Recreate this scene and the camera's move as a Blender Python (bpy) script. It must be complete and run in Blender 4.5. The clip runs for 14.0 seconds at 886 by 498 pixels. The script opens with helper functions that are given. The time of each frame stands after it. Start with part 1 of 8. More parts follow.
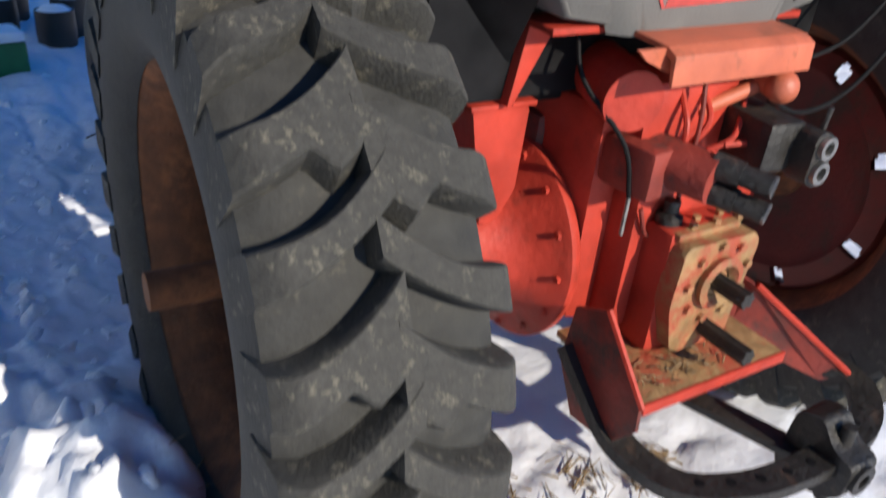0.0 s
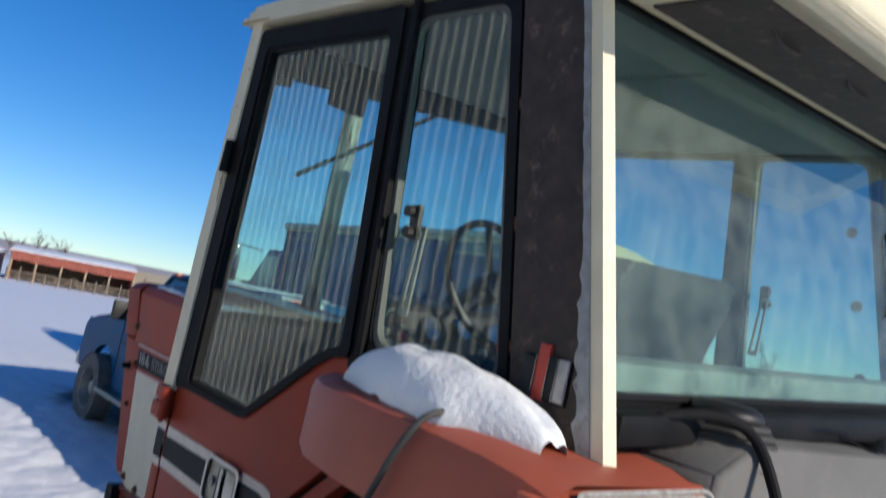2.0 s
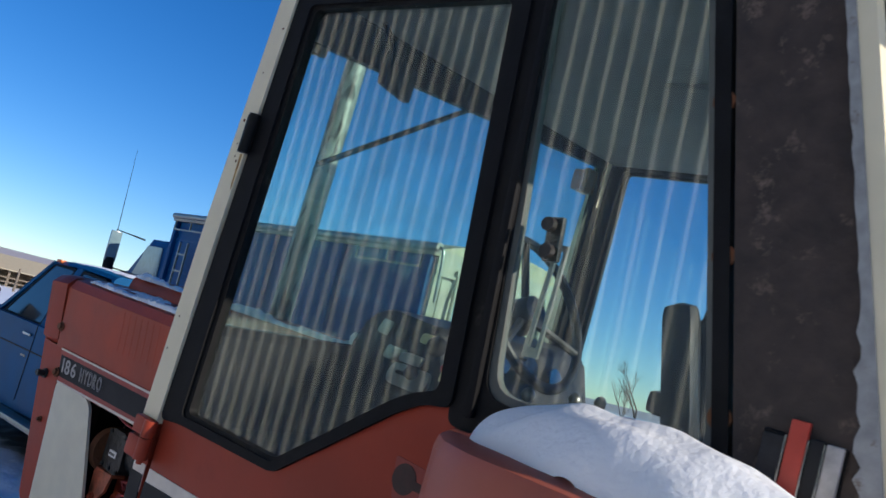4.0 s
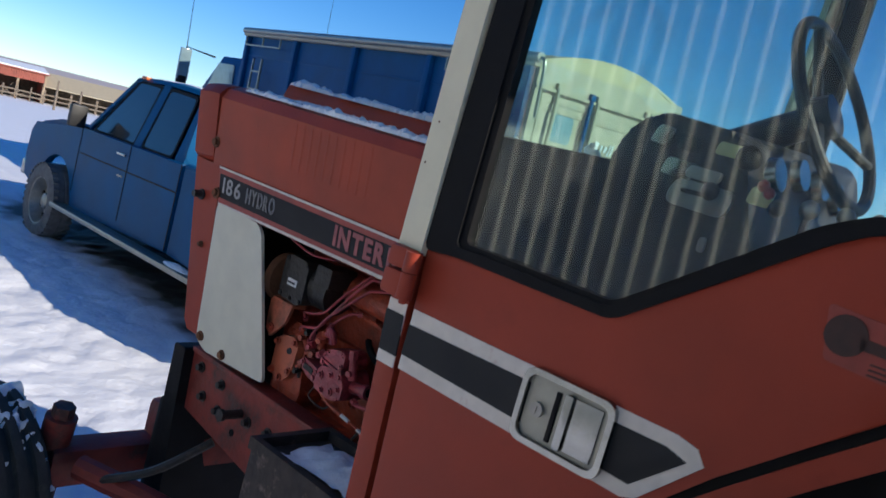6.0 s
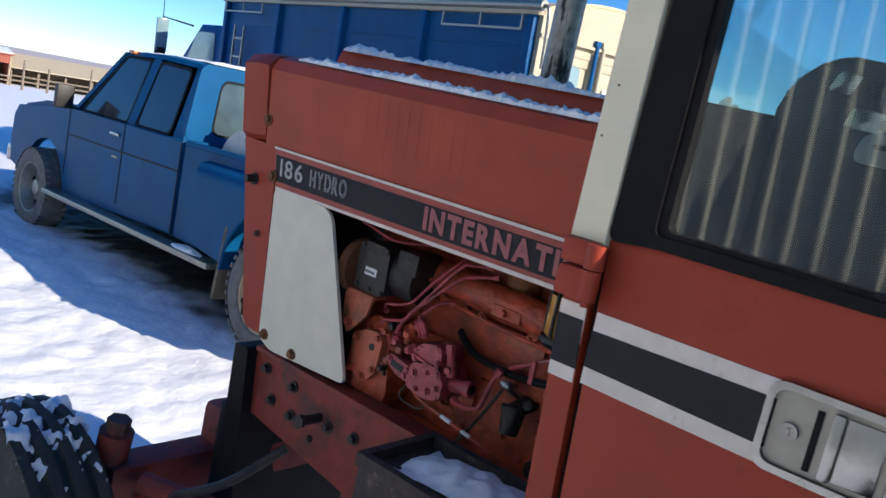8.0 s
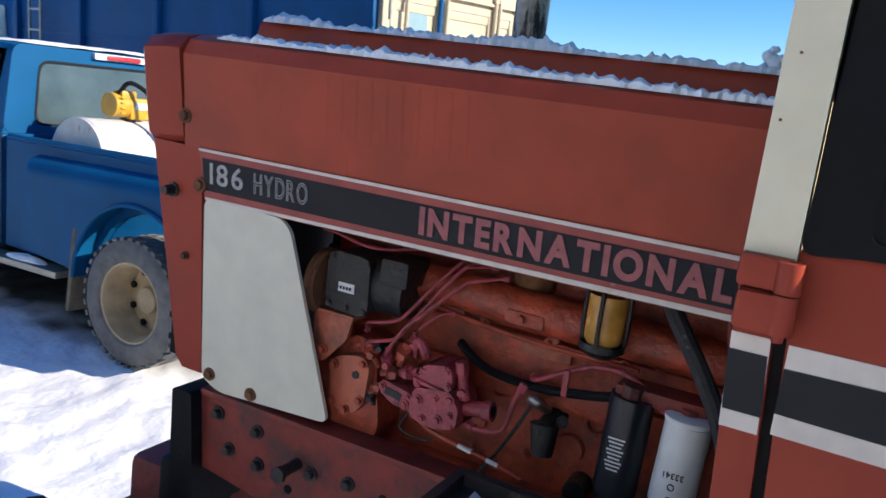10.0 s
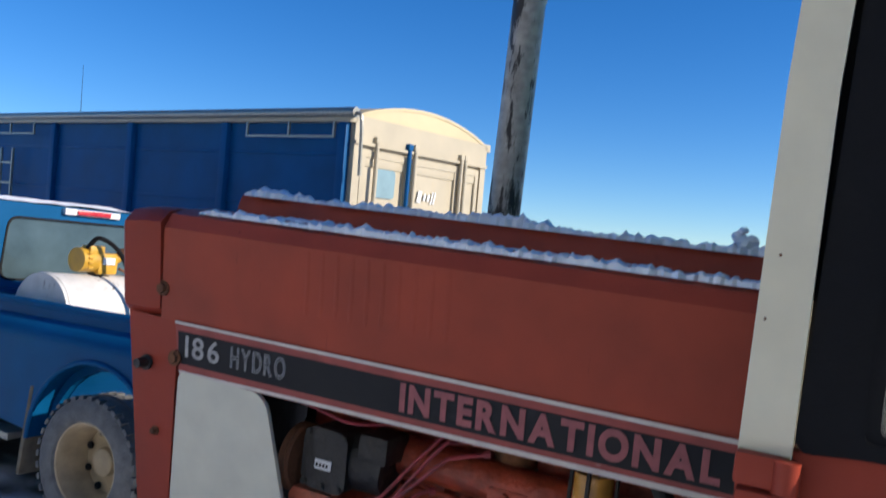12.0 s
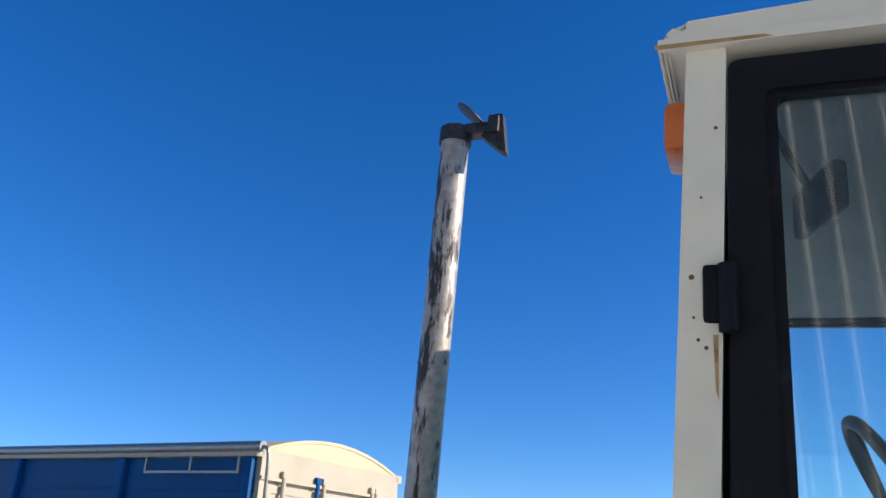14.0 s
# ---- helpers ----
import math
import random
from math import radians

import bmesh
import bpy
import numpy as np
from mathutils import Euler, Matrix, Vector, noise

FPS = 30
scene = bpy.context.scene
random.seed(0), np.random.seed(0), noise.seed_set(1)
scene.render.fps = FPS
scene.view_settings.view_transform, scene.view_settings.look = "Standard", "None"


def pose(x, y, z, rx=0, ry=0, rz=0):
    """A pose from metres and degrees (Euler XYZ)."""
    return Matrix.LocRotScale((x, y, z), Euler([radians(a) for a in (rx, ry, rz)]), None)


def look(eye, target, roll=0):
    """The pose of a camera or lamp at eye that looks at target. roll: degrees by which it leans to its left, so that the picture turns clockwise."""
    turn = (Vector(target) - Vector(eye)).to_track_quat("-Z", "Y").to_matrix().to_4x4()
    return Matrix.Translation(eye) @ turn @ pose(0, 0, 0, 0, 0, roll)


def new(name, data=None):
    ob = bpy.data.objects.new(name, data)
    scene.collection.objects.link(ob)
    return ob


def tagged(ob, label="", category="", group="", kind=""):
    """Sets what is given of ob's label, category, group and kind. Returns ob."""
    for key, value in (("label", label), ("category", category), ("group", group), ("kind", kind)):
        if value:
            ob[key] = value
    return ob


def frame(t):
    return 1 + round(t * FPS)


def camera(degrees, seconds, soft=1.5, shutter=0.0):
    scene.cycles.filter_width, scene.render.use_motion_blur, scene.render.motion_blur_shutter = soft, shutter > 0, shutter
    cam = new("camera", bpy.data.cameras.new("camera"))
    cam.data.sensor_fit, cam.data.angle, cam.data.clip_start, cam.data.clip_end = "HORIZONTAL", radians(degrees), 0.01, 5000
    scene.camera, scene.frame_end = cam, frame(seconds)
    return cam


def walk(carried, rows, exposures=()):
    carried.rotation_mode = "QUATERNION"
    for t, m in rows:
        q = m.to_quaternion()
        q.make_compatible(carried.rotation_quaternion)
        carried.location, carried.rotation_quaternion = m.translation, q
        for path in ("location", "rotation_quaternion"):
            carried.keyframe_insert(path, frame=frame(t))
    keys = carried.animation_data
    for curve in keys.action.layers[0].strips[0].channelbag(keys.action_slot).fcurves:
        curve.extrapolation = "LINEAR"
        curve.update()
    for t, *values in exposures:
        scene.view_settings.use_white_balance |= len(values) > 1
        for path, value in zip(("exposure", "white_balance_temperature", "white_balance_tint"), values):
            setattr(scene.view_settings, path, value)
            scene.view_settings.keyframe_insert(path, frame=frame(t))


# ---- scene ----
cam = camera(56.2, 14.0, shutter=0.3)
EXPOSURES = [(0.0, 0.1, 7000, 8), (0.35, 0.45, 7100, 8), (0.7, 0.42, 7100, 8), (1.3, -0.15, 6900, 9), (2.0, -0.27, 6900, 8), (2.2, -0.27, 6900, 8), (4.3, -0.08, 6850, 10), (5.2, -0.1, 6850, 10), (6.0, 0.05, 6900, 9), (6.5, 0.4, 7000, 9), (7.5, 0.5, 7100, 9),
             (9.8, 0.6, 7200, 10), (10.6, 0.82, 7250, 10), (11.15, 0.85, 7200, 10), (11.5, 0.5, 7000, 11), (12.0, 0.2, 6900, 10), (12.6, -0.05, 6850, 12), (13.0, -0.1, 6850, 14), (13.5, 0.27, 6850, 13), (14.0, 0.32, 6850, 13)]
PATH = [
    (0, (-1.627, -1.045, 1.67), (-0.646, 0.446, 0.768), 4.0),
    (0.4, (-1.65, -0.846, 1.722), (-0.504, 0.657, 1.067), 4.9),
    (0.5, (-1.647, -0.821, 1.745), (-0.48, 0.688, 1.143), 4.2),
    (0.8, (-1.656, -0.742, 1.779), (-0.401, 0.749, 1.328), 4.8),
    (1, (-1.667, -0.676, 1.797), (-0.356, 0.795, 1.454), 5.1),
    (1.5, (-1.741, -0.47, 1.851), (-0.377, 0.988, 1.728), 7.6),
    (2, (-1.781, -0.335, 1.952), (-0.459, 1.152, 2.152), 10.4),
    (2.2, (-1.765, -0.279, 1.941), (-0.438, 1.18, 2.27), 10.4),
    (4.3, (-1.824, 0.311, 1.922), (-0.287, 1.569, 2.157), 14.2),
    (4.5, (-1.827, 0.372, 1.914), (-0.295, 1.646, 2.087), 14.9),
    (5, (-1.819, 0.546, 1.887), (-0.317, 1.864, 1.959), 15.2),
    (5.5, (-1.813, 0.666, 1.87), (-0.331, 2.008, 1.864), 14.3),
    (6, (-1.803, 0.793, 1.824), (-0.294, 2.093, 1.647), 13.1),
    (6.5, (-1.807, 0.928, 1.804), (-0.24, 2.146, 1.553), 11.2),
    (7, (-1.824, 0.997, 1.802), (-0.229, 2.18, 1.563), 9.6),
    (7.5, (-1.811, 1.07, 1.791), (-0.247, 2.287, 1.528), 9.4),
    (7.7, (-1.815, 1.101, 1.794), (-0.279, 2.353, 1.524), 9.6),
    (9.8, (-1.739, 1.606, 1.825), (-0.019, 2.574, 1.506), 5.6),
    (10, (-1.744, 1.636, 1.823), (0.009, 2.538, 1.485), 4.3),
    (10.5, (-1.751, 1.669, 1.818), (0.032, 2.499, 1.453), 3.0),
    (11, (-1.755, 1.669, 1.818), (0.022, 2.514, 1.462), 2.9),
    (11.5, (-1.754, 1.671, 1.838), (0.035, 2.542, 1.629), 3.3),
    (12, (-1.758, 1.668, 1.878), (0.047, 2.53, 1.893), 4.2),
    (12.5, (-1.769, 1.649, 1.916), (0.057, 2.404, 2.223), 4.3),
    (13, (-1.796, 1.64, 1.959), (-0.028, 2.288, 2.632), 3.0),
    (13.5, (-1.8, 1.646, 1.961), (-0.082, 2.298, 2.752), 2.6),
    (14, (-1.802, 1.643, 1.96), (-0.076, 2.296, 2.731), 2.6),
]
walk(cam, [(t, look(eye, target, roll)) for t, eye, target, roll in PATH], EXPOSURES)

# ---- world, sun and exposure ----
SUN_AZ, SUN_EL = radians(167.0), radians(23.0)
SUN_FROM = Vector((math.sin(SUN_AZ) * math.cos(SUN_EL), math.cos(SUN_AZ) * math.cos(SUN_EL), math.sin(SUN_EL)))
world = bpy.data.worlds.new("winter_sky")
scene.world = world
world.use_nodes = True
sky = world.node_tree.nodes.new("ShaderNodeTexSky")
sky.sky_type, sky.sun_disc = "NISHITA", False
sky.sun_elevation, sky.sun_rotation = SUN_EL, SUN_AZ
sky.altitude, sky.air_density, sky.dust_density, sky.ozone_density = 1500, 1.0, 0.1, 5.5
deep = world.node_tree.nodes.new("ShaderNodeHueSaturation")
deep.inputs["Saturation"].default_value = 1.23
deep.inputs["Hue"].default_value = 0.508
world.node_tree.links.new(sky.outputs[0], deep.inputs["Color"])
world.node_tree.links.new(deep.outputs[0], world.node_tree.nodes["Background"].inputs[0])
world.node_tree.nodes["Background"].inputs[1].default_value = 0.15
sun = new("sun", bpy.data.lights.new("sun", "SUN"))
sun.data.energy, sun.data.angle, sun.data.color = 5.0, radians(0.53), (1.0, 0.94, 0.86)
sun.matrix_world = look(SUN_FROM * 60, (0, 0, 0))


# ---- materials ----
def material(name, base, rough=0.6, metal=0.0, vary=0.25, scale=9.0, second=None, second_scale=2.5, second_amount=0.0,
             bump=0.15, bump_scale=60.0, coat=0.0, spread=0.12, drip=1.0):
    """A painted, worn or natural surface: base colour with fine grain, large patches of a second colour, and relief."""
    m = bpy.data.materials.new(name)
    m.use_nodes = True
    n, k = m.node_tree.nodes, m.node_tree.links
    shader = n["Principled BSDF"]
    place = n.new("ShaderNodeTexCoord")
    fine = n.new("ShaderNodeTexNoise")
    fine.inputs["Scale"].default_value, fine.inputs["Detail"].default_value = scale, 8
    k.new(place.outputs["Object"], fine.inputs["Vector"])
    ramp = n.new("ShaderNodeValToRGB")
    ramp.color_ramp.elements[0].position, ramp.color_ramp.elements[1].position = 0.3, 0.72
    ramp.color_ramp.elements[0].color = (*[c * (1 - vary) for c in base], 1)
    ramp.color_ramp.elements[1].color = (*[min(1, c * (1 + vary)) for c in base], 1)
    k.new(fine.outputs["Fac"], ramp.inputs[0])
    colour = ramp.outputs[0]
    if second:
        big = n.new("ShaderNodeTexNoise")
        big.inputs["Scale"].default_value, big.inputs["Detail"].default_value = second_scale, 10
        big.inputs["Roughness"].default_value = 0.68
        drawn = n.new("ShaderNodeMapping")
        drawn.inputs["Scale"].default_value = (1, 1, drip)
        k.new(place.outputs["Object"], drawn.inputs["Vector"])
        k.new(drawn.outputs[0], big.inputs["Vector"])
        edge = n.new("ShaderNodeValToRGB")
        edge.color_ramp.elements[0].position = 0.62 - 0.3 * second_amount
        edge.color_ramp.elements[1].position = 0.62 - 0.3 * second_amount + spread
        k.new(big.outputs["Fac"], edge.inputs[0])
        mix = n.new("ShaderNodeMix")
        mix.data_type = "RGBA"
        mix.inputs["B"].default_value = (*second, 1)
        k.new(edge.outputs[0], mix.inputs["Factor"])
        k.new(colour, mix.inputs["A"])
        colour = mix.outputs["Result"]
    k.new(colour, shader.inputs["Base Color"])
    shader.inputs["Metallic"].default_value = metal
    shine = n.new("ShaderNodeMapRange")
    shine.inputs["To Min"].default_value, shine.inputs["To Max"].default_value = max(0.03, rough - 0.14), min(1, rough + 0.14)
    k.new(fine.outputs["Fac"], shine.inputs["Value"])
    k.new(shine.outputs["Result"], shader.inputs["Roughness"])
    shader.inputs["Coat Weight"].default_value = coat
    if bump:
        grain = n.new("ShaderNodeTexNoise")
        grain.inputs["Scale"].default_value, grain.inputs["Detail"].default_value = bump_scale, 6
        k.new(place.outputs["Object"], grain.inputs["Vector"])
        relief = n.new("ShaderNodeBump")
        relief.inputs["Strength"].default_value, relief.inputs["Distance"].default_value = bump, 0.01
        k.new(grain.outputs["Fac"], relief.inputs["Height"])
        k.new(relief.outputs["Normal"], shader.inputs["Normal"])
    return m


def glass_material(name, tint, gloss=1.0, dust=0.0):
    """A thin pane: what is behind it, tinted, with a real reflection, and a film of dust in streaks."""
    m = bpy.data.materials.new(name)
    m.use_nodes = True
    n, k = m.node_tree.nodes, m.node_tree.links
    out = n["Material Output"]
    clear, shine, fres, mix = (n.new("ShaderNode" + s) for s in ("BsdfTransparent", "BsdfGlossy", "LayerWeight", "MixShader"))
    clear.inputs[0].default_value = (*tint, 1)
    shine.inputs["Roughness"].default_value = 0.02
    fres.inputs["Blend"].default_value = 0.5
    rise, scaled = n.new("ShaderNodeMath"), n.new("ShaderNodeMath")
    rise.operation, scaled.operation = "POWER", "MULTIPLY_ADD"
    rise.inputs[1].default_value, scaled.inputs[1].default_value, scaled.inputs[2].default_value = 5.0, 0.8, gloss
    k.new(fres.outputs["Facing"], rise.inputs[0])
    k.new(rise.outputs[0], scaled.inputs[0])
    k.new(scaled.outputs[0], mix.inputs[0])
    k.new(clear.outputs[0], mix.inputs[1])
    k.new(shine.outputs[0], mix.inputs[2])
    last = mix.outputs[0]
    if dust:
        place, film, amount, dull, over = (n.new("ShaderNode" + s) for s in ("TexCoord", "TexNoise", "MapRange", "BsdfDiffuse", "MixShader"))
        film.inputs["Scale"].default_value, film.inputs["Detail"].default_value = 14.0, 9
        k.new(place.outputs["Object"], film.inputs["Vector"])
        amount.inputs["From Min"].default_value, amount.inputs["From Max"].default_value = 0.35, 0.85
        amount.inputs["To Min"].default_value, amount.inputs["To Max"].default_value = dust * 0.3, dust
        k.new(film.outputs["Fac"], amount.inputs["Value"])
        dull.inputs[0].default_value = (0.45, 0.5, 0.45, 1)
        k.new(amount.outputs[0], over.inputs[0])
        k.new(last, over.inputs[1])
        k.new(dull.outputs[0], over.inputs[2])
        last = over.outputs[0]
    k.new(last, out.inputs[0])
    return m


RED = material("faded_red_paint", (0.34, 0.044, 0.021), 0.5, vary=0.14, scale=5, second=(0.20, 0.028, 0.017), second_scale=5, second_amount=0.2, spread=0.3, bump=0.08, bump_scale=25)
RED_HOOD = material("streaked_red_hood_paint", (0.39, 0.060, 0.029), 0.5, vary=0.16, scale=7, second=(0.20, 0.026, 0.015), second_scale=34, second_amount=-0.10, spread=0.07, bump=0.10, bump_scale=22, drip=0.05)
RED_BRIGHT = material("sunned_red_paint", (0.44, 0.044, 0.027), 0.5, vary=0.25, scale=9, second=(0.10, 0.03, 0.02), second_scale=6, second_amount=0.22, spread=0.25, bump=0.3, bump_scale=40)
RED_OILY = material("oily_red_paint", (0.44, 0.070, 0.032), 0.42, vary=0.35, scale=18, second=(0.055, 0.028, 0.020), second_scale=8, second_amount=0.42, bump=0.6, bump_scale=60, spread=0.25)
# the hood's faded red, lightened: sunlight on the fenders is put into the colour
RED_FENDER = material("faded_sunlit_fender_paint", (0.42, 0.098, 0.058), 0.5, vary=0.14, scale=5, second=(0.30, 0.05, 0.03), second_scale=5, second_amount=0.15, spread=0.3, bump=0.08, bump_scale=25)
RED_RIM = material("worn_red_rim", (0.13, 0.022, 0.016), 0.6, vary=0.25, scale=9, second=(0.06, 0.03, 0.02), second_scale=5, second_amount=0.4, bump=0.2)
RED_DEEP = material("dark_red_iron", (0.22, 0.03, 0.02), 0.6, vary=0.3, scale=12, second=(0.06, 0.03, 0.025), second_scale=5, second_amount=0.35, bump=0.35, bump_scale=45)
RED_PUMP = material("pinkish_red_casting", (0.40, 0.058, 0.072), 0.36, vary=0.3, scale=26, second=(0.10, 0.025, 0.025), second_scale=20, second_amount=0.36, bump=0.5, spread=0.2)
ORANGE = material("orange_red_paint", (0.50, 0.125, 0.065), 0.5, vary=0.2, scale=10, second=(0.16, 0.06, 0.03), second_scale=6, second_amount=0.2, bump=0.2)
TAN = material("greasy_tan_iron", (0.30, 0.18, 0.08), 0.6, vary=0.35, scale=16, second=(0.36, 0.07, 0.035), second_scale=7, second_amount=0.5, bump=0.5, bump_scale=50)
RUBBER = material("weathered_rubber", (0.036, 0.0355, 0.033), 0.8, vary=0.35, scale=22, second=(0.12, 0.107, 0.082), second_scale=17, second_amount=0.10, bump=0.3, bump_scale=90, spread=0.2)
RUBBER_LUG = material("dusty_lug_rubber", (0.043, 0.0415, 0.037), 0.85, vary=0.30, scale=60, second=(0.17, 0.155, 0.115), second_scale=40, second_amount=0.22, bump=0.35, bump_scale=140, spread=0.16)
TRIM_BLACK = material("black_rubber_trim", (0.007, 0.007, 0.008), 0.7, vary=0.3, scale=20, bump=0.1)
BLACK_SHEET = material("black_painted_sheet", (0.010, 0.010, 0.011), 0.5, vary=0.4, scale=10, second=(0.05, 0.045, 0.04), second_scale=7, second_amount=0.0, bump=0.1)
BLACK_IRON = material("greasy_black_iron", (0.02, 0.018, 0.016), 0.5, vary=0.4, scale=20, second=(0.08, 0.05, 0.035), second_scale=9, second_amount=0.15, bump=0.5, bump_scale=60)
WHITE = material("chalky_white_paint", (0.76, 0.69, 0.50), 0.5, vary=0.05, scale=14, second=(0.45, 0.24, 0.08), second_scale=9, second_amount=-0.25, bump=0.06, spread=0.05)
CREAM = material("cream_panel_paint", (0.72, 0.68, 0.54), 0.5, vary=0.06, scale=14, second=(0.35, 0.2, 0.08), second_scale=14, second_amount=-0.33, bump=0.05, spread=0.04)
STRIPE_WHITE = material("worn_white_stripe", (0.72, 0.64, 0.56), 0.55, vary=0.1, scale=30, second=(0.42, 0.15, 0.12), second_scale=16, second_amount=0.05, bump=0.03, spread=0.2)
STRIPE_BLACK = material("black_stripe", (0.007, 0.007, 0.009), 0.7, vary=0.25, scale=18, second=(0.03, 0.03, 0.035), second_scale=5, second_amount=0.2, bump=0.03)
LETTER_PINK = material("faded_pink_lettering", (0.38, 0.11, 0.11), 0.6, vary=0.2, scale=40, bump=0)
LETTER_GREY = material("worn_grey_lettering", (0.42, 0.40, 0.38), 0.6, vary=0.25, scale=60, bump=0)
BAND_RED = material("faded_pink_red_band", (0.36, 0.07, 0.055), 0.6, vary=0.2, scale=20, second=(0.6, 0.45, 0.42), second_scale=16, second_amount=-0.05, bump=0.03)
TANK = material("dusty_grey_plastic", (0.135, 0.13, 0.122), 0.75, vary=0.12, scale=6, second=(0.19, 0.184, 0.17), second_scale=4, second_amount=0.3, bump=0.15, bump_scale=90, spread=0.3)
ALUMINIUM = material("dull_aluminium", (0.33, 0.33, 0.315), 0.6, 0.2, vary=0.30, scale=120, second=(0.20, 0.19, 0.17), second_scale=75, second_amount=0.4, bump=0.3, bump_scale=90)
CHROME = material("worn_chrome", (0.34, 0.34, 0.33), 0.2, 1.0, vary=0.15, scale=30, bump=0.05)
NICKEL = material("satin_metal", (0.30, 0.29, 0.25), 0.4, 0.6, vary=0.15, scale=30, bump=0.05)
STEEL = material("bare_steel", (0.35, 0.34, 0.32), 0.4, 0.9, vary=0.2, scale=25, bump=0.1)
RUST = material("brown_rust", (0.16, 0.062, 0.026), 0.85, vary=0.35, scale=16, second=(0.25, 0.10, 0.04), second_scale=8, second_amount=0.3, bump=0.4)
MUD = material("rust_brown_bare_panel", (0.045, 0.033, 0.028), 0.75, vary=0.4, scale=25, second=(0.15, 0.11, 0.085), second_scale=24, second_amount=0.2, bump=0.3, bump_scale=50)
STACK = material("burnt_exhaust_tube", (0.36, 0.33, 0.29), 0.5, 0.3, vary=0.3, scale=40, second=(0.03, 0.026, 0.024), second_scale=30, second_amount=0.36, bump=0.15, spread=0.05, drip=0.22)
SNOW = material("snow", (0.84, 0.86, 0.90), 0.65, vary=0.04, scale=8, bump=0.8, bump_scale=45)
SNOW_CLEAN = material("melting_snow", (0.86, 0.88, 0.90), 0.5, vary=0.03, scale=8, bump=0.3, bump_scale=90)
AMBER = material("amber_lens", (0.62, 0.14, 0.02), 0.3, vary=0.1, scale=30, bump=0.05)
SEAT = material("black_vinyl", (0.015, 0.016, 0.018), 0.45, vary=0.2, bump=0.2, bump_scale=80)
LINING = material("grey_roof_lining", (0.16, 0.16, 0.15), 0.85, vary=0.15, bump=0.2)
DASH = material("black_console", (0.018, 0.018, 0.02), 0.5, vary=0.3, bump=0.1)
FILTER_WHITE = material("white_filter_can", (0.72, 0.72, 0.70), 0.35, vary=0.06, scale=20, second=(0.25, 0.2, 0.15), second_scale=12, second_amount=-0.25, bump=0.03)
FILTER_BLACK = material("black_filter_can", (0.010, 0.012, 0.016), 0.35, vary=0.3, bump=0.03)
BLUE = material("blue_truck_paint", (0.0003, 0.078, 0.20), 0.4, vary=0.14, scale=3, second=(0.001, 0.09, 0.20), second_scale=2, second_amount=0.15, bump=0.05, coat=0.0, spread=0.3)
BLUE_BOX = material("blue_box_paint", (0.001, 0.08, 0.22), 0.45, vary=0.15, scale=2, second=(0.004, 0.045, 0.13), second_scale=1.5, second_amount=0.2, bump=0.05, spread=0.4)
BOX_WHITE = material("dusty_white_paint", (0.43, 0.37, 0.26), 0.55, vary=0.08, scale=3, second=(0.48, 0.36, 0.20), second_scale=2, second_amount=0.15, bump=0.05, spread=0.3)
DARK_GLASS = material("dark_window", (0.02, 0.03, 0.035), 0.06, vary=0.1, bump=0)
# opaque pane and mirror colour: the sky's pale reflection is painted into the blue
SKY_GLASS = material("sky_painted_glass", (0.20, 0.30, 0.33), 0.1, vary=0.1, bump=0)
PLASTIC_BLACK = material("black_plastic", (0.012, 0.012, 0.013), 0.5, vary=0.3, bump=0.1)
for paint, gloss in ((BLUE, 0.08), (BLUE_BOX, 0.10), (RED, 0.3), (RED_HOOD, 0.3), (BLACK_SHEET, 0.12), (TRIM_BLACK, 0.2), (RED_BRIGHT, 0.3)):
    paint.node_tree.nodes["Principled BSDF"].inputs["Specular IOR Level"].default_value = gloss
YELLOW = material("yellow_pump_paint", (0.55, 0.30, 0.03), 0.45, vary=0.2, bump=0.1)
TANK_WHITE = material("rust_spotted_white_tank", (0.62, 0.60, 0.57), 0.5, vary=0.12, second=(0.10, 0.06, 0.04), second_scale=11, second_amount=0.06, bump=0.1, spread=0.08, drip=0.5)
TYRE_GREY = material("mud_greyed_tyre", (0.13, 0.13, 0.125), 0.85, vary=0.3, scale=14, second=(0.20, 0.19, 0.17), second_scale=5, second_amount=0.3, bump=0.4, spread=0.3)
WHEEL_TAN = material("muddy_tan_wheel", (0.42, 0.32, 0.19), 0.6, vary=0.25, scale=9, bump=0.15)
BARN_RED = material("weathered_red_tin", (0.34, 0.10, 0.07), 0.8, vary=0.2, scale=0.8, second=(0.20, 0.08, 0.05), second_scale=0.4, second_amount=0.2, bump=0)
WOOD = material("grey_weathered_wood", (0.20, 0.16, 0.12), 0.85, vary=0.35, scale=6, bump=0.3)
STRAW = material("straw_litter", (0.22, 0.15, 0.08), 0.9, vary=0.5, scale=30, bump=0)
SIDING = material("pale_steel_siding", (0.60, 0.60, 0.54), 0.5, 0.0, vary=0.12, scale=1.5, bump=0.05)
TWIG = material("bare_twigs", (0.10, 0.07, 0.05), 0.9, vary=0.3, bump=0)
GREEN = material("green_paint", (0.02, 0.16, 0.05), 0.5, vary=0.2, bump=0.1)
COPPER = material("bare_copper_wire", (0.45, 0.17, 0.08), 0.4, 0.7, vary=0.2, bump=0)
GLASS = glass_material("tinted_cab_glass", (0.93, 1.0, 0.99), 0.055, 0.008)
GLASS_REAR = glass_material("green_rear_glass", (0.78, 0.95, 0.91), 0.035, 0.16)


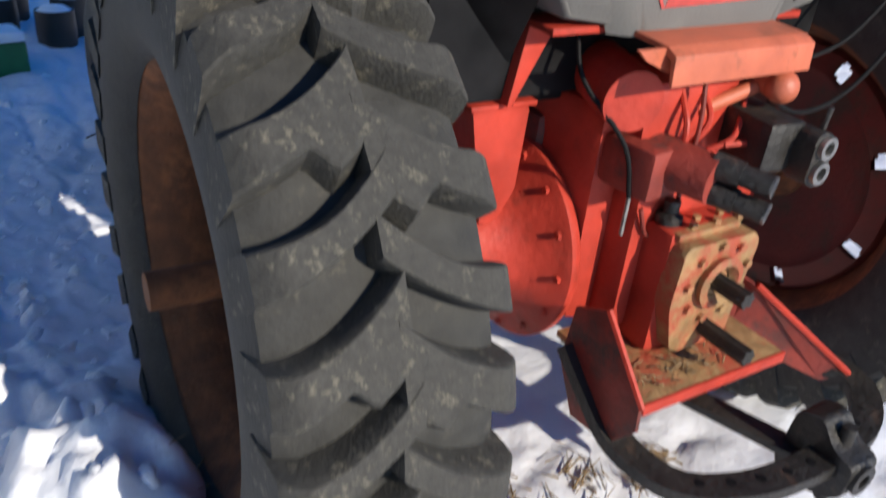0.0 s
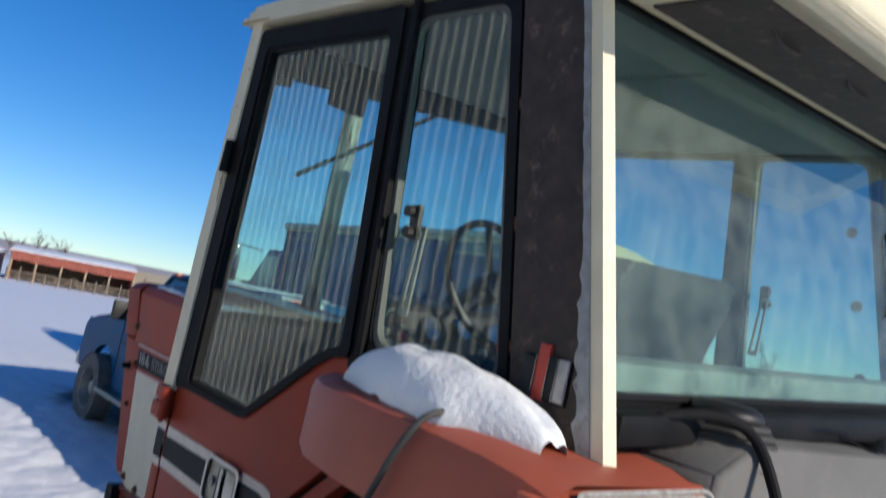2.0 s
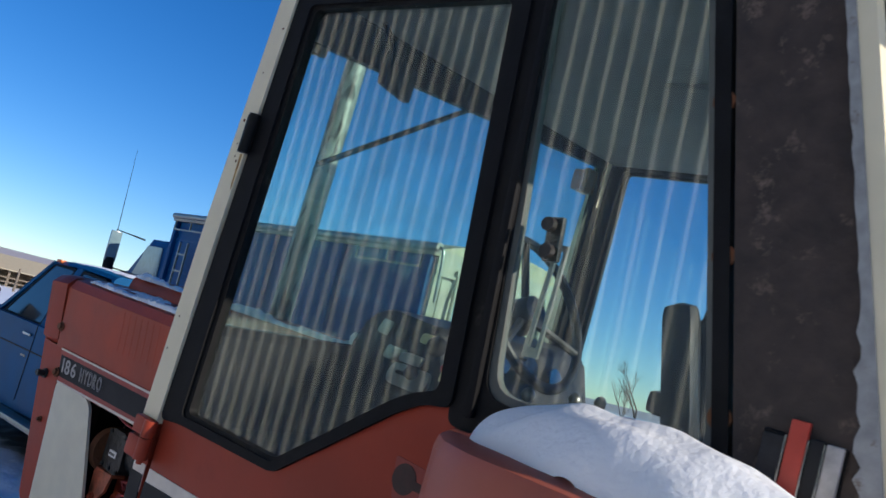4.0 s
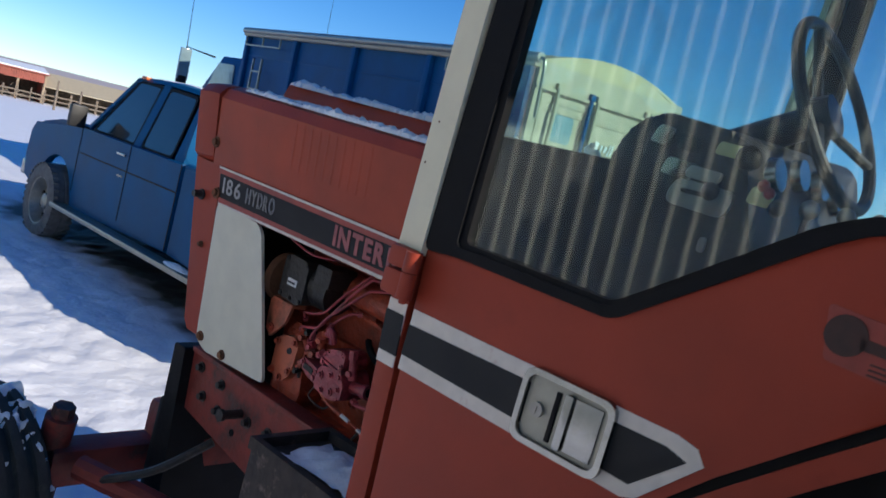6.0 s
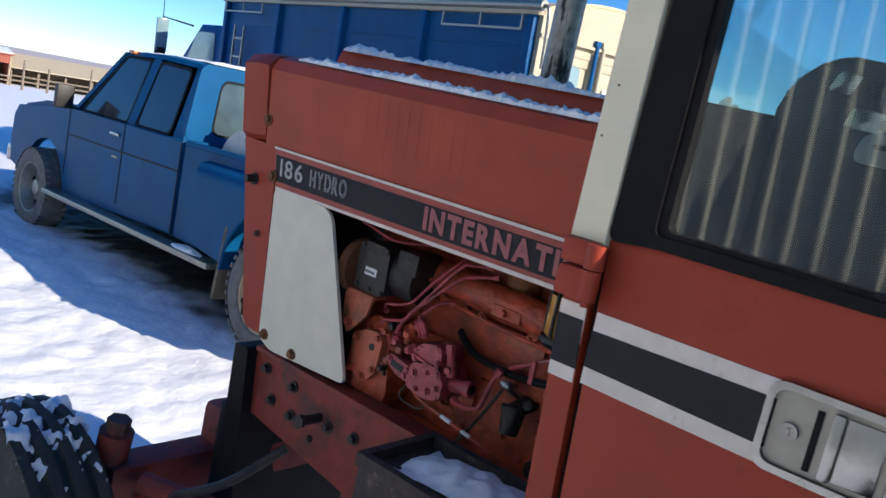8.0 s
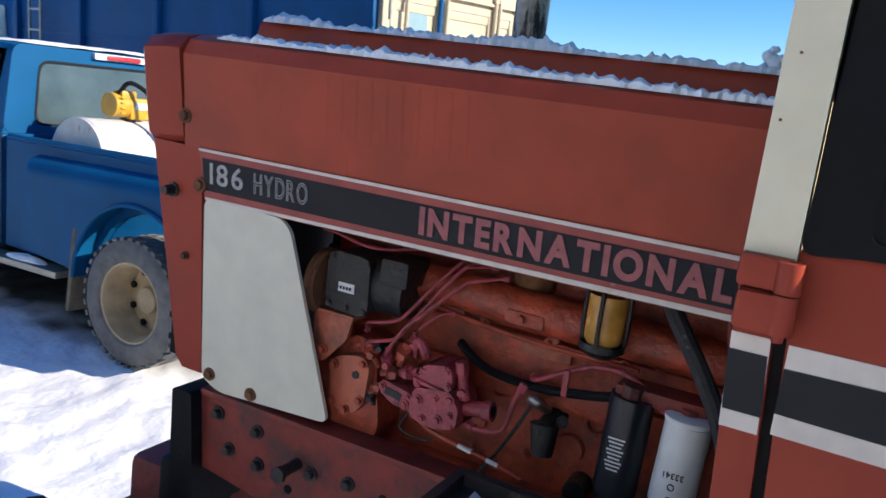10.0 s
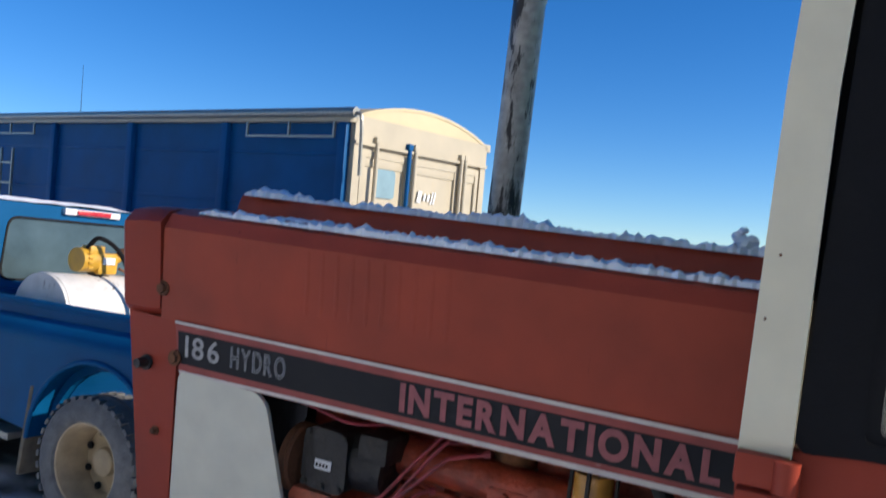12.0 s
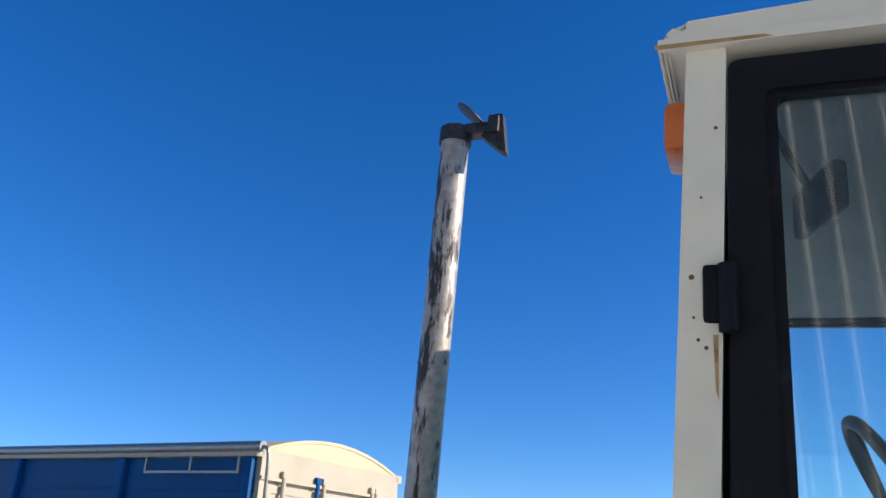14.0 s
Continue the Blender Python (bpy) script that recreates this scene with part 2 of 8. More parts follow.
# ---- shapes ----
def bm_box(bm, centre, size, turn=(0, 0, 0), bevel=0.0):
    """A box, with its edges rounded off."""
    made = bmesh.ops.create_cube(bm, size=1.0)["verts"]
    m = pose(*centre, *turn) @ Matrix.Diagonal((*size, 1))
    bmesh.ops.transform(bm, matrix=m, verts=made)
    if bevel:
        edges = {e for v in made for e in v.link_edges}
        bmesh.ops.bevel(bm, geom=list(edges), offset=bevel, segments=2, affect="EDGES", profile=0.6)
    return bm


def bm_rod(bm, a, b, r, r2=None, segments=16, caps=True):
    """A round bar from a to b."""
    a, b = Vector(a), Vector(b)
    d = b - a
    m = Matrix.Translation((a + b) / 2) @ d.to_track_quat("Z", "Y").to_matrix().to_4x4()
    bmesh.ops.create_cone(bm, cap_ends=caps, segments=segments, radius1=r, radius2=r if r2 is None else r2, depth=d.length, matrix=m)
    return bm


def smooth_line(points, steps=6):
    """A Catmull-Rom line through the points."""
    pts = [Vector(p) for p in points]
    if len(pts) < 3:
        return pts
    pts = [2 * pts[0] - pts[1], *pts, 2 * pts[-1] - pts[-2]]
    line = []
    for i in range(1, len(pts) - 2):
        a, b, c, d = pts[i - 1:i + 3]
        for j in range(steps):
            t = j / steps
            line.append(0.5 * (2 * b + (c - a) * t + (2 * a - 5 * b + 4 * c - d) * t * t + (3 * b - a - 3 * c + d) * t ** 3))
    return line + [pts[-2]]


def bm_tube(bm, points, r, segments=8, steps=6):
    """A hose, pipe or wire along a smooth line."""
    line = smooth_line(points, steps) if steps > 1 else [Vector(p) for p in points]
    rings, side = [], None
    for i, p in enumerate(line):
        d = (line[min(i + 1, len(line) - 1)] - line[max(i - 1, 0)]).normalized()
        side = (side - side.dot(d) * d).normalized() if side else d.orthogonal().normalized()
        up = d.cross(side)
        rings.append([bm.verts.new(p + r * (math.cos(a) * side + math.sin(a) * up)) for a in (2 * math.pi * k / segments for k in range(segments))])
    for u, v in zip(rings, rings[1:]):
        for k in range(segments):
            bm.faces.new((u[k], u[(k + 1) % segments], v[(k + 1) % segments], v[k]))
    bm.faces.new(rings[0][::-1]), bm.faces.new(rings[-1])
    return bm


def bm_prism(bm, outline, a, b, axis="x", bevel=0.0):
    """A flat outline given thickness from a to b along an axis; the outline's pairs are the other two axes in order."""
    def put(p, d):
        return {"x": (d, p[0], p[1]), "y": (p[0], d, p[1]), "z": (p[0], p[1], d)}[axis]
    lo, hi = [bm.verts.new(put(p, a)) for p in outline], [bm.verts.new(put(p, b)) for p in outline]
    n = len(outline)
    faces = [bm.faces.new(lo[::-1]), bm.faces.new(hi)]
    faces += [bm.faces.new((lo[i], lo[(i + 1) % n], hi[(i + 1) % n], hi[i])) for i in range(n)]
    if bevel:
        bmesh.ops.bevel(bm, geom=list({e for f in faces for e in f.edges}), offset=bevel, segments=2, affect="EDGES", profile=0.6)
    return bm


def bm_ring(bm, outer, inner, a, b, axis="x"):
    """A frame between two outlines with as many points, with thickness from a to b along an axis."""
    def put(p, d):
        return {"x": (d, p[0], p[1]), "y": (p[0], d, p[1]), "z": (p[0], p[1], d)}[axis]
    rows = [[bm.verts.new(put(p, d)) for p in line] for line, d in ((outer, a), (outer, b), (inner, b), (inner, a))]
    n = len(outer)
    for u, v in zip(rows, rows[1:] + rows[:1]):
        for i in range(n):
            bm.faces.new((u[i], u[(i + 1) % n], v[(i + 1) % n], v[i]))
    return bm


def bm_lathe(bm, profile, centre, axis="x", segments=48, closed=False):
    """A turned shape: pairs of radius and place along the axis, round a centre."""
    c = Vector(centre)
    rings = []
    for r, h in profile:
        ring = []
        for k in range(segments):
            a = 2 * math.pi * k / segments
            u, v = r * math.cos(a), r * math.sin(a)
            ring.append(bm.verts.new(c + Vector({"x": (h, u, v), "y": (u, h, v), "z": (u, v, h)}[axis])))
        rings.append(ring)
    pairs = list(zip(rings, rings[1:])) + ([(rings[-1], rings[0])] if closed else [])
    for u, v in pairs:
        for k in range(segments):
            bm.faces.new((u[k], u[(k + 1) % segments], v[(k + 1) % segments], v[k]))
    return bm


def bm_loft(bm, sections, caps=True):
    """A skin over sections with as many points each."""
    rows = [[bm.verts.new(p) for p in s] for s in sections]
    n = len(rows[0])
    for u, v in zip(rows, rows[1:]):
        for i in range(n):
            bm.faces.new((u[i], u[(i + 1) % n], v[(i + 1) % n], v[i]))
    if caps:
        bm.faces.new(rows[0][::-1]), bm.faces.new(rows[-1])
    return bm


def rounded(outline, r, steps=4):
    """An outline of pairs with its corners rounded off."""
    out, n = [], len(outline)
    for i in range(n):
        p, a, b = Vector(outline[i]), Vector(outline[i - 1]), Vector(outline[(i + 1) % n])
        u, v = (a - p), (b - p)
        d = min(r, u.length * 0.45, v.length * 0.45)
        s, e = p + u.normalized() * d, p + v.normalized() * d
        for k in range(steps + 1):
            t = k / steps
            out.append(tuple((1 - t) ** 2 * s + 2 * t * (1 - t) * p + t * t * e))
    return out


def finish(bm, name, mat, smooth=35):
    bmesh.ops.recalc_face_normals(bm, faces=bm.faces)
    mesh = bpy.data.meshes.new(name)
    bm.to_mesh(mesh)
    bm.free()
    mesh.materials.append(mat)
    if smooth:
        mesh.shade_smooth()
        mesh.set_sharp_from_angle(angle=radians(smooth))
    return mesh


def upper(ob):
    """The ancestor that may hold a part: a thing, or a part right under one."""
    while ob.parent and ob.parent.parent:
        ob = ob.parent
    return ob


def part(name, bm, mat, parent, label="", smooth=35):
    """Links a bmesh as one mesh object under a thing or under a part."""
    ob = new(name, finish(bm, name, mat, smooth))
    ob.parent = upper(parent)
    return tagged(ob, label)


def thing(name, bm, mat, label, category, group="", kind="", at=None, smooth=35):
    """A thing of one mesh."""
    ob = new(name, finish(bm, name, mat, smooth))
    if at:
        ob.matrix_world = at
    return tagged(ob, label, category, group, kind)


def holder(name, at, label, category, group="", kind=""):
    ob = new(name)
    ob.matrix_world = at
    ob.empty_display_size = 0.1
    return tagged(ob, label, category, group, kind)


def lettering(name, text, size, at, mat, parent, stretch=1.0, outline=False, weight=0.0, label="", spread=1.0):
    """Raised letters of the built-in font as a mesh under a thing."""
    curve = bpy.data.curves.new(name, "FONT")
    curve.body, curve.size, curve.extrude, curve.align_x, curve.align_y = text, size, 0.0008, "CENTER", "CENTER"
    curve.offset, curve.space_character = weight, spread
    if outline:
        curve.fill_mode, curve.bevel_depth, curve.extrude = "NONE", size * 0.022, 0
    made = bpy.data.objects.new(name + "_curve", curve)
    mesh = bpy.data.meshes.new_from_object(made)
    bpy.data.objects.remove(made)
    mesh.transform(Matrix.Diagonal((stretch, 1, 1, 1)))
    mesh.materials.clear()
    mesh.materials.append(mat)
    ob = new(name, mesh)
    ob.parent = upper(parent)
    ob.matrix_local = at
    return tagged(ob, label)


B = bmesh.new

# ---- the tractor: x to its right, y ahead from the rear axle, z up from the ground ----
TRACTOR_AT = pose(-0.07, 0.66, 0.69, 3.4, 0, 0) @ Matrix.Translation((0, 0, -0.87))
tractor = holder("tractor", TRACTOR_AT, "faded red farm tractor with a white-posted glass cab, standing in snow", "tractor")


def side_x(z):
    """The hood's half width at a height: its sides lean out towards the top."""
    return 0.243 + 0.115 * (z - 1.2)


def strip_on_side(outline, proud, mat, name, parent, label="", thick=0.004, side=-1):
    """A flat piece on the hood's leaning side, from pairs of y and z."""
    bm = B()
    lo = [bm.verts.new((side * (side_x(z) + proud - thick), y, z)) for y, z in outline]
    hi = [bm.verts.new((side * (side_x(z) + proud), y, z)) for y, z in outline]
    n = len(outline)
    bm.faces.new(lo), bm.faces.new(hi[::-1])
    for i in range(n):
        bm.faces.new((lo[i], lo[(i + 1) % n], hi[(i + 1) % n], hi[i]))
    return part(name, bm, mat, parent, label)


def bolt(parent, at, r=0.011, axis="x", out=-1, mat=None, depth=0.012):
    bm = B()
    a = Vector(at)
    d = {"x": Vector((out, 0, 0)), "y": Vector((0, out, 0)), "z": Vector((0, 0, out))}[axis]
    bm_rod(bm, a, a + d * depth, r, r * 0.92, 6)
    bm_rod(bm, a - d * 0.001, a + d * 0.004, r * 1.45, None, 12)
    return part("bolt", bm, mat or RUST, parent)


# rear wheels
def rear_tyre(parent, cx):
    R = 0.872
    bm = B()
    half_profile = [(0.512, 0.150), (0.530, 0.172), (0.575, 0.196), (0.65, 0.205), (0.72, 0.205), (0.774, 0.199), (0.796, 0.165), (0.800, 0.09)]
    carcass = [(r, -x) for r, x in half_profile] + [(0.802, 0.0)] + half_profile[::-1]
    bm_lathe(bm, carcass, (cx, 0, 0.87), "x", 96)
    part("tyre", bm, RUBBER, parent, "cracked black rubber tyre with worn bar lugs", 40)
    count = 30
    rng = random.Random(4)
    for s in (-1, 1):
        for long in (0, 1):
            bm = B()
            sections = []
            for j in range(22):
                u = j / 21
                x = s * (-0.020 + 0.010 * long + (0.230 - 0.010 * long) * u)
                phi = 0.030 + 0.148 * u ** 0.85 + 0.022 * math.sin(math.pi * u)
                half = (0.039 + 0.005 * long - 0.009 * math.sin(3.4 * u) * (1 - 0.5 * long) + 0.003 * u) / R
                web = 1.5 * long * (1 - min(1, max(0, (u - 0.30) / 0.16)))
                drop = 0.0 if u < 0.80 else 0.040 * ((u - 0.80) / 0.20) ** 1.7
                top = R - drop - 0.003 * (1 - u)
                floor = 0.780 - (0.0 if u < 0.8 else 0.09 * (u - 0.8) / 0.2)
                ring = []
                for r, w in ((floor, 1.32), (top - 0.030, 1.10), (top - 0.006, 1.0), (top, 0.90), (top, -0.84), (top - 0.006, -0.94), (top - 0.028, -1.02), (floor, -1.14)):
                    a = phi + half * w * (1 + (web if w > 0 else 0))
                    ring.append((cx + x, -r * math.sin(a), r * math.cos(a)))
                sections.append(ring)
            bm_loft(bm, sections)
            for v in bm.verts:
                v.co += Vector((0.002, 0.003, 0.003)) * noise.noise(v.co * 10 + Vector((long, 0, 0)))
            first = part("tread_lug", bm, RUBBER_LUG, parent, "", 26)
            for k in range(long, count, 2):
                lug = first if k == long else new("tread_lug", first.data)
                lug.parent = parent
                turn = 2 * math.pi * (k + (0.0 if s < 0 else 0.45) + rng.uniform(-0.04, 0.04)) / count
                lug.matrix_local = Matrix.Translation((0, 0, 0.87)) @ Matrix.Rotation(turn, 4, "X")


def rear_wheel(side):
    cx = side * 0.985
    wheel = new("rear_wheel")
    wheel.parent = tractor
    wheel.matrix_local = Matrix.Translation((cx, 0, 0.87)) @ Matrix.Rotation(radians(2.6 * side), 4, "Z") @ Matrix.Translation((-cx, 0, -0.87))
    tagged(wheel, "large red rear wheel with a worn bar-lug tyre")
    rear_tyre(wheel, cx)
    o = -side
    bm = B()
    rim = [(0.528, -0.158), (0.540, -0.150), (0.52, -0.142), (0.508, -0.130), (0.492, -0.09), (0.470, -0.06), (0.468, 0.06), (0.492, 0.09), (0.508, 0.130), (0.52, 0.142), (0.540, 0.150), (0.528, 0.158),
           (0.500, 0.135), (0.480, 0.09), (0.456, 0.055), (0.456, -0.055), (0.480, -0.09), (0.500, -0.135)]
    bm_lathe(bm, rim, (cx, 0, 0.87), "x", 72, True)
    part("rim", bm, RUST, wheel, "rusty brown rim band")
    bm = B()
    disc = [(0.458, 0.02 * o)] + [(0.44 - 0.01 * k, (0.045 + 0.00214 * k) * o) for k in range(8)] + [(0.33, 0.03 * o), (0.20, 0.015 * o), (0.17, -0.01 * o), (0.06, -0.01 * o), (0.06, 0.02 * o), (0.17, 0.025 * o), (0.20, 0.04 * o), (0.33, 0.055 * o)]
    disc += [(0.37 + 0.01 * k, (0.085 - 0.0013 * k) * o) for k in range(8)] + [(0.458, 0.05 * o)]
    bm_lathe(bm, disc, (cx, 0, 0.87), "x", 144, True)
    bm.faces.ensure_lookup_table()
    gone = []
    for f in bm.faces:
        c = f.calc_center_median()
        r, a = math.hypot(c.y, c.z - 0.87), math.degrees(math.atan2(c.z - 0.87, c.y)) % 45
        if ((r - 0.405) / 0.036) ** 2 + (math.radians(a - 21.5) * r / 0.030) ** 2 < 1:
            gone.append(f)
    bmesh.ops.delete(bm, geom=gone, context="FACES")
    part("wheel_disc", bm, RED_RIM, wheel, "dull red pressed wheel disc")
    bm = B()
    bm_rod(bm, (side * 0.55, 0, 0.87), (side * 1.225, 0, 0.87), 0.046, None, 24)
    bm_lathe(bm, [(0.05, -0.05), (0.115, -0.05), (0.125, 0.02), (0.095, 0.06), (0.05, 0.06)], (cx, 0, 0.87), "x", 32)
    part("axle_shaft", bm, RUST, wheel, "rusty bar axle shaft")
    for k in range(8):
        a = 2 * math.pi * k / 8 + 0.2
        bolt(wheel, (cx + side * -0.015, 0.14 * math.cos(a), 0.87 + 0.14 * math.sin(a)), 0.014, "x", side, RUST)
    return wheel


rear_wheel(-1)
rear_wheel(1)


def front_wheel(side):
    cx, cy, cz = side * 0.66, 2.78, 0.42
    wheel = new("front_wheel")
    wheel.parent = tractor
    tagged(wheel, "small ribbed front wheel dusted with snow")
    bm = B()
    prof = [(0.215, -0.10), (0.24, -0.125), (0.33, -0.135), (0.395, -0.12)]
    for k in range(4):
        x = -0.105 + k * 0.06
        prof += [(0.408, x - 0.012), (0.432 - 0.006 * abs(k - 1.5), x - 0.006), (0.434 - 0.006 * abs(k - 1.5), x + 0.022), (0.408, x + 0.03)]
    prof += [(0.395, 0.12), (0.33, 0.135), (0.24, 0.125), (0.215, 0.10)]
    bm_lathe(bm, prof, (cx, cy, cz), "x", 64)
    part("tyre", bm, RUBBER, wheel)
    bm = B()
    bm_lathe(bm, [(0.235, -0.115), (0.225, -0.10), (0.19, -0.05), (0.06, -0.04), (0.05, -0.13), (0.001, -0.135)], (cx, cy, cz), "x", 40)
    bm_lathe(bm, [(0.235, 0.115), (0.225, 0.10), (0.19, 0.05), (0.06, 0.04), (0.05, 0.12), (0.001, 0.125)], (cx, cy, cz), "x", 40)
    part("rim", bm, RED_RIM, wheel)
    bm = B()
    rows = []
    for i in range(61):
        a = -0.95 + 1.6 * i / 60
        row = []
        for j in range(25):
            x = -0.115 + 0.23 * j / 24
            n = 0.6 * noise.noise(Vector((x * 14, a * 6, side + 3))) + 0.5 * noise.noise(Vector((x * 40, a * 17, side + 5)))
            lift = max(0.0, n + 0.12 - 0.5 * abs(a + 0.1)) * 0.05
            r = 0.418 + min(lift, 0.026) - (0.02 if lift == 0 else 0)
            row.append(bm.verts.new((cx + x, cy + r * math.sin(a), cz + r * math.cos(a))))
        rows.append(row)
    for u, v in zip(rows, rows[1:]):
        for j in range(24):
            bm.faces.new((u[j], u[j + 1], v[j + 1], v[j]))
    tagged(part("snow_crust", bm, SNOW_CLEAN, wheel, "patchy crust of snow on the tread", 60), kind="stuff")
    return wheel


front_wheel(-1)
front_wheel(1)

# hood
hood = new("hood")
hood.parent = tractor
tagged(hood, "dull red sheet-metal hood with snow along its top")
bm = B()
sections = []
for y in (1.12, 1.5, 2.0, 2.395):
    sx, top = side_x(1.74), 1.972
    ring = [(-sx, y, 1.735), (-side_x(1.85), y, 1.85), (-side_x(1.94), y, 1.935), (-side_x(1.97) + 0.02, y, 1.965), (-side_x(1.97) + 0.055, y, 1.978), (-0.20, y, 1.985)]
    ring += [(-x, yy, z) for x, yy, z in ring[::-1]]
    sections.append(ring)
bm_loft(bm, sections)
part("hood_shell", bm, RED_HOOD, hood)
bm = B()
bm_prism(bm, rounded([(-0.145, 1.975), (-0.125, 2.035), (0.125, 2.035), (0.145, 1.975)], 0.02), 1.12, 2.36, "y")
part("hood_ridge", bm, RED_HOOD, hood)
for k in range(10):
    yr = 1.705 + 0.0345 * k
    bm = B()
    bm_loft(bm, [[(-side_x(z) - d, yr - w, z), (-side_x(z) - d - 0.0035 * h, yr, z), (-side_x(z) - d, yr + w, z), (-side_x(z) + 0.004, yr, z)] for z, w, h, d in ((1.795, 0.003, 0.0, -0.001), (1.806, 0.008, 1, -0.001), (1.925, 0.008, 1, -0.001), (1.936, 0.003, 0.0, -0.001))])
    part("hood_rib", bm, RED_HOOD, hood, "", 60)
bm = B()
cap = []
for y, grow, z0, z1 in ((2.40, 0.0015, 1.742, 1.974), (2.44, 0.006, 1.738, 1.974), (2.50, 0.006, 1.738, 1.968), (2.525, -0.015, 1.748, 1.955)):
    a, b = side_x(z0) + grow, side_x(z1) + grow
    cap.append([(-a, y, z0 + 0.015), (-b - 0.002, y, z1 - 0.03), (-b + 0.022, y, z1 - 0.004), (-b + 0.06, y, z1 + 0.005), (b - 0.06, y, z1 + 0.005), (b - 0.022, y, z1 - 0.004), (b + 0.002, y, z1 - 0.03), (a, y, z0 + 0.015), (a - 0.015, y, z0), (-a + 0.015, y, z0)])
bm_loft(bm, cap)
part("front_cap", bm, RED, hood)
bolt(hood, (-side_x(1.80) + 0.001, 2.392, 1.802), 0.012)
for side in (-1, 1):
    bm = B()
    lo = [(2.36, 1.195), (2.345, 1.735), (2.49, 1.74), (2.44, 1.22), (2.42, 1.195)]
    xs = [[(side * (side_x(z) - d), y, z) for y, z in lo] for d in (0.0, 0.10)]
    bm_loft(bm, xs)
    part("front_column", bm, RED, hood)
bm = B()
bm_box(bm, (0, 2.475, 1.47), (0.44, 0.02, 0.52))
for k in range(9):
    bm_box(bm, (0, 2.488, 1.25 + 0.055 * k), (0.44, 0.012, 0.014))
part("grille", bm, BLACK_SHEET, hood)
# the side strip: pale rim, red band, black band, letters
for side in (-1, 1):
    frame_band = [(2.352, 1.738), (1.10, 1.736), (1.10, 1.625), (2.332, 1.622)]
    strip_on_side(frame_band, 0.004, RED, "side_strip", hood, "", 0.05, side)
    strip_on_side([(2.350, 1.737), (1.10, 1.735), (1.10, 1.727), (2.350, 1.731)], 0.0055, STRIPE_WHITE, "strip_edge", hood, "", 0.004, side)
    strip_on_side([(2.335, 1.630), (1.10, 1.637), (1.10, 1.626), (2.333, 1.6235)], 0.0055, STRIPE_WHITE, "strip_edge", hood, "", 0.004, side)
    strip_on_side([(2.349, 1.7305), (1.10, 1.7265), (1.10, 1.6375), (2.336, 1.6305)], 0.0048, BAND_RED, "red_band", hood, "", 0.003, side)
    strip_on_side([(2.34, 1.7165), (1.10, 1.712), (1.10, 1.646), (2.335, 1.6455)], 0.0058, STRIPE_BLACK, "black_band", hood, "", 0.003, side)
lean = math.degrees(math.atan(0.115))


def side_text(text, y0, y1, z, size, mat, label, outline=False, weight=0.0, gap=0.16):
    """Letters one by one along the hood's left side, filling the stretch from y0 ahead to y1 behind."""
    made = []
    for ch in text:
        ob = lettering("letter", ch, size, Matrix(), mat, hood, 1.0, outline, weight)
        xs = [v.co.x for v in ob.data.vertices]
        made.append((ob, min(xs), max(xs)))
    total = sum(b - a for ob, a, b in made) + gap * size * (len(made) - 1)
    fit_x = (y0 - y1) / total
    at = y0
    for ob, a, b in made:
        ob.data.transform(Matrix.Diagonal((fit_x, 1, 1, 1)) @ Matrix.Translation((-(a + b) / 2, 0, 0)))
        wide = (b - a) * fit_x
        ob.matrix_local = Matrix.Translation((-side_x(z) - 0.0066, at - wide / 2, z)) @ pose(0, 0, 0, 0, -lean, 0) @ pose(0, 0, 0, 90, 0, -90)
        tagged(ob, label)
        at -= wide + gap * size * fit_x


side_text("186", 2.317, 2.224, 1.683, 0.066, LETTER_GREY, "worn grey numeral", False, 0.0007)
side_text("HYDRO", 2.193, 2.052, 1.682, 0.062, LETTER_GREY, "grey outlined letter", True)
side_text("INTERNATIONAL", 1.787, 1.205, 1.679, 0.072, LETTER_PINK, "faded pink letter", False, 0.0032, 0.12)
# pale side panel
bm = B()
outline = rounded([(2.335, 1.628), (2.12, 1.622), (2.095, 1.60), (1.985, 1.185), (2.30, 1.165), (2.352, 1.19)], 0.022)
bm_loft(bm, [[(-side_x(z) - d, y, z) for y, z in outline] for d in (-0.004, 0.006)])
panel = part("side_panel", bm, CREAM, hood, "cream-painted engine side panel with rust specks")
for y, z in ((2.325, 1.205), (2.20, 1.19)):
    bolt(panel, (-side_x(z) - 0.006, y, z), 0.011)
bolt(hood, (-side_x(1.655) - 0.006, 2.345, 1.655), 0.012)
bolt(hood, (-side_x(1.64) - 0.001, 2.432, 1.63), 0.012, mat=BLACK_IRON, depth=0.03)
bolt(hood, (-side_x(1.48) - 0.001, 2.40, 1.48), 0.007)

# engine
engine = new("engine")
engine.parent = tractor
engine.location = (0.06, -0.035, 0.0)
tagged(engine, "oily red diesel engine with pump, lines and filters")
bm = B()
bm_box(bm, (0.0, 1.68, 1.22), (0.30, 1.00, 0.46), bevel=0.015)
bm_box(bm, (0.0, 1.68, 1.52), (0.26, 0.96, 0.16), bevel=0.02)
bm_box(bm, (-0.155, 1.62, 1.34), (0.03, 0.74, 0.05), bevel=0.008)
for y in (1.30, 1.52, 1.74, 1.94):
    bm_rod(bm, (-0.15, y, 1.24), (-0.165, y, 1.24), 0.032, 0.03, 20)
    bm_rod(bm, (-0.13, y + 0.07, 1.46), (-0.155, y + 0.07, 1.46), 0.014, None, 6)
bm_box(bm, (-0.16, 1.62, 1.12), (0.035, 0.8, 0.03), bevel=0.006)
part("engine_block", bm, RED_OILY, engine)
bm = B()
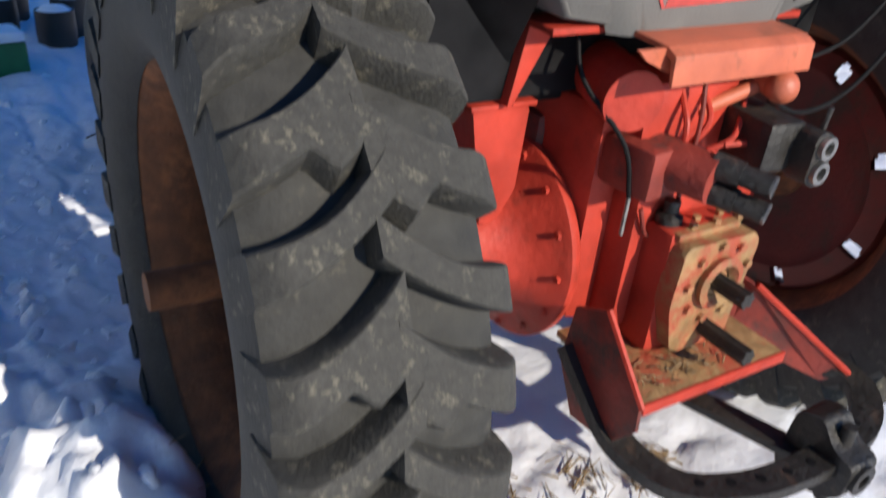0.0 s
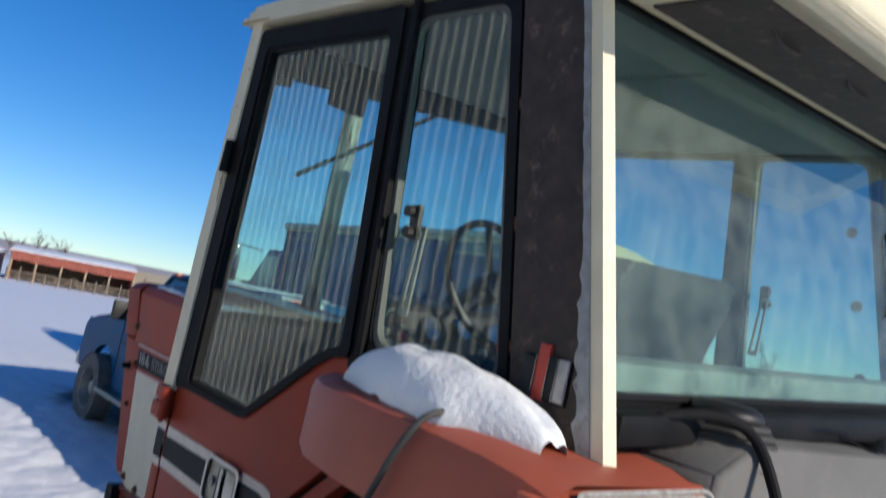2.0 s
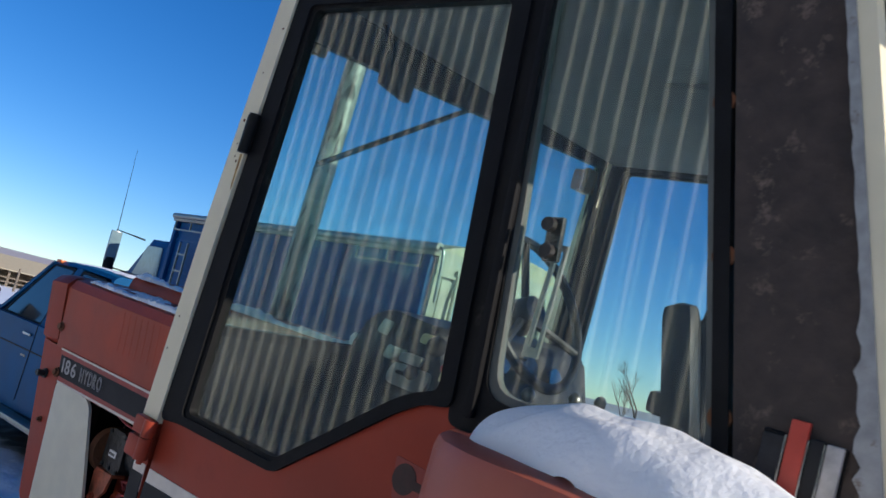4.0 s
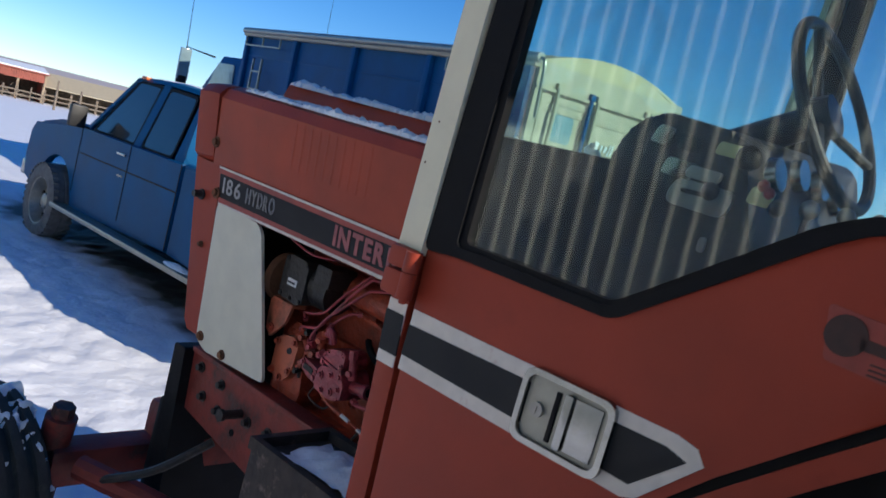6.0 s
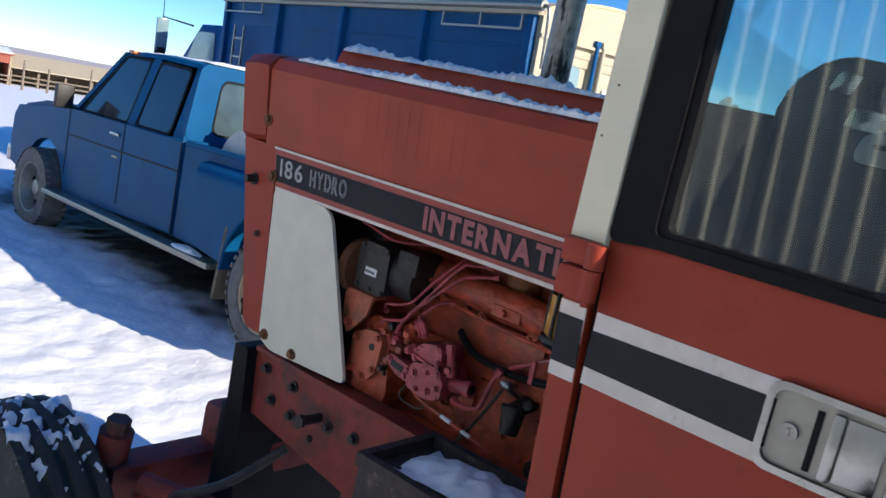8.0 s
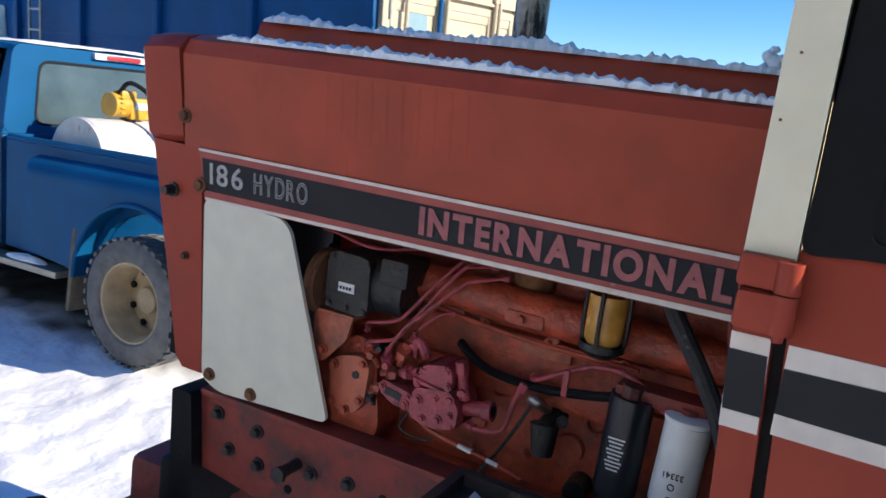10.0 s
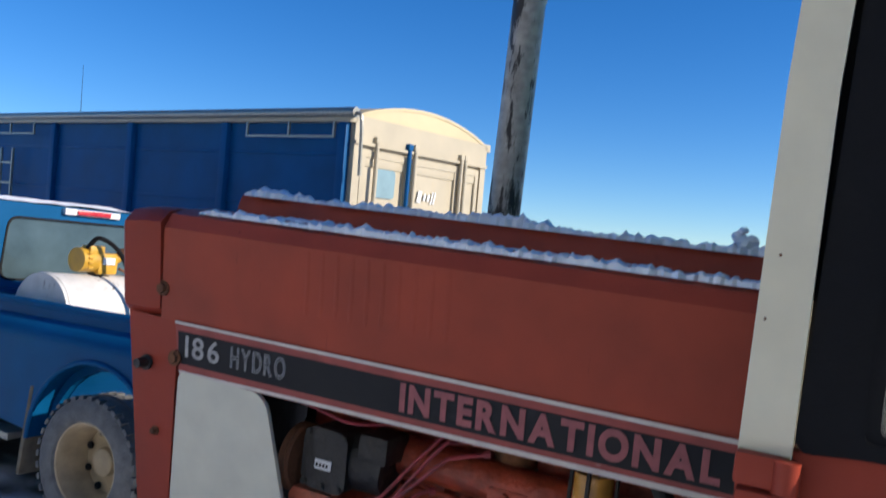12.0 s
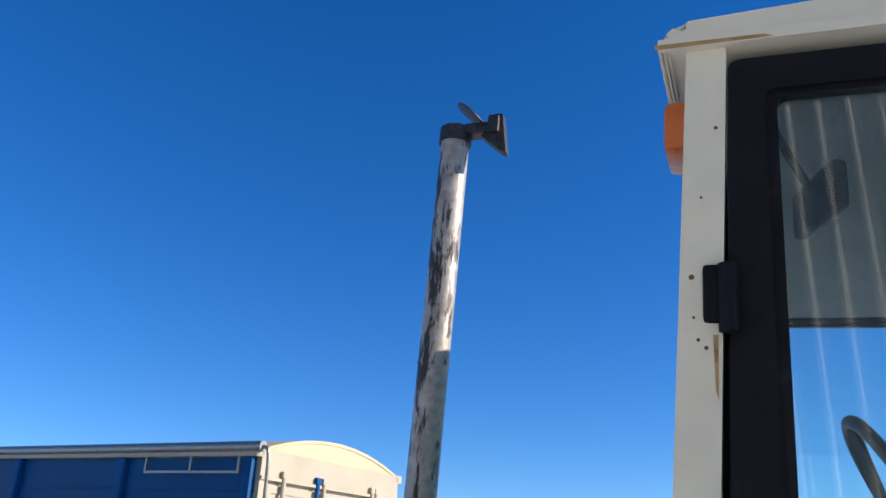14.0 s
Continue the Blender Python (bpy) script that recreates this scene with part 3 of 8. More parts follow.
bm_tube(bm, [(-0.17, 2.05, 1.525), (-0.18, 1.8, 1.52), (-0.18, 1.5, 1.51), (-0.17, 1.22, 1.50)], 0.042, 14)
bm_box(bm, (-0.218, 1.635, 1.503), (0.018, 0.085, 0.030), (0, 0, 0), 0.007)
bm_rod(bm, (-0.225, 1.64, 1.503), (-0.240, 1.64, 1.503), 0.010, None, 6)
part("manifold", bm, RED_OILY, engine)
for y in (1.95, 1.7, 1.45, 1.25):
    part("runner", bm_rod(B(), (-0.17, y, 1.52), (-0.10, y, 1.49), 0.032, None, 14), RED_OILY, engine)
bm = B()
bm_rod(bm, (-0.14, 1.655, 1.53), (-0.14, 1.655, 1.70), 0.045, None, 24)
part("intake_elbow", bm, RUST, engine)
bm = B()
bm_tube(bm, [(-0.185, 1.655 + 0.0, 1.545), (-0.14, 1.61, 1.545), (-0.10, 1.655, 1.545), (-0.14, 1.70, 1.545), (-0.185, 1.655, 1.545)], 0.005, 6)
part("clamp", bm, STEEL, engine)
bm = B()
bm_box(bm, (-0.158, 1.602, 1.426), (0.012, 0.115, 0.024), bevel=0.003)
part("plate", bm, ORANGE, engine)
# front gear case and alternator
def pipe_part(name, pts, r, mat, segments=8, label="", nut=0.0):
    """A bent line with a hexagon nut at each end."""
    bm = B()
    bm_tube(bm, pts, r, segments, 5)
    if nut:
        for a, b in ((Vector(pts[0]), Vector(pts[1])), (Vector(pts[-1]), Vector(pts[-2]))):
            bm_rod(bm, a, a + (b - a).normalized() * nut * 1.6, nut, None, 6)
    return part(name, bm, mat, engine, label)


bm = B()
bm_prism(bm, rounded([(2.055, 1.14), (2.05, 1.33), (2.02, 1.385), (1.955, 1.37), (1.925, 1.17), (1.97, 1.12)], 0.03), -0.245, 0.2, "x", 0.008)
part("gear_case", bm, RED_OILY, engine)
bm = B()
bm_prism(bm, rounded([(2.046, 1.215), (2.048, 1.320), (2.02, 1.335), (1.975, 1.345), (1.950, 1.33), (1.955, 1.24), (1.985, 1.205)], 0.012), -0.272, -0.243, "x", 0.005)
cover = part("case_cover", bm, ORANGE, engine, "orange-red gear case cover")
for y, z in ((2.038, 1.225), (2.040, 1.31), (1.965, 1.33), (1.965, 1.245), (2.000, 1.215)):
    bolt(cover, (-0.271, y, z), 0.008, mat=RED_OILY)
bm = B()
bm_prism(bm, rounded([(2.090, 1.424), (2.084, 1.35), (2.060, 1.314), (2.002, 1.378), (1.990, 1.428)], 0.008), -0.296, -0.286, "x", 0.002)
bm_box(bm, (-0.27, 2.04, 1.428), (0.05, 0.10, 0.010), bevel=0.002)
bracket = part("bracket", bm, ORANGE, engine)
bolt(bracket, (-0.296, 2.058, 1.345), 0.009, mat=RED_OILY)
bm = B()
bm_prism(bm, rounded([(2.076, 1.455), (2.078, 1.555), (2.060, 1.568), (1.985, 1.566), (1.972, 1.550), (1.968, 1.450), (1.985, 1.438), (2.06, 1.442)], 0.010), -0.298, -0.20, "x", 0.006)
bm_rod(bm, (-0.225, 1.985, 1.505), (-0.225, 1.900, 1.500), 0.066, 0.060, 24)
bm_box(bm, (-0.24, 1.92, 1.545), (0.10, 0.07, 0.06), (0, 0, 0), 0.012)
bmesh.ops.translate(bm, vec=(0, -0.012, 0), verts=bm.verts)
alternator = part("alternator", bm, BLACK_IRON, engine, "black square-bodied alternator")
for y, z in ((2.066, 1.452), (2.066, 1.556), (1.980, 1.556), (1.980, 1.450), (2.022, 1.449)):
    bolt(alternator, (-0.298, y - 0.012, z), 0.005, mat=BLACK_IRON, depth=0.006)
part("white_tag", bm_box(B(), (-0.2995, 2.012, 1.494), (0.002, 0.040, 0.020)), FILTER_WHITE, alternator)
bm = B()
for k in range(4):
    bm_box(bm, (-0.3008, 2.026 - 0.008 * k, 1.493), (0.001, 0.005, 0.007))
part("tag_bars", bm, TRIM_BLACK, alternator)
bm = B()
bm_lathe(bm, [(0.02, 0.0), (0.068, 0.0), (0.074, 0.005), (0.066, 0.013), (0.074, 0.021), (0.068, 0.027), (0.02, 0.027)], (-0.255, 2.082, 1.485), "y", 36)
part("pulley", bm, RUST, engine, "dusty worn belt pulley")
pipe_part("belt", [(-0.225, 2.11, 1.557), (-0.05, 2.12, 1.45), (0.0, 2.12, 1.30)], 0.008, TRIM_BLACK, 6)

# injection pump
bm = B()
bm_prism(bm, rounded([(1.836, 1.256), (1.828, 1.322), (1.742, 1.335), (1.722, 1.300), (1.722, 1.260), (1.770, 1.246)], 0.010), -0.290, -0.19, "x", 0.008)
bm_prism(bm, rounded([(1.826, 1.326), (1.828, 1.356), (1.816, 1.372), (1.760, 1.384), (1.748, 1.374), (1.744, 1.338)], 0.010), -0.283, -0.20, "x", 0.010)
pump = part("injection_pump", bm, RED_PUMP, engine, "pink-red injection pump casting")
part("pump_lid", bm_box(B(), (-0.242, 1.787, 1.3315), (0.094, 0.094, 0.008), (9, 0, 0), 0.002), RED_PUMP, pump)
for y, z in ((1.822, 1.332), (1.752, 1.342)):
    bolt(pump, (-0.286, y, z), 0.006, mat=RED_PUMP, depth=0.008)
bm = B()
bm_rod(bm, (-0.250, 1.722, 1.297), (-0.252, 1.664, 1.306), 0.017, 0.016, 20)
bm_rod(bm, (-0.252, 1.680, 1.303), (-0.252, 1.661, 1.3065), 0.0205, None, 20)
part("pump_outlet", bm, RED_PUMP, pump)
part("outlet_bore", bm_rod(B(), (-0.252, 1.6622, 1.3062), (-0.252, 1.6600, 1.3065), 0.012, None, 16), BLACK_SHEET, pump)
bm = B()
bm_rod(bm, (-0.262, 1.722, 1.318), (-0.266, 1.736, 1.385), 0.012, 0.010, 12)
bm_rod(bm, (-0.266, 1.734, 1.372), (-0.267, 1.738, 1.396), 0.0135, None, 6)
bm_rod(bm, (-0.268, 1.727, 1.336), (-0.282, 1.724, 1.334), 0.009, None, 6)
part("pump_fitting", bm, RED_PUMP, pump)
bm = B()
bm_prism(bm, rounded([(1.922, 1.286), (1.915, 1.312), (1.850, 1.300), (1.836, 1.290), (1.838, 1.262), (1.880, 1.262)], 0.010), -0.275, -0.20, "x", 0.006)
part("pump_flange", bm, RED_PUMP, pump)
part("nameplate", bm_box(B(), (-0.2765, 1.883, 1.287), (0.002, 0.040, 0.016), (9, 0, 0)), BLACK_IRON, pump)
for k, (y, z) in enumerate(((1.80, 1.262), (1.765, 1.268), (1.738, 1.285), (1.815, 1.298), (1.775, 1.312), (1.742, 1.318), (1.91, 1.298), (1.852, 1.272), (1.845, 1.292))):
    bolt(pump, (-0.289 if y < 1.83 else -0.275, y, z), 0.006 + 0.002 * (k % 2), mat=RED_PUMP, depth=0.010)
# three steel lines up to the head, and the fittings that they leave from
for pts in ([(-0.24, 1.985, 1.395), (-0.262, 1.972, 1.420), (-0.265, 1.935, 1.430), (-0.262, 1.903, 1.442), (-0.26, 1.884, 1.457), (-0.25, 1.836, 1.523), (-0.22, 1.787, 1.589), (-0.18, 1.770, 1.612)],
            [(-0.25, 1.975, 1.350), (-0.268, 1.964, 1.379), (-0.268, 1.925, 1.392), (-0.264, 1.894, 1.407), (-0.26, 1.850, 1.470), (-0.24, 1.780, 1.572), (-0.225, 1.755, 1.585), (-0.20, 1.715, 1.590)],
            [(-0.25, 1.920, 1.345), (-0.270, 1.911, 1.373), (-0.266, 1.877, 1.432), (-0.262, 1.840, 1.470), (-0.245, 1.770, 1.545), (-0.235, 1.750, 1.557), (-0.21, 1.685, 1.575)],
            [(-0.24, 1.865, 1.392), (-0.255, 1.850, 1.432), (-0.24, 1.815, 1.470), (-0.22, 1.790, 1.478)]):
    pipe_part("injector_line", pts, 0.0042, RED_PUMP, 8, "", 0.008)
for (y, z), (dy, dz), r, mat in (((1.955, 1.352), (0.012, 0.03), 0.011, RED_OILY), ((1.915, 1.340), (0.0, 0.04), 0.010, RED_PUMP), ((1.880, 1.372), (-0.012, 0.03), 0.013, RED_OILY), ((1.935, 1.372), (0.02, 0.012), 0.009, BLACK_IRON),
                                 ((1.865, 1.335), (-0.03, 0.012), 0.012, RED_PUMP), ((1.895, 1.325), (0.03, -0.006), 0.012, RED_OILY), ((1.985, 1.300), (0.01, 0.01), 0.012, BLACK_IRON), ((1.930, 1.285), (0.02, -0.02), 0.010, RED_OILY),
                                 ((1.945, 1.255), (0.0, 0.02), 0.008, BLACK_IRON), ((1.855, 1.400), (0.0, 0.03), 0.008, RED_PUMP)):
    bm = B()
    bm_rod(bm, (-0.245, y - dy, z - dz), (-0.262, y + dy, z + dz), r * 0.7, None, 10)
    bm_rod(bm, (-0.255, y, z), (-0.266, y + 0.5 * dy, z + 0.5 * dz), r * 1.25, None, 6)
    bm_rod(bm, (-0.235, y, z), (-0.275, y - 0.004, z), r * 0.8, None, 6)
    part("fitting", bm, mat, engine)
pipe_part("pump_linkage", [(-0.262, 1.850, 1.395), (-0.272, 1.838, 1.415), (-0.275, 1.822, 1.402), (-0.270, 1.818, 1.385)], 0.010, RED_PUMP, 8)
bm = B()
bm_tube(bm, [(-0.275, 1.825, 1.255), (-0.275, 1.780, 1.233), (-0.270, 1.720, 1.220)], 0.006, 8)
bm_tube(bm, [(-0.268, 1.700, 1.216), (-0.264, 1.647, 1.206), (-0.258, 1.580, 1.189)], 0.0035, 8)
throttle = part("throttle_rod", bm, RED_OILY, engine)
part("rod_sleeve", bm_tube(B(), [(-0.271, 1.735, 1.2225), (-0.267, 1.690, 1.2145)], 0.0055, 8, 1), FILTER_WHITE, throttle)
part("rod_sleeve", bm_tube(B(), [(-0.266, 1.655, 1.2075), (-0.2635, 1.630, 1.203)], 0.0050, 8, 1), FILTER_WHITE, throttle)
pipe_part("wire", [(-0.265, 1.850, 1.250), (-0.272, 1.858, 1.215), (-0.268, 1.800, 1.205), (-0.262, 1.775, 1.225)], 0.0025, BLACK_IRON, 6)
pipe_part("return_line", [(-0.245, 1.715, 1.262), (-0.250, 1.695, 1.258), (-0.245, 1.655, 1.262), (-0.238, 1.638, 1.275), (-0.232, 1.626, 1.335), (-0.225, 1.612, 1.372)], 0.0058, RED_PUMP, 8, "", 0.010)
pipe_part("bent_tube", [(-0.17, 1.600, 1.325), (-0.225, 1.594, 1.345), (-0.24, 1.584, 1.352), (-0.235, 1.572, 1.345), (-0.19, 1.568, 1.320)], 0.010, STEEL, 10)
pipe_part("dip_stick", [(-0.235, 1.590, 1.335), (-0.245, 1.610, 1.285), (-0.255, 1.640, 1.225), (-0.262, 1.694, 1.132)], 0.004, BLACK_IRON, 6)
bm = B()
bm_rod(bm, (-0.15, 1.555, 1.305), (-0.225, 1.560, 1.290), 0.022, 0.020, 20)
bm_rod(bm, (-0.212, 1.562, 1.300), (-0.222, 1.556, 1.236), 0.030, 0.022, 20)
bm_rod(bm, (-0.21, 1.530, 1.310), (-0.225, 1.522, 1.322), 0.012, None, 6)
part("breather", bm, BLACK_IRON, engine, "greasy black breather cap")
part("drain_cap", bm_rod(B(), (-0.15, 1.485, 1.172), (-0.20, 1.485, 1.170), 0.026, 0.024, 20), BLACK_IRON, engine)
for y, z, r in ((1.473, 1.308, 0.020), (1.691, 1.318, 0.014), (1.80, 1.21, 0.012), (1.40, 1.28, 0.016)):
    bm = B()
    bm_lathe(bm, [(r, 0.02), (r, -0.004), (r * 0.8, -0.008), (r * 0.72, 0.002), (0.001, 0.002)], (-0.155, y, z), "x", 24)
    part("core_plug", bm, RED_OILY, engine)
for y, z in ((1.615, 1.193), (1.735, 1.168), (1.555, 1.155), (1.43, 1.215), (1.60, 1.445), (1.75, 1.452), (1.44, 1.44), (1.88, 1.46), (1.35, 1.20)):
    bolt(engine, (-0.150, y, z), 0.009, mat=RED_OILY)
pipe_part("rubber_hose", [(-0.17, 1.790, 1.402), (-0.19, 1.758, 1.391), (-0.20, 1.715, 1.374), (-0.20, 1.669, 1.366), (-0.205, 1.600, 1.366), (-0.215, 1.530, 1.376), (-0.235, 1.432, 1.402), (-0.245, 1.38, 1.43)], 0.0095, TRIM_BLACK, 10, "cracked black rubber hose")
pipe_part("fuel_line", [(-0.17, 1.95, 1.49), (-0.2, 1.80, 1.470), (-0.2, 1.62, 1.455), (-0.19, 1.4, 1.45)], 0.006, RED_OILY)
pipe_part("fuel_line", [(-0.17, 1.615, 1.372), (-0.205, 1.597, 1.381), (-0.215, 1.531, 1.420), (-0.22, 1.483, 1.444), (-0.225, 1.434, 1.452), (-0.24, 1.390, 1.446), (-0.26, 1.349, 1.427), (-0.272, 1.315, 1.415)], 0.0058, RED_PUMP, 8, "", 0.010)
part("line_clip", bm_box(B(), (-0.222, 1.530, 1.398), (0.012, 0.012, 0.055), (0, 0, 0), 0.003), RED_PUMP, engine)
# filters and bowl
bm = B()
bm_rod(bm, (-0.265, 1.392, 1.195), (-0.265, 1.386, 1.385), 0.041, None, 32)
bm_lathe(bm, [(0.041, 0.0), (0.036, -0.015), (0.02, -0.019), (0.001, -0.019)], (-0.265, 1.392, 1.195), "z", 32)
black_can = part("oil_filter", bm, FILTER_BLACK, engine, "black spin-on filter with small print")
bm = B()
for k in range(9):
    bm_box(bm, (-0.3055, 1.394, 1.352 - 0.0075 * k), (0.002, 0.032 - 0.005 * (k % 3), 0.0028))
part("print_bars", bm, FILTER_WHITE, black_can)
bm = B()
bm_rod(bm, (-0.275, 1.286, 1.195), (-0.275, 1.280, 1.350), 0.0415, None, 32)
bm_lathe(bm, [(0.0415, 0.0), (0.037, -0.012), (0.01, -0.016), (0.001, -0.016)], (-0.275, 1.286, 1.195), "z", 32)
bm_lathe(bm, [(0.0415, 0.0), (0.0435, 0.003), (0.0435, 0.010), (0.035, 0.014), (0.001, 0.014)], (-0.275, 1.280, 1.350), "z", 32)
white_can = part("fuel_filter", bm, FILTER_WHITE, engine, "white spin-on filter hanging base up")
black_can.location.z, white_can.location.z = 0.042, 0.062
lettering("filter_number", "33341", 0.016, Matrix.Translation((-0.3172, 1.284, 1.322)) @ pose(0, 0, 0, -90, 0, 90) @ pose(0, 0, 0, 0, 0, 0), TRIM_BLACK, white_can)
bm = B()
for z in (1.300, 1.275, 1.256):
    bm_lathe(bm, [(0.0045, -0.3162), (0.0065, -0.3162), (0.0065, -0.3176), (0.0045, -0.3176)], (0, 1.284, z), "x", 14, True)
part("print_marks", bm, TRIM_BLACK, white_can)
bm = B()
bm_box(bm, (-0.245, 1.335, 1.432), (0.07, 0.17, 0.030), bevel=0.010)
bm_rod(bm, (-0.275, 1.388, 1.415), (-0.275, 1.386, 1.450), 0.020, None, 8)
bm_rod(bm, (-0.275, 1.281, 1.40), (-0.275, 1.281, 1.435), 0.016, None, 12)
part("filter_head", bm, RED_DEEP, engine)
bm = B()
bm_lathe(bm, [(0.036, 0.05), (0.036, -0.035), (0.03, -0.045), (0.001, -0.047)], (-0.265, 1.461, 1.553), "z", 28)
bowl = part("sediment_bowl", bm, material("amber_fuel_bowl", (0.62, 0.30, 0.06), 0.25, vary=0.3, scale=25, second=(0.75, 0.68, 0.5), second_scale=18, second_amount=0.2, bump=0.02), engine, "amber glass sediment bowl")
bm = B()
bm_tube(bm, [(-0.307, 1.395, 1.62), (-0.307, 1.395, 1.53), (-0.295, 1.395, 1.50), (-0.265, 1.395, 1.492), (-0.235, 1.395, 1.50), (-0.225, 1.395, 1.60)], 0.004, 6, 3)
bm_tube(bm, [(-0.265, 1.437, 1.62), (-0.265, 1.437, 1.53), (-0.265, 1.425, 1.50), (-0.265, 1.395, 1.490), (-0.265, 1.365, 1.50), (-0.265, 1.353, 1.53), (-0.265, 1.353, 1.62)], 0.004, 6, 3)
bm_lathe(bm, [(0.042, 0.0), (0.044, -0.012), (0.03, -0.024), (0.012, -0.03), (0.001, -0.03)], (-0.265, 1.395, 1.518), "z", 20)
bmesh.ops.translate(bm, vec=(0, 0.066, -0.007), verts=bm.verts)
part("bowl_bail", bm, BLACK_IRON, bowl)
bm = B()
bm_tube(bm, [(-0.26, 1.36, 1.645), (-0.295, 1.336, 1.605), (-0.30, 1.27, 1.508), (-0.302, 1.222, 1.42), (-0.305, 1.195, 1.33), (-0.31, 1.19, 1.24)], 0.016, 10)
part("wrapped_hose", bm, material("worn_wrapped_hose", (0.03, 0.03, 0.03), 0.8, vary=0.3, second=(0.35, 0.34, 0.32), second_scale=22, second_amount=-0.02, bump=0.3), engine, "black hose with worn fabric wrap")
for y0, y1 in ((1.25, 1.22), (1.20, 1.19)):
    bm = B()
    bm_tube(bm, [(-0.29, y0, 1.64), (-0.30, y1, 1.5), (-0.31, y1 - 0.02, 1.35), (-0.31, y1, 1.2)], 0.006, 8)
    part("wire", bm, RED_DEEP if y0 > 1.22 else BLACK_IRON, engine)
for pts in ([(-0.26, 2.11, 1.60), (-0.30, 2.04, 1.605), (-0.29, 1.96, 1.59), (-0.25, 1.88, 1.60)], [(-0.25, 1.88, 1.60), (-0.24, 1.83, 1.615), (-0.22, 1.80, 1.63)]):
    bm = B()
    bm_tube(bm, pts, 0.0035, 6)
    part("wire", bm, RED_PUMP, engine)
bm = B()
bm_box(bm, (0.0, 1.7, 1.35), (0.04, 1.1, 0.62))
bm_box(bm, (0.0, 2.30, 1.45), (0.46, 0.06, 0.56))
part("radiator_core", bm, BLACK_SHEET, engine)

# chassis
chassis = new("chassis")
chassis.parent = tractor
tagged(chassis, "dark red cast frame rails and front axle")
for side in (-1, 1):
    bm = B()
    bm_prism(bm, rounded([(2.36, 0.96), (2.36, 1.165), (1.9, 1.16), (1.1, 1.155), (1.1, 0.93), (1.9, 0.90)], 0.02), side * 0.235, side * 0.20, "x", 0.005)
    bm_box(bm, (side * 0.215, 1.75, 1.155), (0.07, 1.2, 0.016), bevel=0.004)
    rail = part("frame_rail", bm, RED_DEEP, chassis)
    for y, z in ((2.30, 1.11), (2.26, 1.03), (2.18, 1.10), (2.17, 1.02), (2.02, 1.05), (1.92, 1.06), (1.60, 1.05)):
        bolt(rail, (side * 0.235, y, z), 0.012, "x", side, BLACK_IRON, 0.018)
    for y, z in ((1.83, 1.055), (1.77, 1.05), (2.08, 0.99)):
        part("rail_hole", bm_rod(B(), (side * 0.2345, y, z), (side * 0.2365, y, z), 0.011, None, 12), BLACK_SHEET, rail)
bm = B()
bm_rod(bm, (-0.225, 2.06, 1.06), (-0.30, 2.06, 1.06), 0.014, None, 10)
bm_rod(bm, (-0.30, 2.06, 1.06), (-0.31, 2.06, 1.06), 0.02, None, 6)
part("stud", bm, BLACK_IRON, chassis)
bm = B()
bm_prism(bm, rounded([(2.30, 0.55), (2.40, 0.55), (2.42, 1.15), (2.36, 1.15)], 0.01), -0.27, 0.27, "x")
bm_box(bm, (0, 2.42, 0.75), (0.5, 0.10, 0.4), bevel=0.02)
part("front_plate", bm, BLACK_SHEET, chassis, "black front support plate")
bm = B()
bm_box(bm, (0, 2.62, 0.66), (1.02, 0.12, 0.13), bevel=0.02)
bm_box(bm, (0, 2.5, 0.75), (0.30, 0.36, 0.2), bevel=0.03)
for side in (-1, 1):
    bm_rod(bm, (side * 0.48, 2.62, 0.82), (side * 0.48, 2.68, 0.42), 0.05, None, 16)
    bm_rod(bm, (side * 0.48, 2.62, 0.82), (side * 0.48, 2.615, 0.86), 0.035, None, 6)
    bm_rod(bm, (side * 0.48, 2.72, 0.42), (side * 0.66, 2.78, 0.42), 0.045, None, 16)
    bm_tube(bm, [(side * 0.45, 2.50, 0.70), (side * 0.3, 2.2, 0.68), (side * 0.2, 1.6, 0.72)], 0.04, 10)
part("front_axle", bm, RED_DEEP, chassis, "oily red front axle beam")
bm = B()
bm_tube(bm, [(-0.2, 2.2, 0.9), (-0.33, 2.28, 0.78), (-0.42, 2.40, 0.70), (-0.36, 2.48, 0.62), (-0.25, 2.4, 0.6)], 0.014, 8)
part("steering_hose", bm, BLACK_IRON, chassis)
bm = B()
bm_box(bm, (0, 1.0, 0.86), (0.46, 1.9, 0.40), bevel=0.04)
bm_box(bm, (0, 0.3, 0.95), (0.50, 0.8, 0.55), bevel=0.05)
part("transmission_case", bm, RED_DEEP, chassis)
# side box below the engine with snow in it
bm = B()
bm_box(bm, (-0.40, 1.42, 1.085), (0.24, 0.44, 0.20), bevel=0.008)
bm_ring(bm, [(-0.525, 1.195), (-0.275, 1.195), (-0.275, 1.645), (-0.525, 1.645)], [(-0.505, 1.215), (-0.295, 1.215), (-0.295, 1.625), (-0.505, 1.625)], 1.18, 1.21, "z")
sidebox = part("battery_box", bm, MUD, chassis, "rusty brown open box holding snow")
bm = B()
bmesh.ops.create_grid(bm, x_segments=20, y_segments=40, size=0.5)
for v in bm.verts:
    x, y = v.co.x * 0.17, v.co.y * 0.36
    v.co = Vector((-0.40 + x, 1.41 + y, 1.188 + max(0, 0.04 - 3.2 * x * x - 1.0 * y * y) + 0.012 * noise.noise(Vector((x * 30, y * 30, 2)))))
part("snow_patch", bm, SNOW_CLEAN, sidebox)

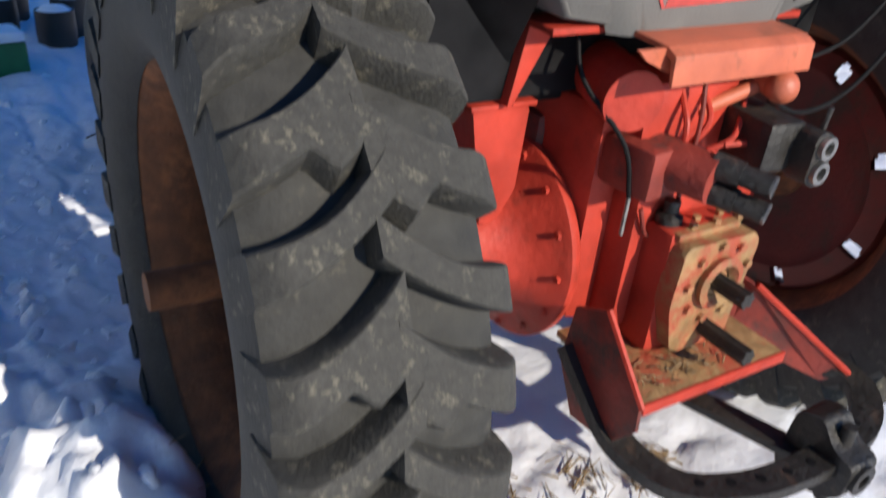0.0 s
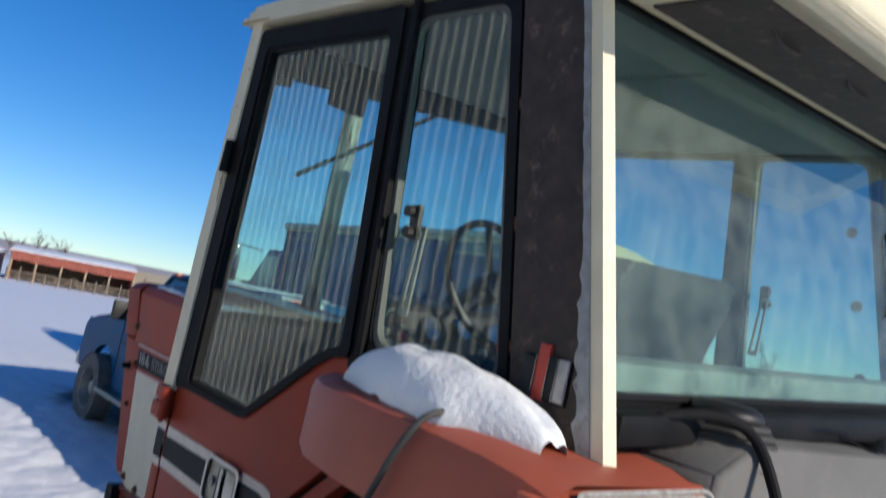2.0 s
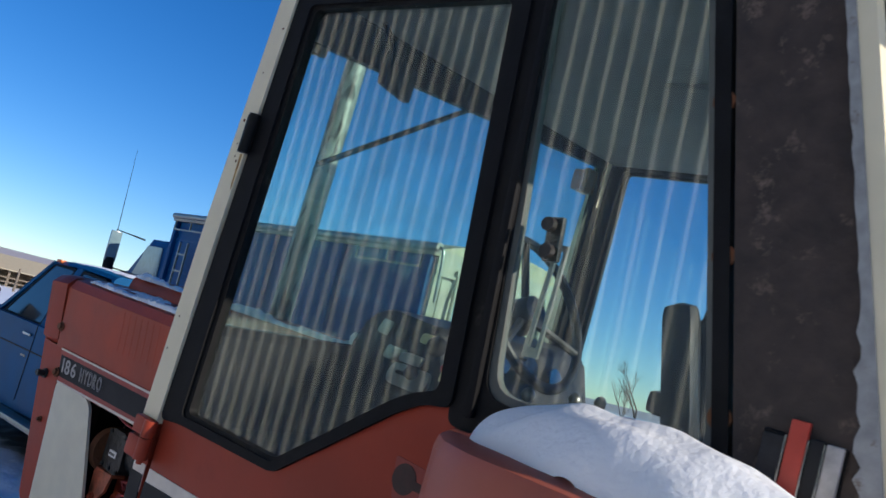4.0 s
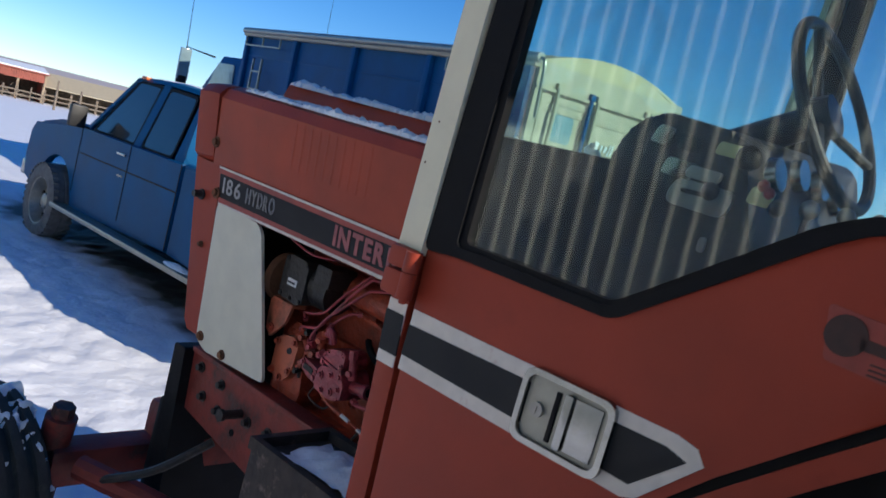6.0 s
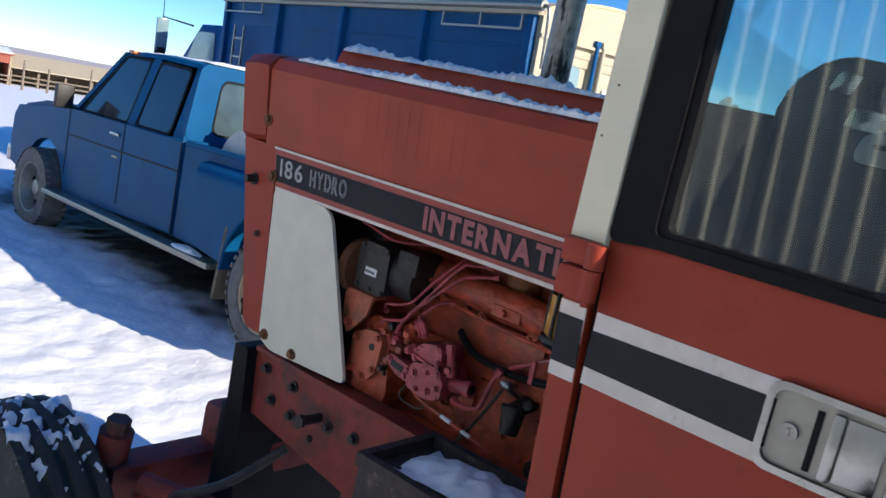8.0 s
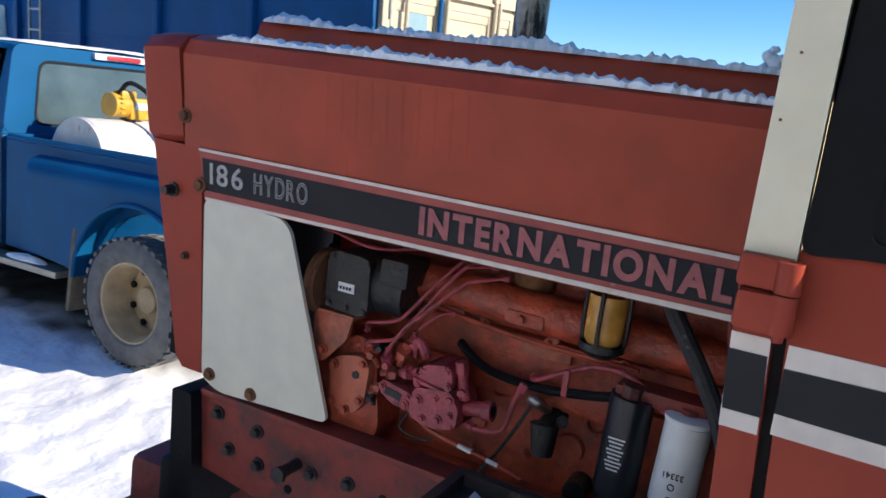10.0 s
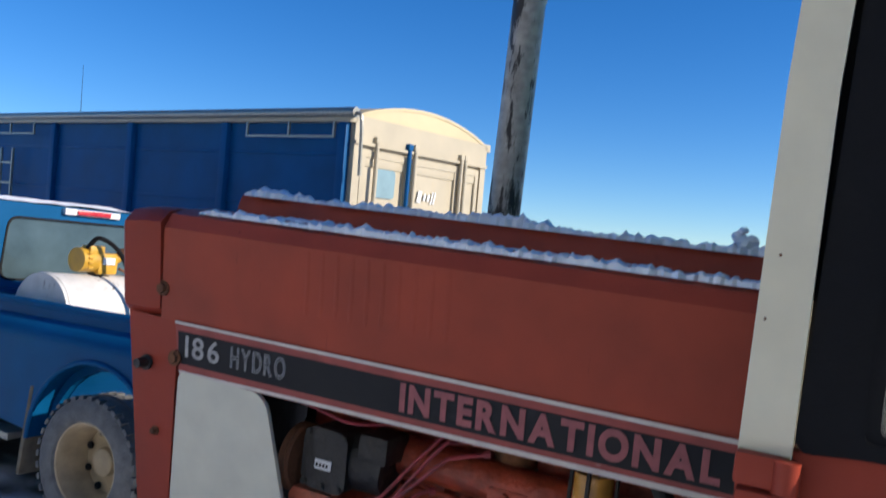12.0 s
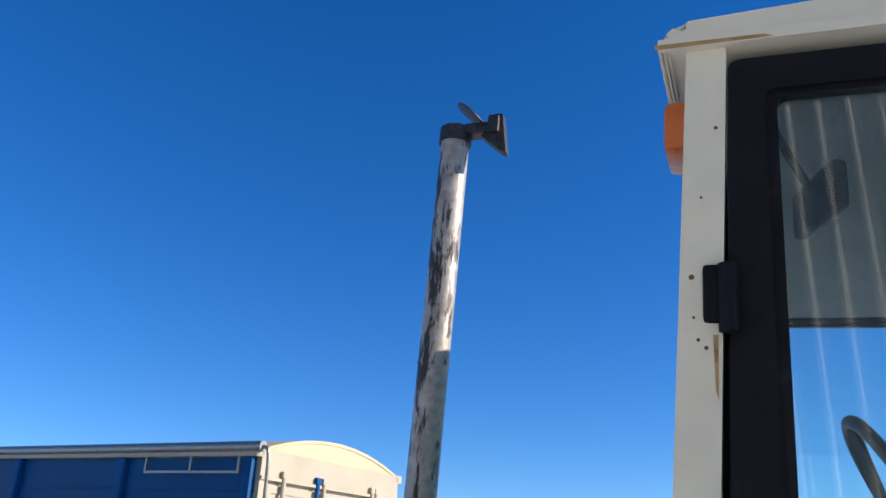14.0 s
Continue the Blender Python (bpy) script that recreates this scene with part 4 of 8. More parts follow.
# exhaust stack
stack = new("exhaust_stack")
stack.parent = tractor
tagged(stack, "tall burnt exhaust pipe with an open rain cap")
bm = B()
bm_rod(bm, (0.07, 1.775, 1.98), (0.07, 1.782, 3.17), 0.037, None, 32)
bm_lathe(bm, [(0.037, 0.0), (0.039, 0.004), (0.039, 0.01), (0.037, 0.014)], (0.07, 1.778, 2.54), "z", 32)
part("pipe", bm, STACK, stack)
bm = B()
bm_lathe(bm, [(0.0395, -0.02), (0.043, -0.02), (0.043, 0.022), (0.0395, 0.022)], (0.07, 1.782, 3.16), "z", 32, True)
bm_box(bm, (0.07, 1.707, 3.175), (0.045, 0.09, 0.03), bevel=0.006)
bm_box(bm, (0.07, 1.672, 3.18), (0.06, 0.03, 0.05), bevel=0.006)
part("cap_clamp", bm, BLACK_IRON, stack)
bm = B()
bm_lathe(bm, [(0.048, 0.0), (0.05, 0.003), (0.046, 0.007), (0.001, 0.009)], (0, 0, 0), "z", 28)
bm_lathe(bm, [(0.048, 0.0), (0.001, -0.001)], (0, 0, 0), "z", 28)
flap = part("rain_flap", bm, BLACK_IRON, stack)
flap.matrix_local = pose(0.07, 1.745, 3.222, 40, 0, 0)
bm = B()
bm_prism(bm, [(1.672, 3.215), (1.652, 3.212), (1.636, 3.10), (1.652, 3.105), (1.705, 3.150), (1.692, 3.188)], 0.055, 0.085, "x")
part("counterweight", bm, BLACK_IRON, stack)

# snow on the hood
def snow_ridge(name, parent, x, y0, y1, z, wide, tall, seed, label=""):
    bm = B()
    rng = random.Random(seed)
    rows, n = [], int((y1 - y0) / 0.006)
    for i in range(n + 1):
        y = y0 + (y1 - y0) * i / n
        h = tall * (0.25 + 0.9 * max(0, noise.noise(Vector((y * 5, seed, 0))) + 0.30) + 0.7 * noise.noise(Vector((y * 42, seed, 3))) + 0.5 * noise.noise(Vector((y * 110, seed, 4))))
        w = wide * (0.7 + 0.6 * noise.noise(Vector((y * 9, seed, 7))) + 0.5 * noise.noise(Vector((y * 60, seed, 8))))
        h, w = max(h, 0.003), max(w, 0.012)
        e = min(1, min(i, n - i) / 3 + 0.05)
        jit = 0.006 * noise.noise(Vector((y * 30, seed, 11))) + 0.004 * noise.noise(Vector((y * 120, seed, 12)))
        rows.append([(x - w + jit, y, z - 0.004), (x - w * 0.85 + jit, y, z + h * e * 0.6), (x - 0.3 * w, y, z + h * e), (x + 0.4 * w, y, z + h * e * 0.85), (x + w, y, z + 0.2 * h * e), (x + w, y, z - 0.004)])
    bm_loft(bm, rows)
    return part(name, bm, SNOW_CLEAN, parent, label, 30)


snow_ridge("snow_strip", hood, -0.285, 1.13, 2.33, 1.976, 0.026, 0.019, 3, "crusted strip of snow")
snow_ridge("snow_strip", hood, -0.115, 1.13, 2.35, 2.031, 0.03, 0.020, 8, "crusted strip of snow")
snow_ridge("snow_strip", hood, -0.20, 1.2, 2.3, 1.980, 0.04, 0.010, 14)
bm = B()
for dx, dy, dz, r in ((0, 0, 0, 0.016), (0.004, 0.012, 0.012, 0.012), (0, -0.012, 0.006, 0.012), (0.0, 0.004, 0.024, 0.008)):
    bmesh.ops.create_icosphere(bm, subdivisions=2, radius=r, matrix=Matrix.Translation((-0.11 + dx, 1.235 + dy, 2.046 + dz)))
for v in bm.verts:
    v.co += Vector((0.004, 0.004, 0.004)) * noise.noise(v.co * 90)
part("snow_lump", bm, SNOW_CLEAN, hood)

# cab
cab = new("cab")
cab.parent = tractor
tagged(cab, "glass tractor cab with white posts and black door frame")
CX = 0.72


def lean_y(z):
    """How far the cab's rear edge leans ahead with height."""
    return 0.26 * (z - 2.03)


for side in (-1, 1):
    s = side
    up = 0.018 if s > 0 else 0.0
    foot = 1.93 if s > 0 else 2.0
    back = 0.08 if s > 0 else 0.0
    # front post
    bm = B()
    bm_prism(bm, rounded([(1.152, 1.80), (1.098, 1.80), (1.099, 2.2), (1.079, 2.785), (1.131, 2.785), (1.151, 2.2)], 0.006), s * (CX + 0.012), s * (CX - 0.05), "x")
    part("front_post", bm, WHITE, cab, "white front post with rust stains")
    # rear post
    bm = B()
    bm_loft(bm, [[(s * (CX + 0.006), -0.226 + lean_y(z), z), (s * (CX - 0.02), -0.23 + lean_y(z), z), (s * (CX - 0.02), -0.193 + lean_y(z), z), (s * (CX + 0.006), -0.193 + lean_y(z), z)] for z in (foot, 2.785)])
    part("rear_post", bm, WHITE, cab, "white rear post")
    # rear quarter panel
    bm = B()
    bm_loft(bm, [[(s * CX, -0.193 + lean_y(z), z), (s * (CX - 0.03), -0.193 + lean_y(z), z), (s * (CX - 0.03), -0.034 - back + lean_y(z) * 0.92, z), (s * CX, -0.034 - back + lean_y(z) * 0.92, z)] for z in (foot, 2.78)])
    part("quarter_panel", bm, MUD, cab, "rust-brown quarter panel, paint gone")
    # lower door body
    bm = B()
    body = [(1.098, 1.815), (1.058, 1.16), (1.04, 1.12), (0.86, 1.14), (0.665, 1.50), (0.605, 1.622), (0.541, 1.684), (0.464, 1.755), (0.378, 1.832), (0.36, 2.005), (0.40, 2.034), (0.455, 2.030), (0.50, 2.002), (0.737, 1.827), (1.03, 1.823)]
    bm_prism(bm, body, s * CX, s * (CX - 0.035), "x", 0.004)
    part("door_panel", bm, RED, cab, "dull red lower door panel")
    # gap and jamb strip along the door's lower rear edge
    rear_edge = [(0.86, 1.14), (0.665, 1.50), (0.605, 1.622), (0.541, 1.684), (0.464, 1.755), (0.378, 1.832)]
    for name, near, wide, deep_in, mat in (("door_gap", -0.004, 0.020, 0.022, BLACK_SHEET), ("door_jamb", 0.014, 0.046, 0.010, RED)):
        band = [(y - 0.7 * near, z - 0.7 * near) for y, z in rear_edge] + [(y - 0.7 * wide, z - 0.7 * wide) for y, z in rear_edge[::-1]]
        part(name, bm_prism(B(), band, s * (CX - deep_in), s * (CX - 0.055), "x"), mat, cab)
    # jamb strip ahead of the door
    bm = B()
    bm_prism(bm, [(1.154, 1.80), (1.111, 1.80), (1.071, 1.16), (1.117, 1.16)], s * (CX - 0.002), s * (CX - 0.06), "x", 0.003)
    part("door_jamb", bm, RED, cab)
    bm = B()
    bm_prism(bm, [(1.112, 1.80), (1.096, 1.80), (1.056, 1.16), (1.072, 1.16)], s * (CX - 0.02), s * (CX - 0.05), "x")
    part("door_gap", bm, BLACK_SHEET, cab)
    # hinges
    bm = B()
    bm_box(bm, (s * (CX + 0.010), 1.127, 1.790), (0.036, 0.052, 0.036), bevel=0.006)
    bm_box(bm, (s * (CX + 0.014), 1.124, 1.748), (0.040, 0.050, 0.044), bevel=0.007)
    for z0, z1 in ((1.806, 1.772), (1.770, 1.727)):
        bm_rod(bm, (s * (CX + 0.022), 1.101, z0), (s * (CX + 0.022), 1.100, z1), 0.014, 0.0145, 16)
    bm_rod(bm, (s * (CX + 0.022), 1.100, 1.727), (s * (CX + 0.022), 1.100, 1.718), 0.007, 0.006, 10)
    part("lower_hinge", bm, RED, cab, "red painted door hinge")
    bm = B()
    bm_rod(bm, (s * (CX + 0.022), 1.085, 2.38), (s * (CX + 0.020), 1.085, 2.465), 0.012, None, 16)
    bm_box(bm, (s * (CX + 0.008), 1.098, 2.43), (0.02, 0.034, 0.075), bevel=0.006)
    part("upper_hinge", bm, BLACK_SHEET, cab, "black door hinge")
    # door window: frame and pane
    outer = rounded([(1.097, 1.813), (1.03, 1.8205), (0.737, 1.820), (0.500, 1.996), (0.455, 2.022), (0.400, 2.030), (0.475, 2.765 + up), (1.078, 2.765 + up)], 0.018)
    inner = rounded([(1.034, 1.836), (1.00, 1.838), (0.741, 1.836), (0.512, 2.009), (0.470, 2.031), (0.428, 2.041), (0.505, 2.715 + 2 * up), (1.033, 2.715 + 2 * up)], 0.018)
    bm = B()
    bm_ring(bm, outer, inner, s * (CX + 0.008), s * (CX - 0.03), "x")
    part("door_frame", bm, TRIM_BLACK, cab, "black rubber-edged door frame")
    inner2 = rounded([(1.020, 1.845), (0.99, 1.846), (0.744, 1.844), (0.516, 2.016), (0.472, 2.038), (0.436, 2.048), (0.512, 2.706 + 2 * up), (1.019, 2.706 + 2 * up)], 0.018)
    bm = B()
    bm_ring(bm, inner, inner2, s * (CX + 0.002), s * (CX - 0.016), "x")
    part("door_gasket", bm, BLACK_SHEET, cab)
    bm = B()
    bm_prism(bm, inner, s * (CX - 0.008), s * (CX - 0.012), "x")
    pane = part("door_pane", bm, GLASS, cab, "streaky tinted door glass")
    pane.visible_shadow = False
    # side window behind the door
    outer = rounded([(0.405, 2.005), (-0.034 - back, 2.005), (0.148 - back, 2.765 + up), (0.475, 2.765 + up)], 0.02)
    inner = rounded([(0.352, 2.06), (0.000 - back, 2.06), (0.165 - back, 2.735 + up), (0.435, 2.735 + up)], 0.04)
    bm = B()
    bm_ring(bm, outer, inner, s * (CX + 0.001), s * (CX - 0.03), "x")
    part("side_window_frame", bm, BLACK_SHEET, cab)
    bm = B()
    bm_ring(bm, inner, rounded([(0.340, 2.072), (0.012 - back, 2.072), (0.173 - back, 2.725 + up), (0.428, 2.725 + up)], 0.04), s * (CX - 0.004), s * (CX - 0.02), "x")
    part("side_window_gasket", bm, material("greyed_rubber", (0.10, 0.11, 0.10), 0.6, vary=0.2), cab)
    bm = B()
    bm_prism(bm, inner, s * (CX - 0.008), s * (CX - 0.012), "x")
    pane = part("side_pane", bm, GLASS, cab)
    pane.visible_shadow = False
    bm = B()
    bm_box(bm, (s * (CX + 0.006), 0.40, 2.40), (0.014, 0.016, 0.75), (-5.5, 0, 0), 0.004)
    part("door_edge", bm, TRIM_BLACK, cab)
    # window latch
    latch = new("window_latch")
    latch.parent = cab
    tagged(latch, "satin metal window latch arm")
    bm = B()
    bm_box(bm, (s * (CX - 0.018), 0.318, 2.315), (0.012, 0.028, 0.07), (-6, 0, 0), 0.004)
    bm_rod(bm, (s * (CX - 0.006), 0.314, 2.295), (s * (CX + 0.006), 0.314, 2.295), 0.011, None, 10)
    bm_rod(bm, (s * (CX - 0.006), 0.322, 2.335), (s * (CX + 0.006), 0.322, 2.335), 0.011, None, 10)
    part("latch_mount", bm, BLACK_IRON, latch)
    bm = B()
    bm_ring(bm, [(0.320, 2.31), (0.298, 2.31), (0.300, 2.135), (0.328, 2.135)], [(0.314, 2.30), (0.304, 2.30), (0.306, 2.15), (0.320, 2.15)], s * (CX - 0.03), s * (CX - 0.035), "x")
    part("latch_arm", bm, NICKEL, latch)
    for y, z in ((0.105, 2.54), (0.053, 2.33), (0.008, 2.13)):
        bolt(cab, (s * (CX - 0.006), y, z), 0.011, "x", s, RUST, 0.006)

RUST_STAIN = material("yellow_brown_rust_stain", (0.42, 0.26, 0.09), 0.7, vary=0.3, scale=40, second=(0.20, 0.08, 0.03), second_scale=30, second_amount=0.3, bump=0.2)
part("rust_edge", bm_box(B(), (-CX - 0.0128, 1.125, 1.8045), (0.0012, 0.052, 0.008), (0, 0, 0), 0.0005), RUST_STAIN, cab, "rust along the foot of the post")
part("rust_edge", bm_prism(B(), [(1.172, 2.784), (1.172, 2.791), (1.03, 2.7895), (1.02, 2.785)], -0.7462, -0.7448, "x"), RUST_STAIN, cab, "rust line along the roof edge")
part("rust_run", bm_prism(B(), [(1.104, 2.378), (1.098, 2.378), (1.099, 2.30), (1.102, 2.31)], -CX - 0.0135, -CX - 0.0118, "x"), RUST_STAIN, cab, "rust run below the hinge")
for y, z, r in ((1.128, 2.452, 0.004), (1.126, 2.400, 0.002), (1.121, 2.372, 0.0025), (1.112, 2.362, 0.003), (1.135, 2.02, 0.002), (1.142, 1.95, 0.002), (1.115, 2.56, 0.002), (1.095, 2.66, 0.003)):
    part("rust_fleck", bm_rod(B(), (-CX - 0.0115, y, z), (-CX - 0.0130, y, z), r, r * 0.8, 7), RUST, cab)

# stripes and handle on the left door
for outline, mat, proud in (([(1.128, 1.713), (0.60, 1.714), (0.570, 1.708), (0.556, 1.690), (0.630, 1.610), (0.65, 1.603), (1.128, 1.609)], STRIPE_WHITE, 0.0015),
                            ([(1.120, 1.686), (0.61, 1.694), (0.578, 1.686), (0.643, 1.624), (1.120, 1.634)], STRIPE_BLACK, 0.003)):
    bm = B()
    bm_prism(bm, [(min(y, 1.088), z) for y, z in outline], -CX + 0.001, -CX - proud, "x")
    part("door_stripe", bm, mat, cab)
    bm = B()
    lo, hi = min(z for y, z in outline), max(z for y, z in outline)
    bm_prism(bm, [(1.149, hi), (1.107, hi), (1.101, lo), (1.143, lo)], -CX + 0.004, -CX + 0.002 - proud, "x")
    part("jamb_stripe", bm, mat, cab)
handle = new("door_handle")
handle.parent = cab
tagged(handle, "chrome-rimmed paddle door handle")
hy, hz = 0.762, 1.661
bm = B()
bm_ring(bm, rounded([(hy + 0.078, hz + 0.056), (hy - 0.078, hz + 0.056), (hy - 0.078, hz - 0.056), (hy + 0.078, hz - 0.056)], 0.022, 6),
        rounded([(hy + 0.069, hz + 0.047), (hy - 0.069, hz + 0.047), (hy - 0.069, hz - 0.047), (hy + 0.069, hz - 0.047)], 0.018, 6), -CX + 0.0, -CX - 0.012, "x")
part("handle_rim", bm, CHROME, handle)
bm = B()
bm_prism(bm, rounded([(hy + 0.067, hz + 0.046), (hy - 0.067, hz + 0.046), (hy - 0.067, hz - 0.046), (hy + 0.067, hz - 0.046)], 0.016, 6), -CX - 0.001, -CX - 0.004, "x")
part("handle_dish", bm, NICKEL, handle)
bm = B()
bm_box(bm, (-CX - 0.010, hy - 0.006, hz), (0.012, 0.014, 0.082), (0, 0, 0), 0.004)
bm_box(bm, (-CX - 0.006, hy - 0.036, hz), (0.006, 0.045, 0.078), (0, 0, 4), 0.002)
part("handle_paddle", bm, CHROME, handle)
bm = B()
bm_box(bm, (-CX - 0.005, hy + 0.016, hz - 0.002), (0.004, 0.008, 0.075), bevel=0.001)
part("handle_slot", bm, BLACK_SHEET, handle)
bm = B()
bm_rod(bm, (-CX - 0.002, hy + 0.044, hz - 0.002), (-CX - 0.010, hy + 0.044, hz - 0.002), 0.011, None, 20)
bm_box(bm, (-CX - 0.0105, hy + 0.044, hz - 0.002), (0.002, 0.003, 0.010))
part("key_lock", bm, STEEL, handle)
# safety sticker: pale label bars and a dark round mark
bm = B()
bm_prism(bm, rounded([(0.480, 1.934), (0.355, 1.925), (0.358, 1.862), (0.468, 1.870)], 0.006), -CX + 0.001, -CX - 0.0015, "x")
sticker = part("sticker", bm, material("faded_red_sticker", (0.30, 0.05, 0.035), 0.6, vary=0.2, scale=40, bump=0), cab, "worn red safety sticker")
bm = B()
bm_rod(bm, (-CX - 0.001, 0.452, 1.904), (-CX - 0.0028, 0.452, 1.904), 0.024, None, 24)
bm_prism(bm, [(0.435, 1.908), (0.375, 1.904), (0.370, 1.897), (0.378, 1.890), (0.386, 1.894), (0.392, 1.888), (0.400, 1.893), (0.435, 1.894)], -CX - 0.001, -CX - 0.0028, "x")
for k in range(3):
    bm_box(bm, (-CX - 0.002, 0.402, 1.882 - 0.006 * k), (0.0012, 0.034, 0.0022))
part("sticker_marks", bm, material("faded_sticker_print", (0.045, 0.016, 0.012), 0.6, vary=0.3, scale=60, bump=0), sticker)
# square emblem: bars in black, red and grey, with no letters
emblem = new("emblem")
emblem.parent = cab
tagged(emblem, "small block emblem in black, red and grey")
part("emblem_base", bm_box(B(), (-CX - 0.0015, -0.095, 2.101), (0.006, 0.094, 0.068), (0, 0, 0), 0.002), BLACK_SHEET, emblem)
for ya, yb, z0, z1, mat in ((-0.050, -0.074, 2.070, 2.131, STRIPE_BLACK), (-0.0775, -0.099, 2.067, 2.1535, material("emblem_red_enamel", (0.50, 0.055, 0.035), 0.45, vary=0.12, scale=40, bump=0)), (-0.102, -0.117, 2.070, 2.137, STRIPE_BLACK), (-0.120, -0.139, 2.071, 2.136, LETTER_GREY)):
    part("emblem_bar", bm_box(B(), (-CX - 0.005, (ya + yb) / 2, (z0 + z1) / 2), (0.009, ya - yb, z1 - z0), (0, 0, 0), 0.002), mat, emblem)
for ya in (-0.0755, -0.1005, -0.1185):
    part("emblem_edge", bm_box(B(), (-CX - 0.0060, ya, 2.102), (0.008, 0.0014, 0.064)), CHROME, emblem)
# bare primer where the paint has peeled along the rear post
rng = random.Random(31)
edge = []
for k in range(54):
    z = 2.005 + 0.0145 * k
    wide = 0.004 + 0.026 * max(0.0, 1 - (z - 2.005) / 0.30) ** 0.8
    edge.append((-0.193 + lean_y(z) + wide * rng.uniform(0.45, 1.1), z))
part("bare_primer", bm_prism(B(), edge + [(-0.203 + lean_y(z), z) for z in (2.78, 2.005)], -CX - 0.0085, -CX + 0.001, "x"), material("bare_grey_primer", (0.30, 0.31, 0.31), 0.7, vary=0.25, scale=40, second=(0.12, 0.07, 0.045), second_scale=30, second_amount=0.15, bump=0.15), cab, "peeled edge of grey primer")

# rear window
bm = B()
zb, zt = 2.090, 2.785
outer = [(-0.69, zb), (0.69, zb), (0.69, zt), (-0.69, zt)]
inner = [(-0.672, zb + 0.008), (0.672, zb + 0.008), (0.665, zt - 0.04), (-0.665, zt - 0.04)]
bm_ring(bm, outer, inner, -0.012, 0.02, "y")
for v in bm.verts:
    v.co.y += -0.18 + lean_y(v.co.z)
part("rear_window_frame", bm, TRIM_BLACK, cab)
bm = B()
bm_prism(bm, outer, -0.002, 0.002, "y")
for v in bm.verts:
    v.co.y += -0.18 + lean_y(v.co.z)
pane = part("rear_pane", bm, GLASS_REAR, cab, "dusty green-tinted rear glass")
pane.visible_shadow = False
bm = B()
bm_box(bm, (0, -0.205, 2.055), (1.40, 0.05, 0.05), bevel=0.012)
part("rear_sill", bm, BLACK_SHEET, cab)
part("rear_ledge", bm_box(B(), (0, -0.095, 2.112), (1.34, 0.10, 0.06), (0, 0, 0), 0.012), material("dusty_grey_ledge", (0.22, 0.25, 0.22), 0.8, vary=0.3, scale=14, second=(0.08, 0.09, 0.08), second_scale=9, second_amount=0.3, bump=0.2), cab, "dusty ledge behind the rear glass")
# roof
roof = new("cab_roof")
roof.parent = cab
tagged(roof, "cream-white cab roof with snow on top")
bm = B()
bm_prism(bm, rounded([(1.165, 2.783), (1.165, 2.806), (1.14, 2.830), (0.9, 2.842), (-0.1, 2.846), (-0.29, 2.850), (-0.334, 2.840), (-0.332, 2.757), (-0.318, 2.740), (-0.266, 2.740), (-0.03, 2.740), (-0.012, 2.787)], 0.012), -0.738, 0.738, "x", 0.012)
part("roof_shell", bm, WHITE, roof)
bm = B()
bm_prism(bm, [(1.168, 2.783), (1.168, 2.800), (0.2, 2.800), (0.2, 2.783)], -0.745, -0.737, "x")
part("drip_rail", bm, WHITE, roof)
bm = B()
bm_box(bm, (0, -0.155, 2.739), (1.22, 0.190, 0.008))
for x in (-0.45, -0.15, 0.2, 0.5):
    bm_tube(bm, [(x, -0.195, 2.739), (x + 0.03, -0.19, 2.725), (x + 0.10, -0.185, 2.727), (x + 0.14, -0.18, 2.739)], 0.004, 6)
part("vent_grille", bm, MUD, roof)
for side in (-1, 1):
    for y, zl in ((-0.325, 2.80), (1.145, 2.688)):
        lamp = new("marker_lamp")
        lamp.parent = roof
        tagged(lamp, "amber marker lamp")
        bm = B()
        x0 = side * (0.55 if y < 0 else 0.650)
        bm_box(bm, (x0, y, zl), (0.10, 0.042, 0.075), bevel=0.012)
        part("lens", bm, AMBER, lamp)
        part("lamp_base", bm_box(B(), (x0, y * 0.97, zl), (0.108, 0.02, 0.082), (0, 0, 0), 0.004), RUST, lamp)
bm = B()
bmesh.ops.create_grid(bm, x_segments=50, y_segments=50, size=0.5)
for v in bm.verts:
    x, y = v.co.x, v.co.y
    e = min(1, 6 * (0.5 - max(abs(x), abs(y))))
    v.co = Vector((x * 1.40, 0.44 + y * 1.24, 2.839 + e * (0.042 + 0.02 * noise.noise(Vector((x * 5, y * 5, 1))) + 0.008 * noise.noise(Vector((x * 25, y * 25, 1))))))
part("snow_sheet", bm, SNOW_CLEAN, roof)
bm = B()
bm_box(bm, (0, 0.50, 2.772), (1.36, 1.13, 0.022), bevel=0.006)
bm_box(bm, (0, 0.30, 2.760), (0.34, 0.40, 0.02), bevel=0.008)
part("headliner", bm, LINING, cab, "grey headliner with air ducts")
# front window and cowl
bm = B()
bm_box(bm, (0, 1.10, 1.90), (1.36, 0.035, 0.20), bevel=0.01)
bm_box(bm, (0, 1.10, 1.45), (1.36, 0.04, 0.72), bevel=0.01)
part("cowl", bm, BLACK_SHEET, cab)
bm = B()
bm_prism(bm, [(-0.67, 2.0), (0.67, 2.0), (0.67, 2.77), (-0.67, 2.77)], 1.098, 1.102, "y")
pane = part("windscreen", bm, GLASS_REAR, cab)
pane.visible_shadow = False
bm = B()
bm_ring(bm, [(-0.69, 1.98), (0.69, 1.98), (0.69, 2.78), (-0.69, 2.78)], [(-0.655, 2.02), (0.655, 2.02), (0.655, 2.745), (-0.655, 2.665)], 1.085, 1.115, "y")
part("windscreen_frame", bm, TRIM_BLACK, cab)
bm = B()
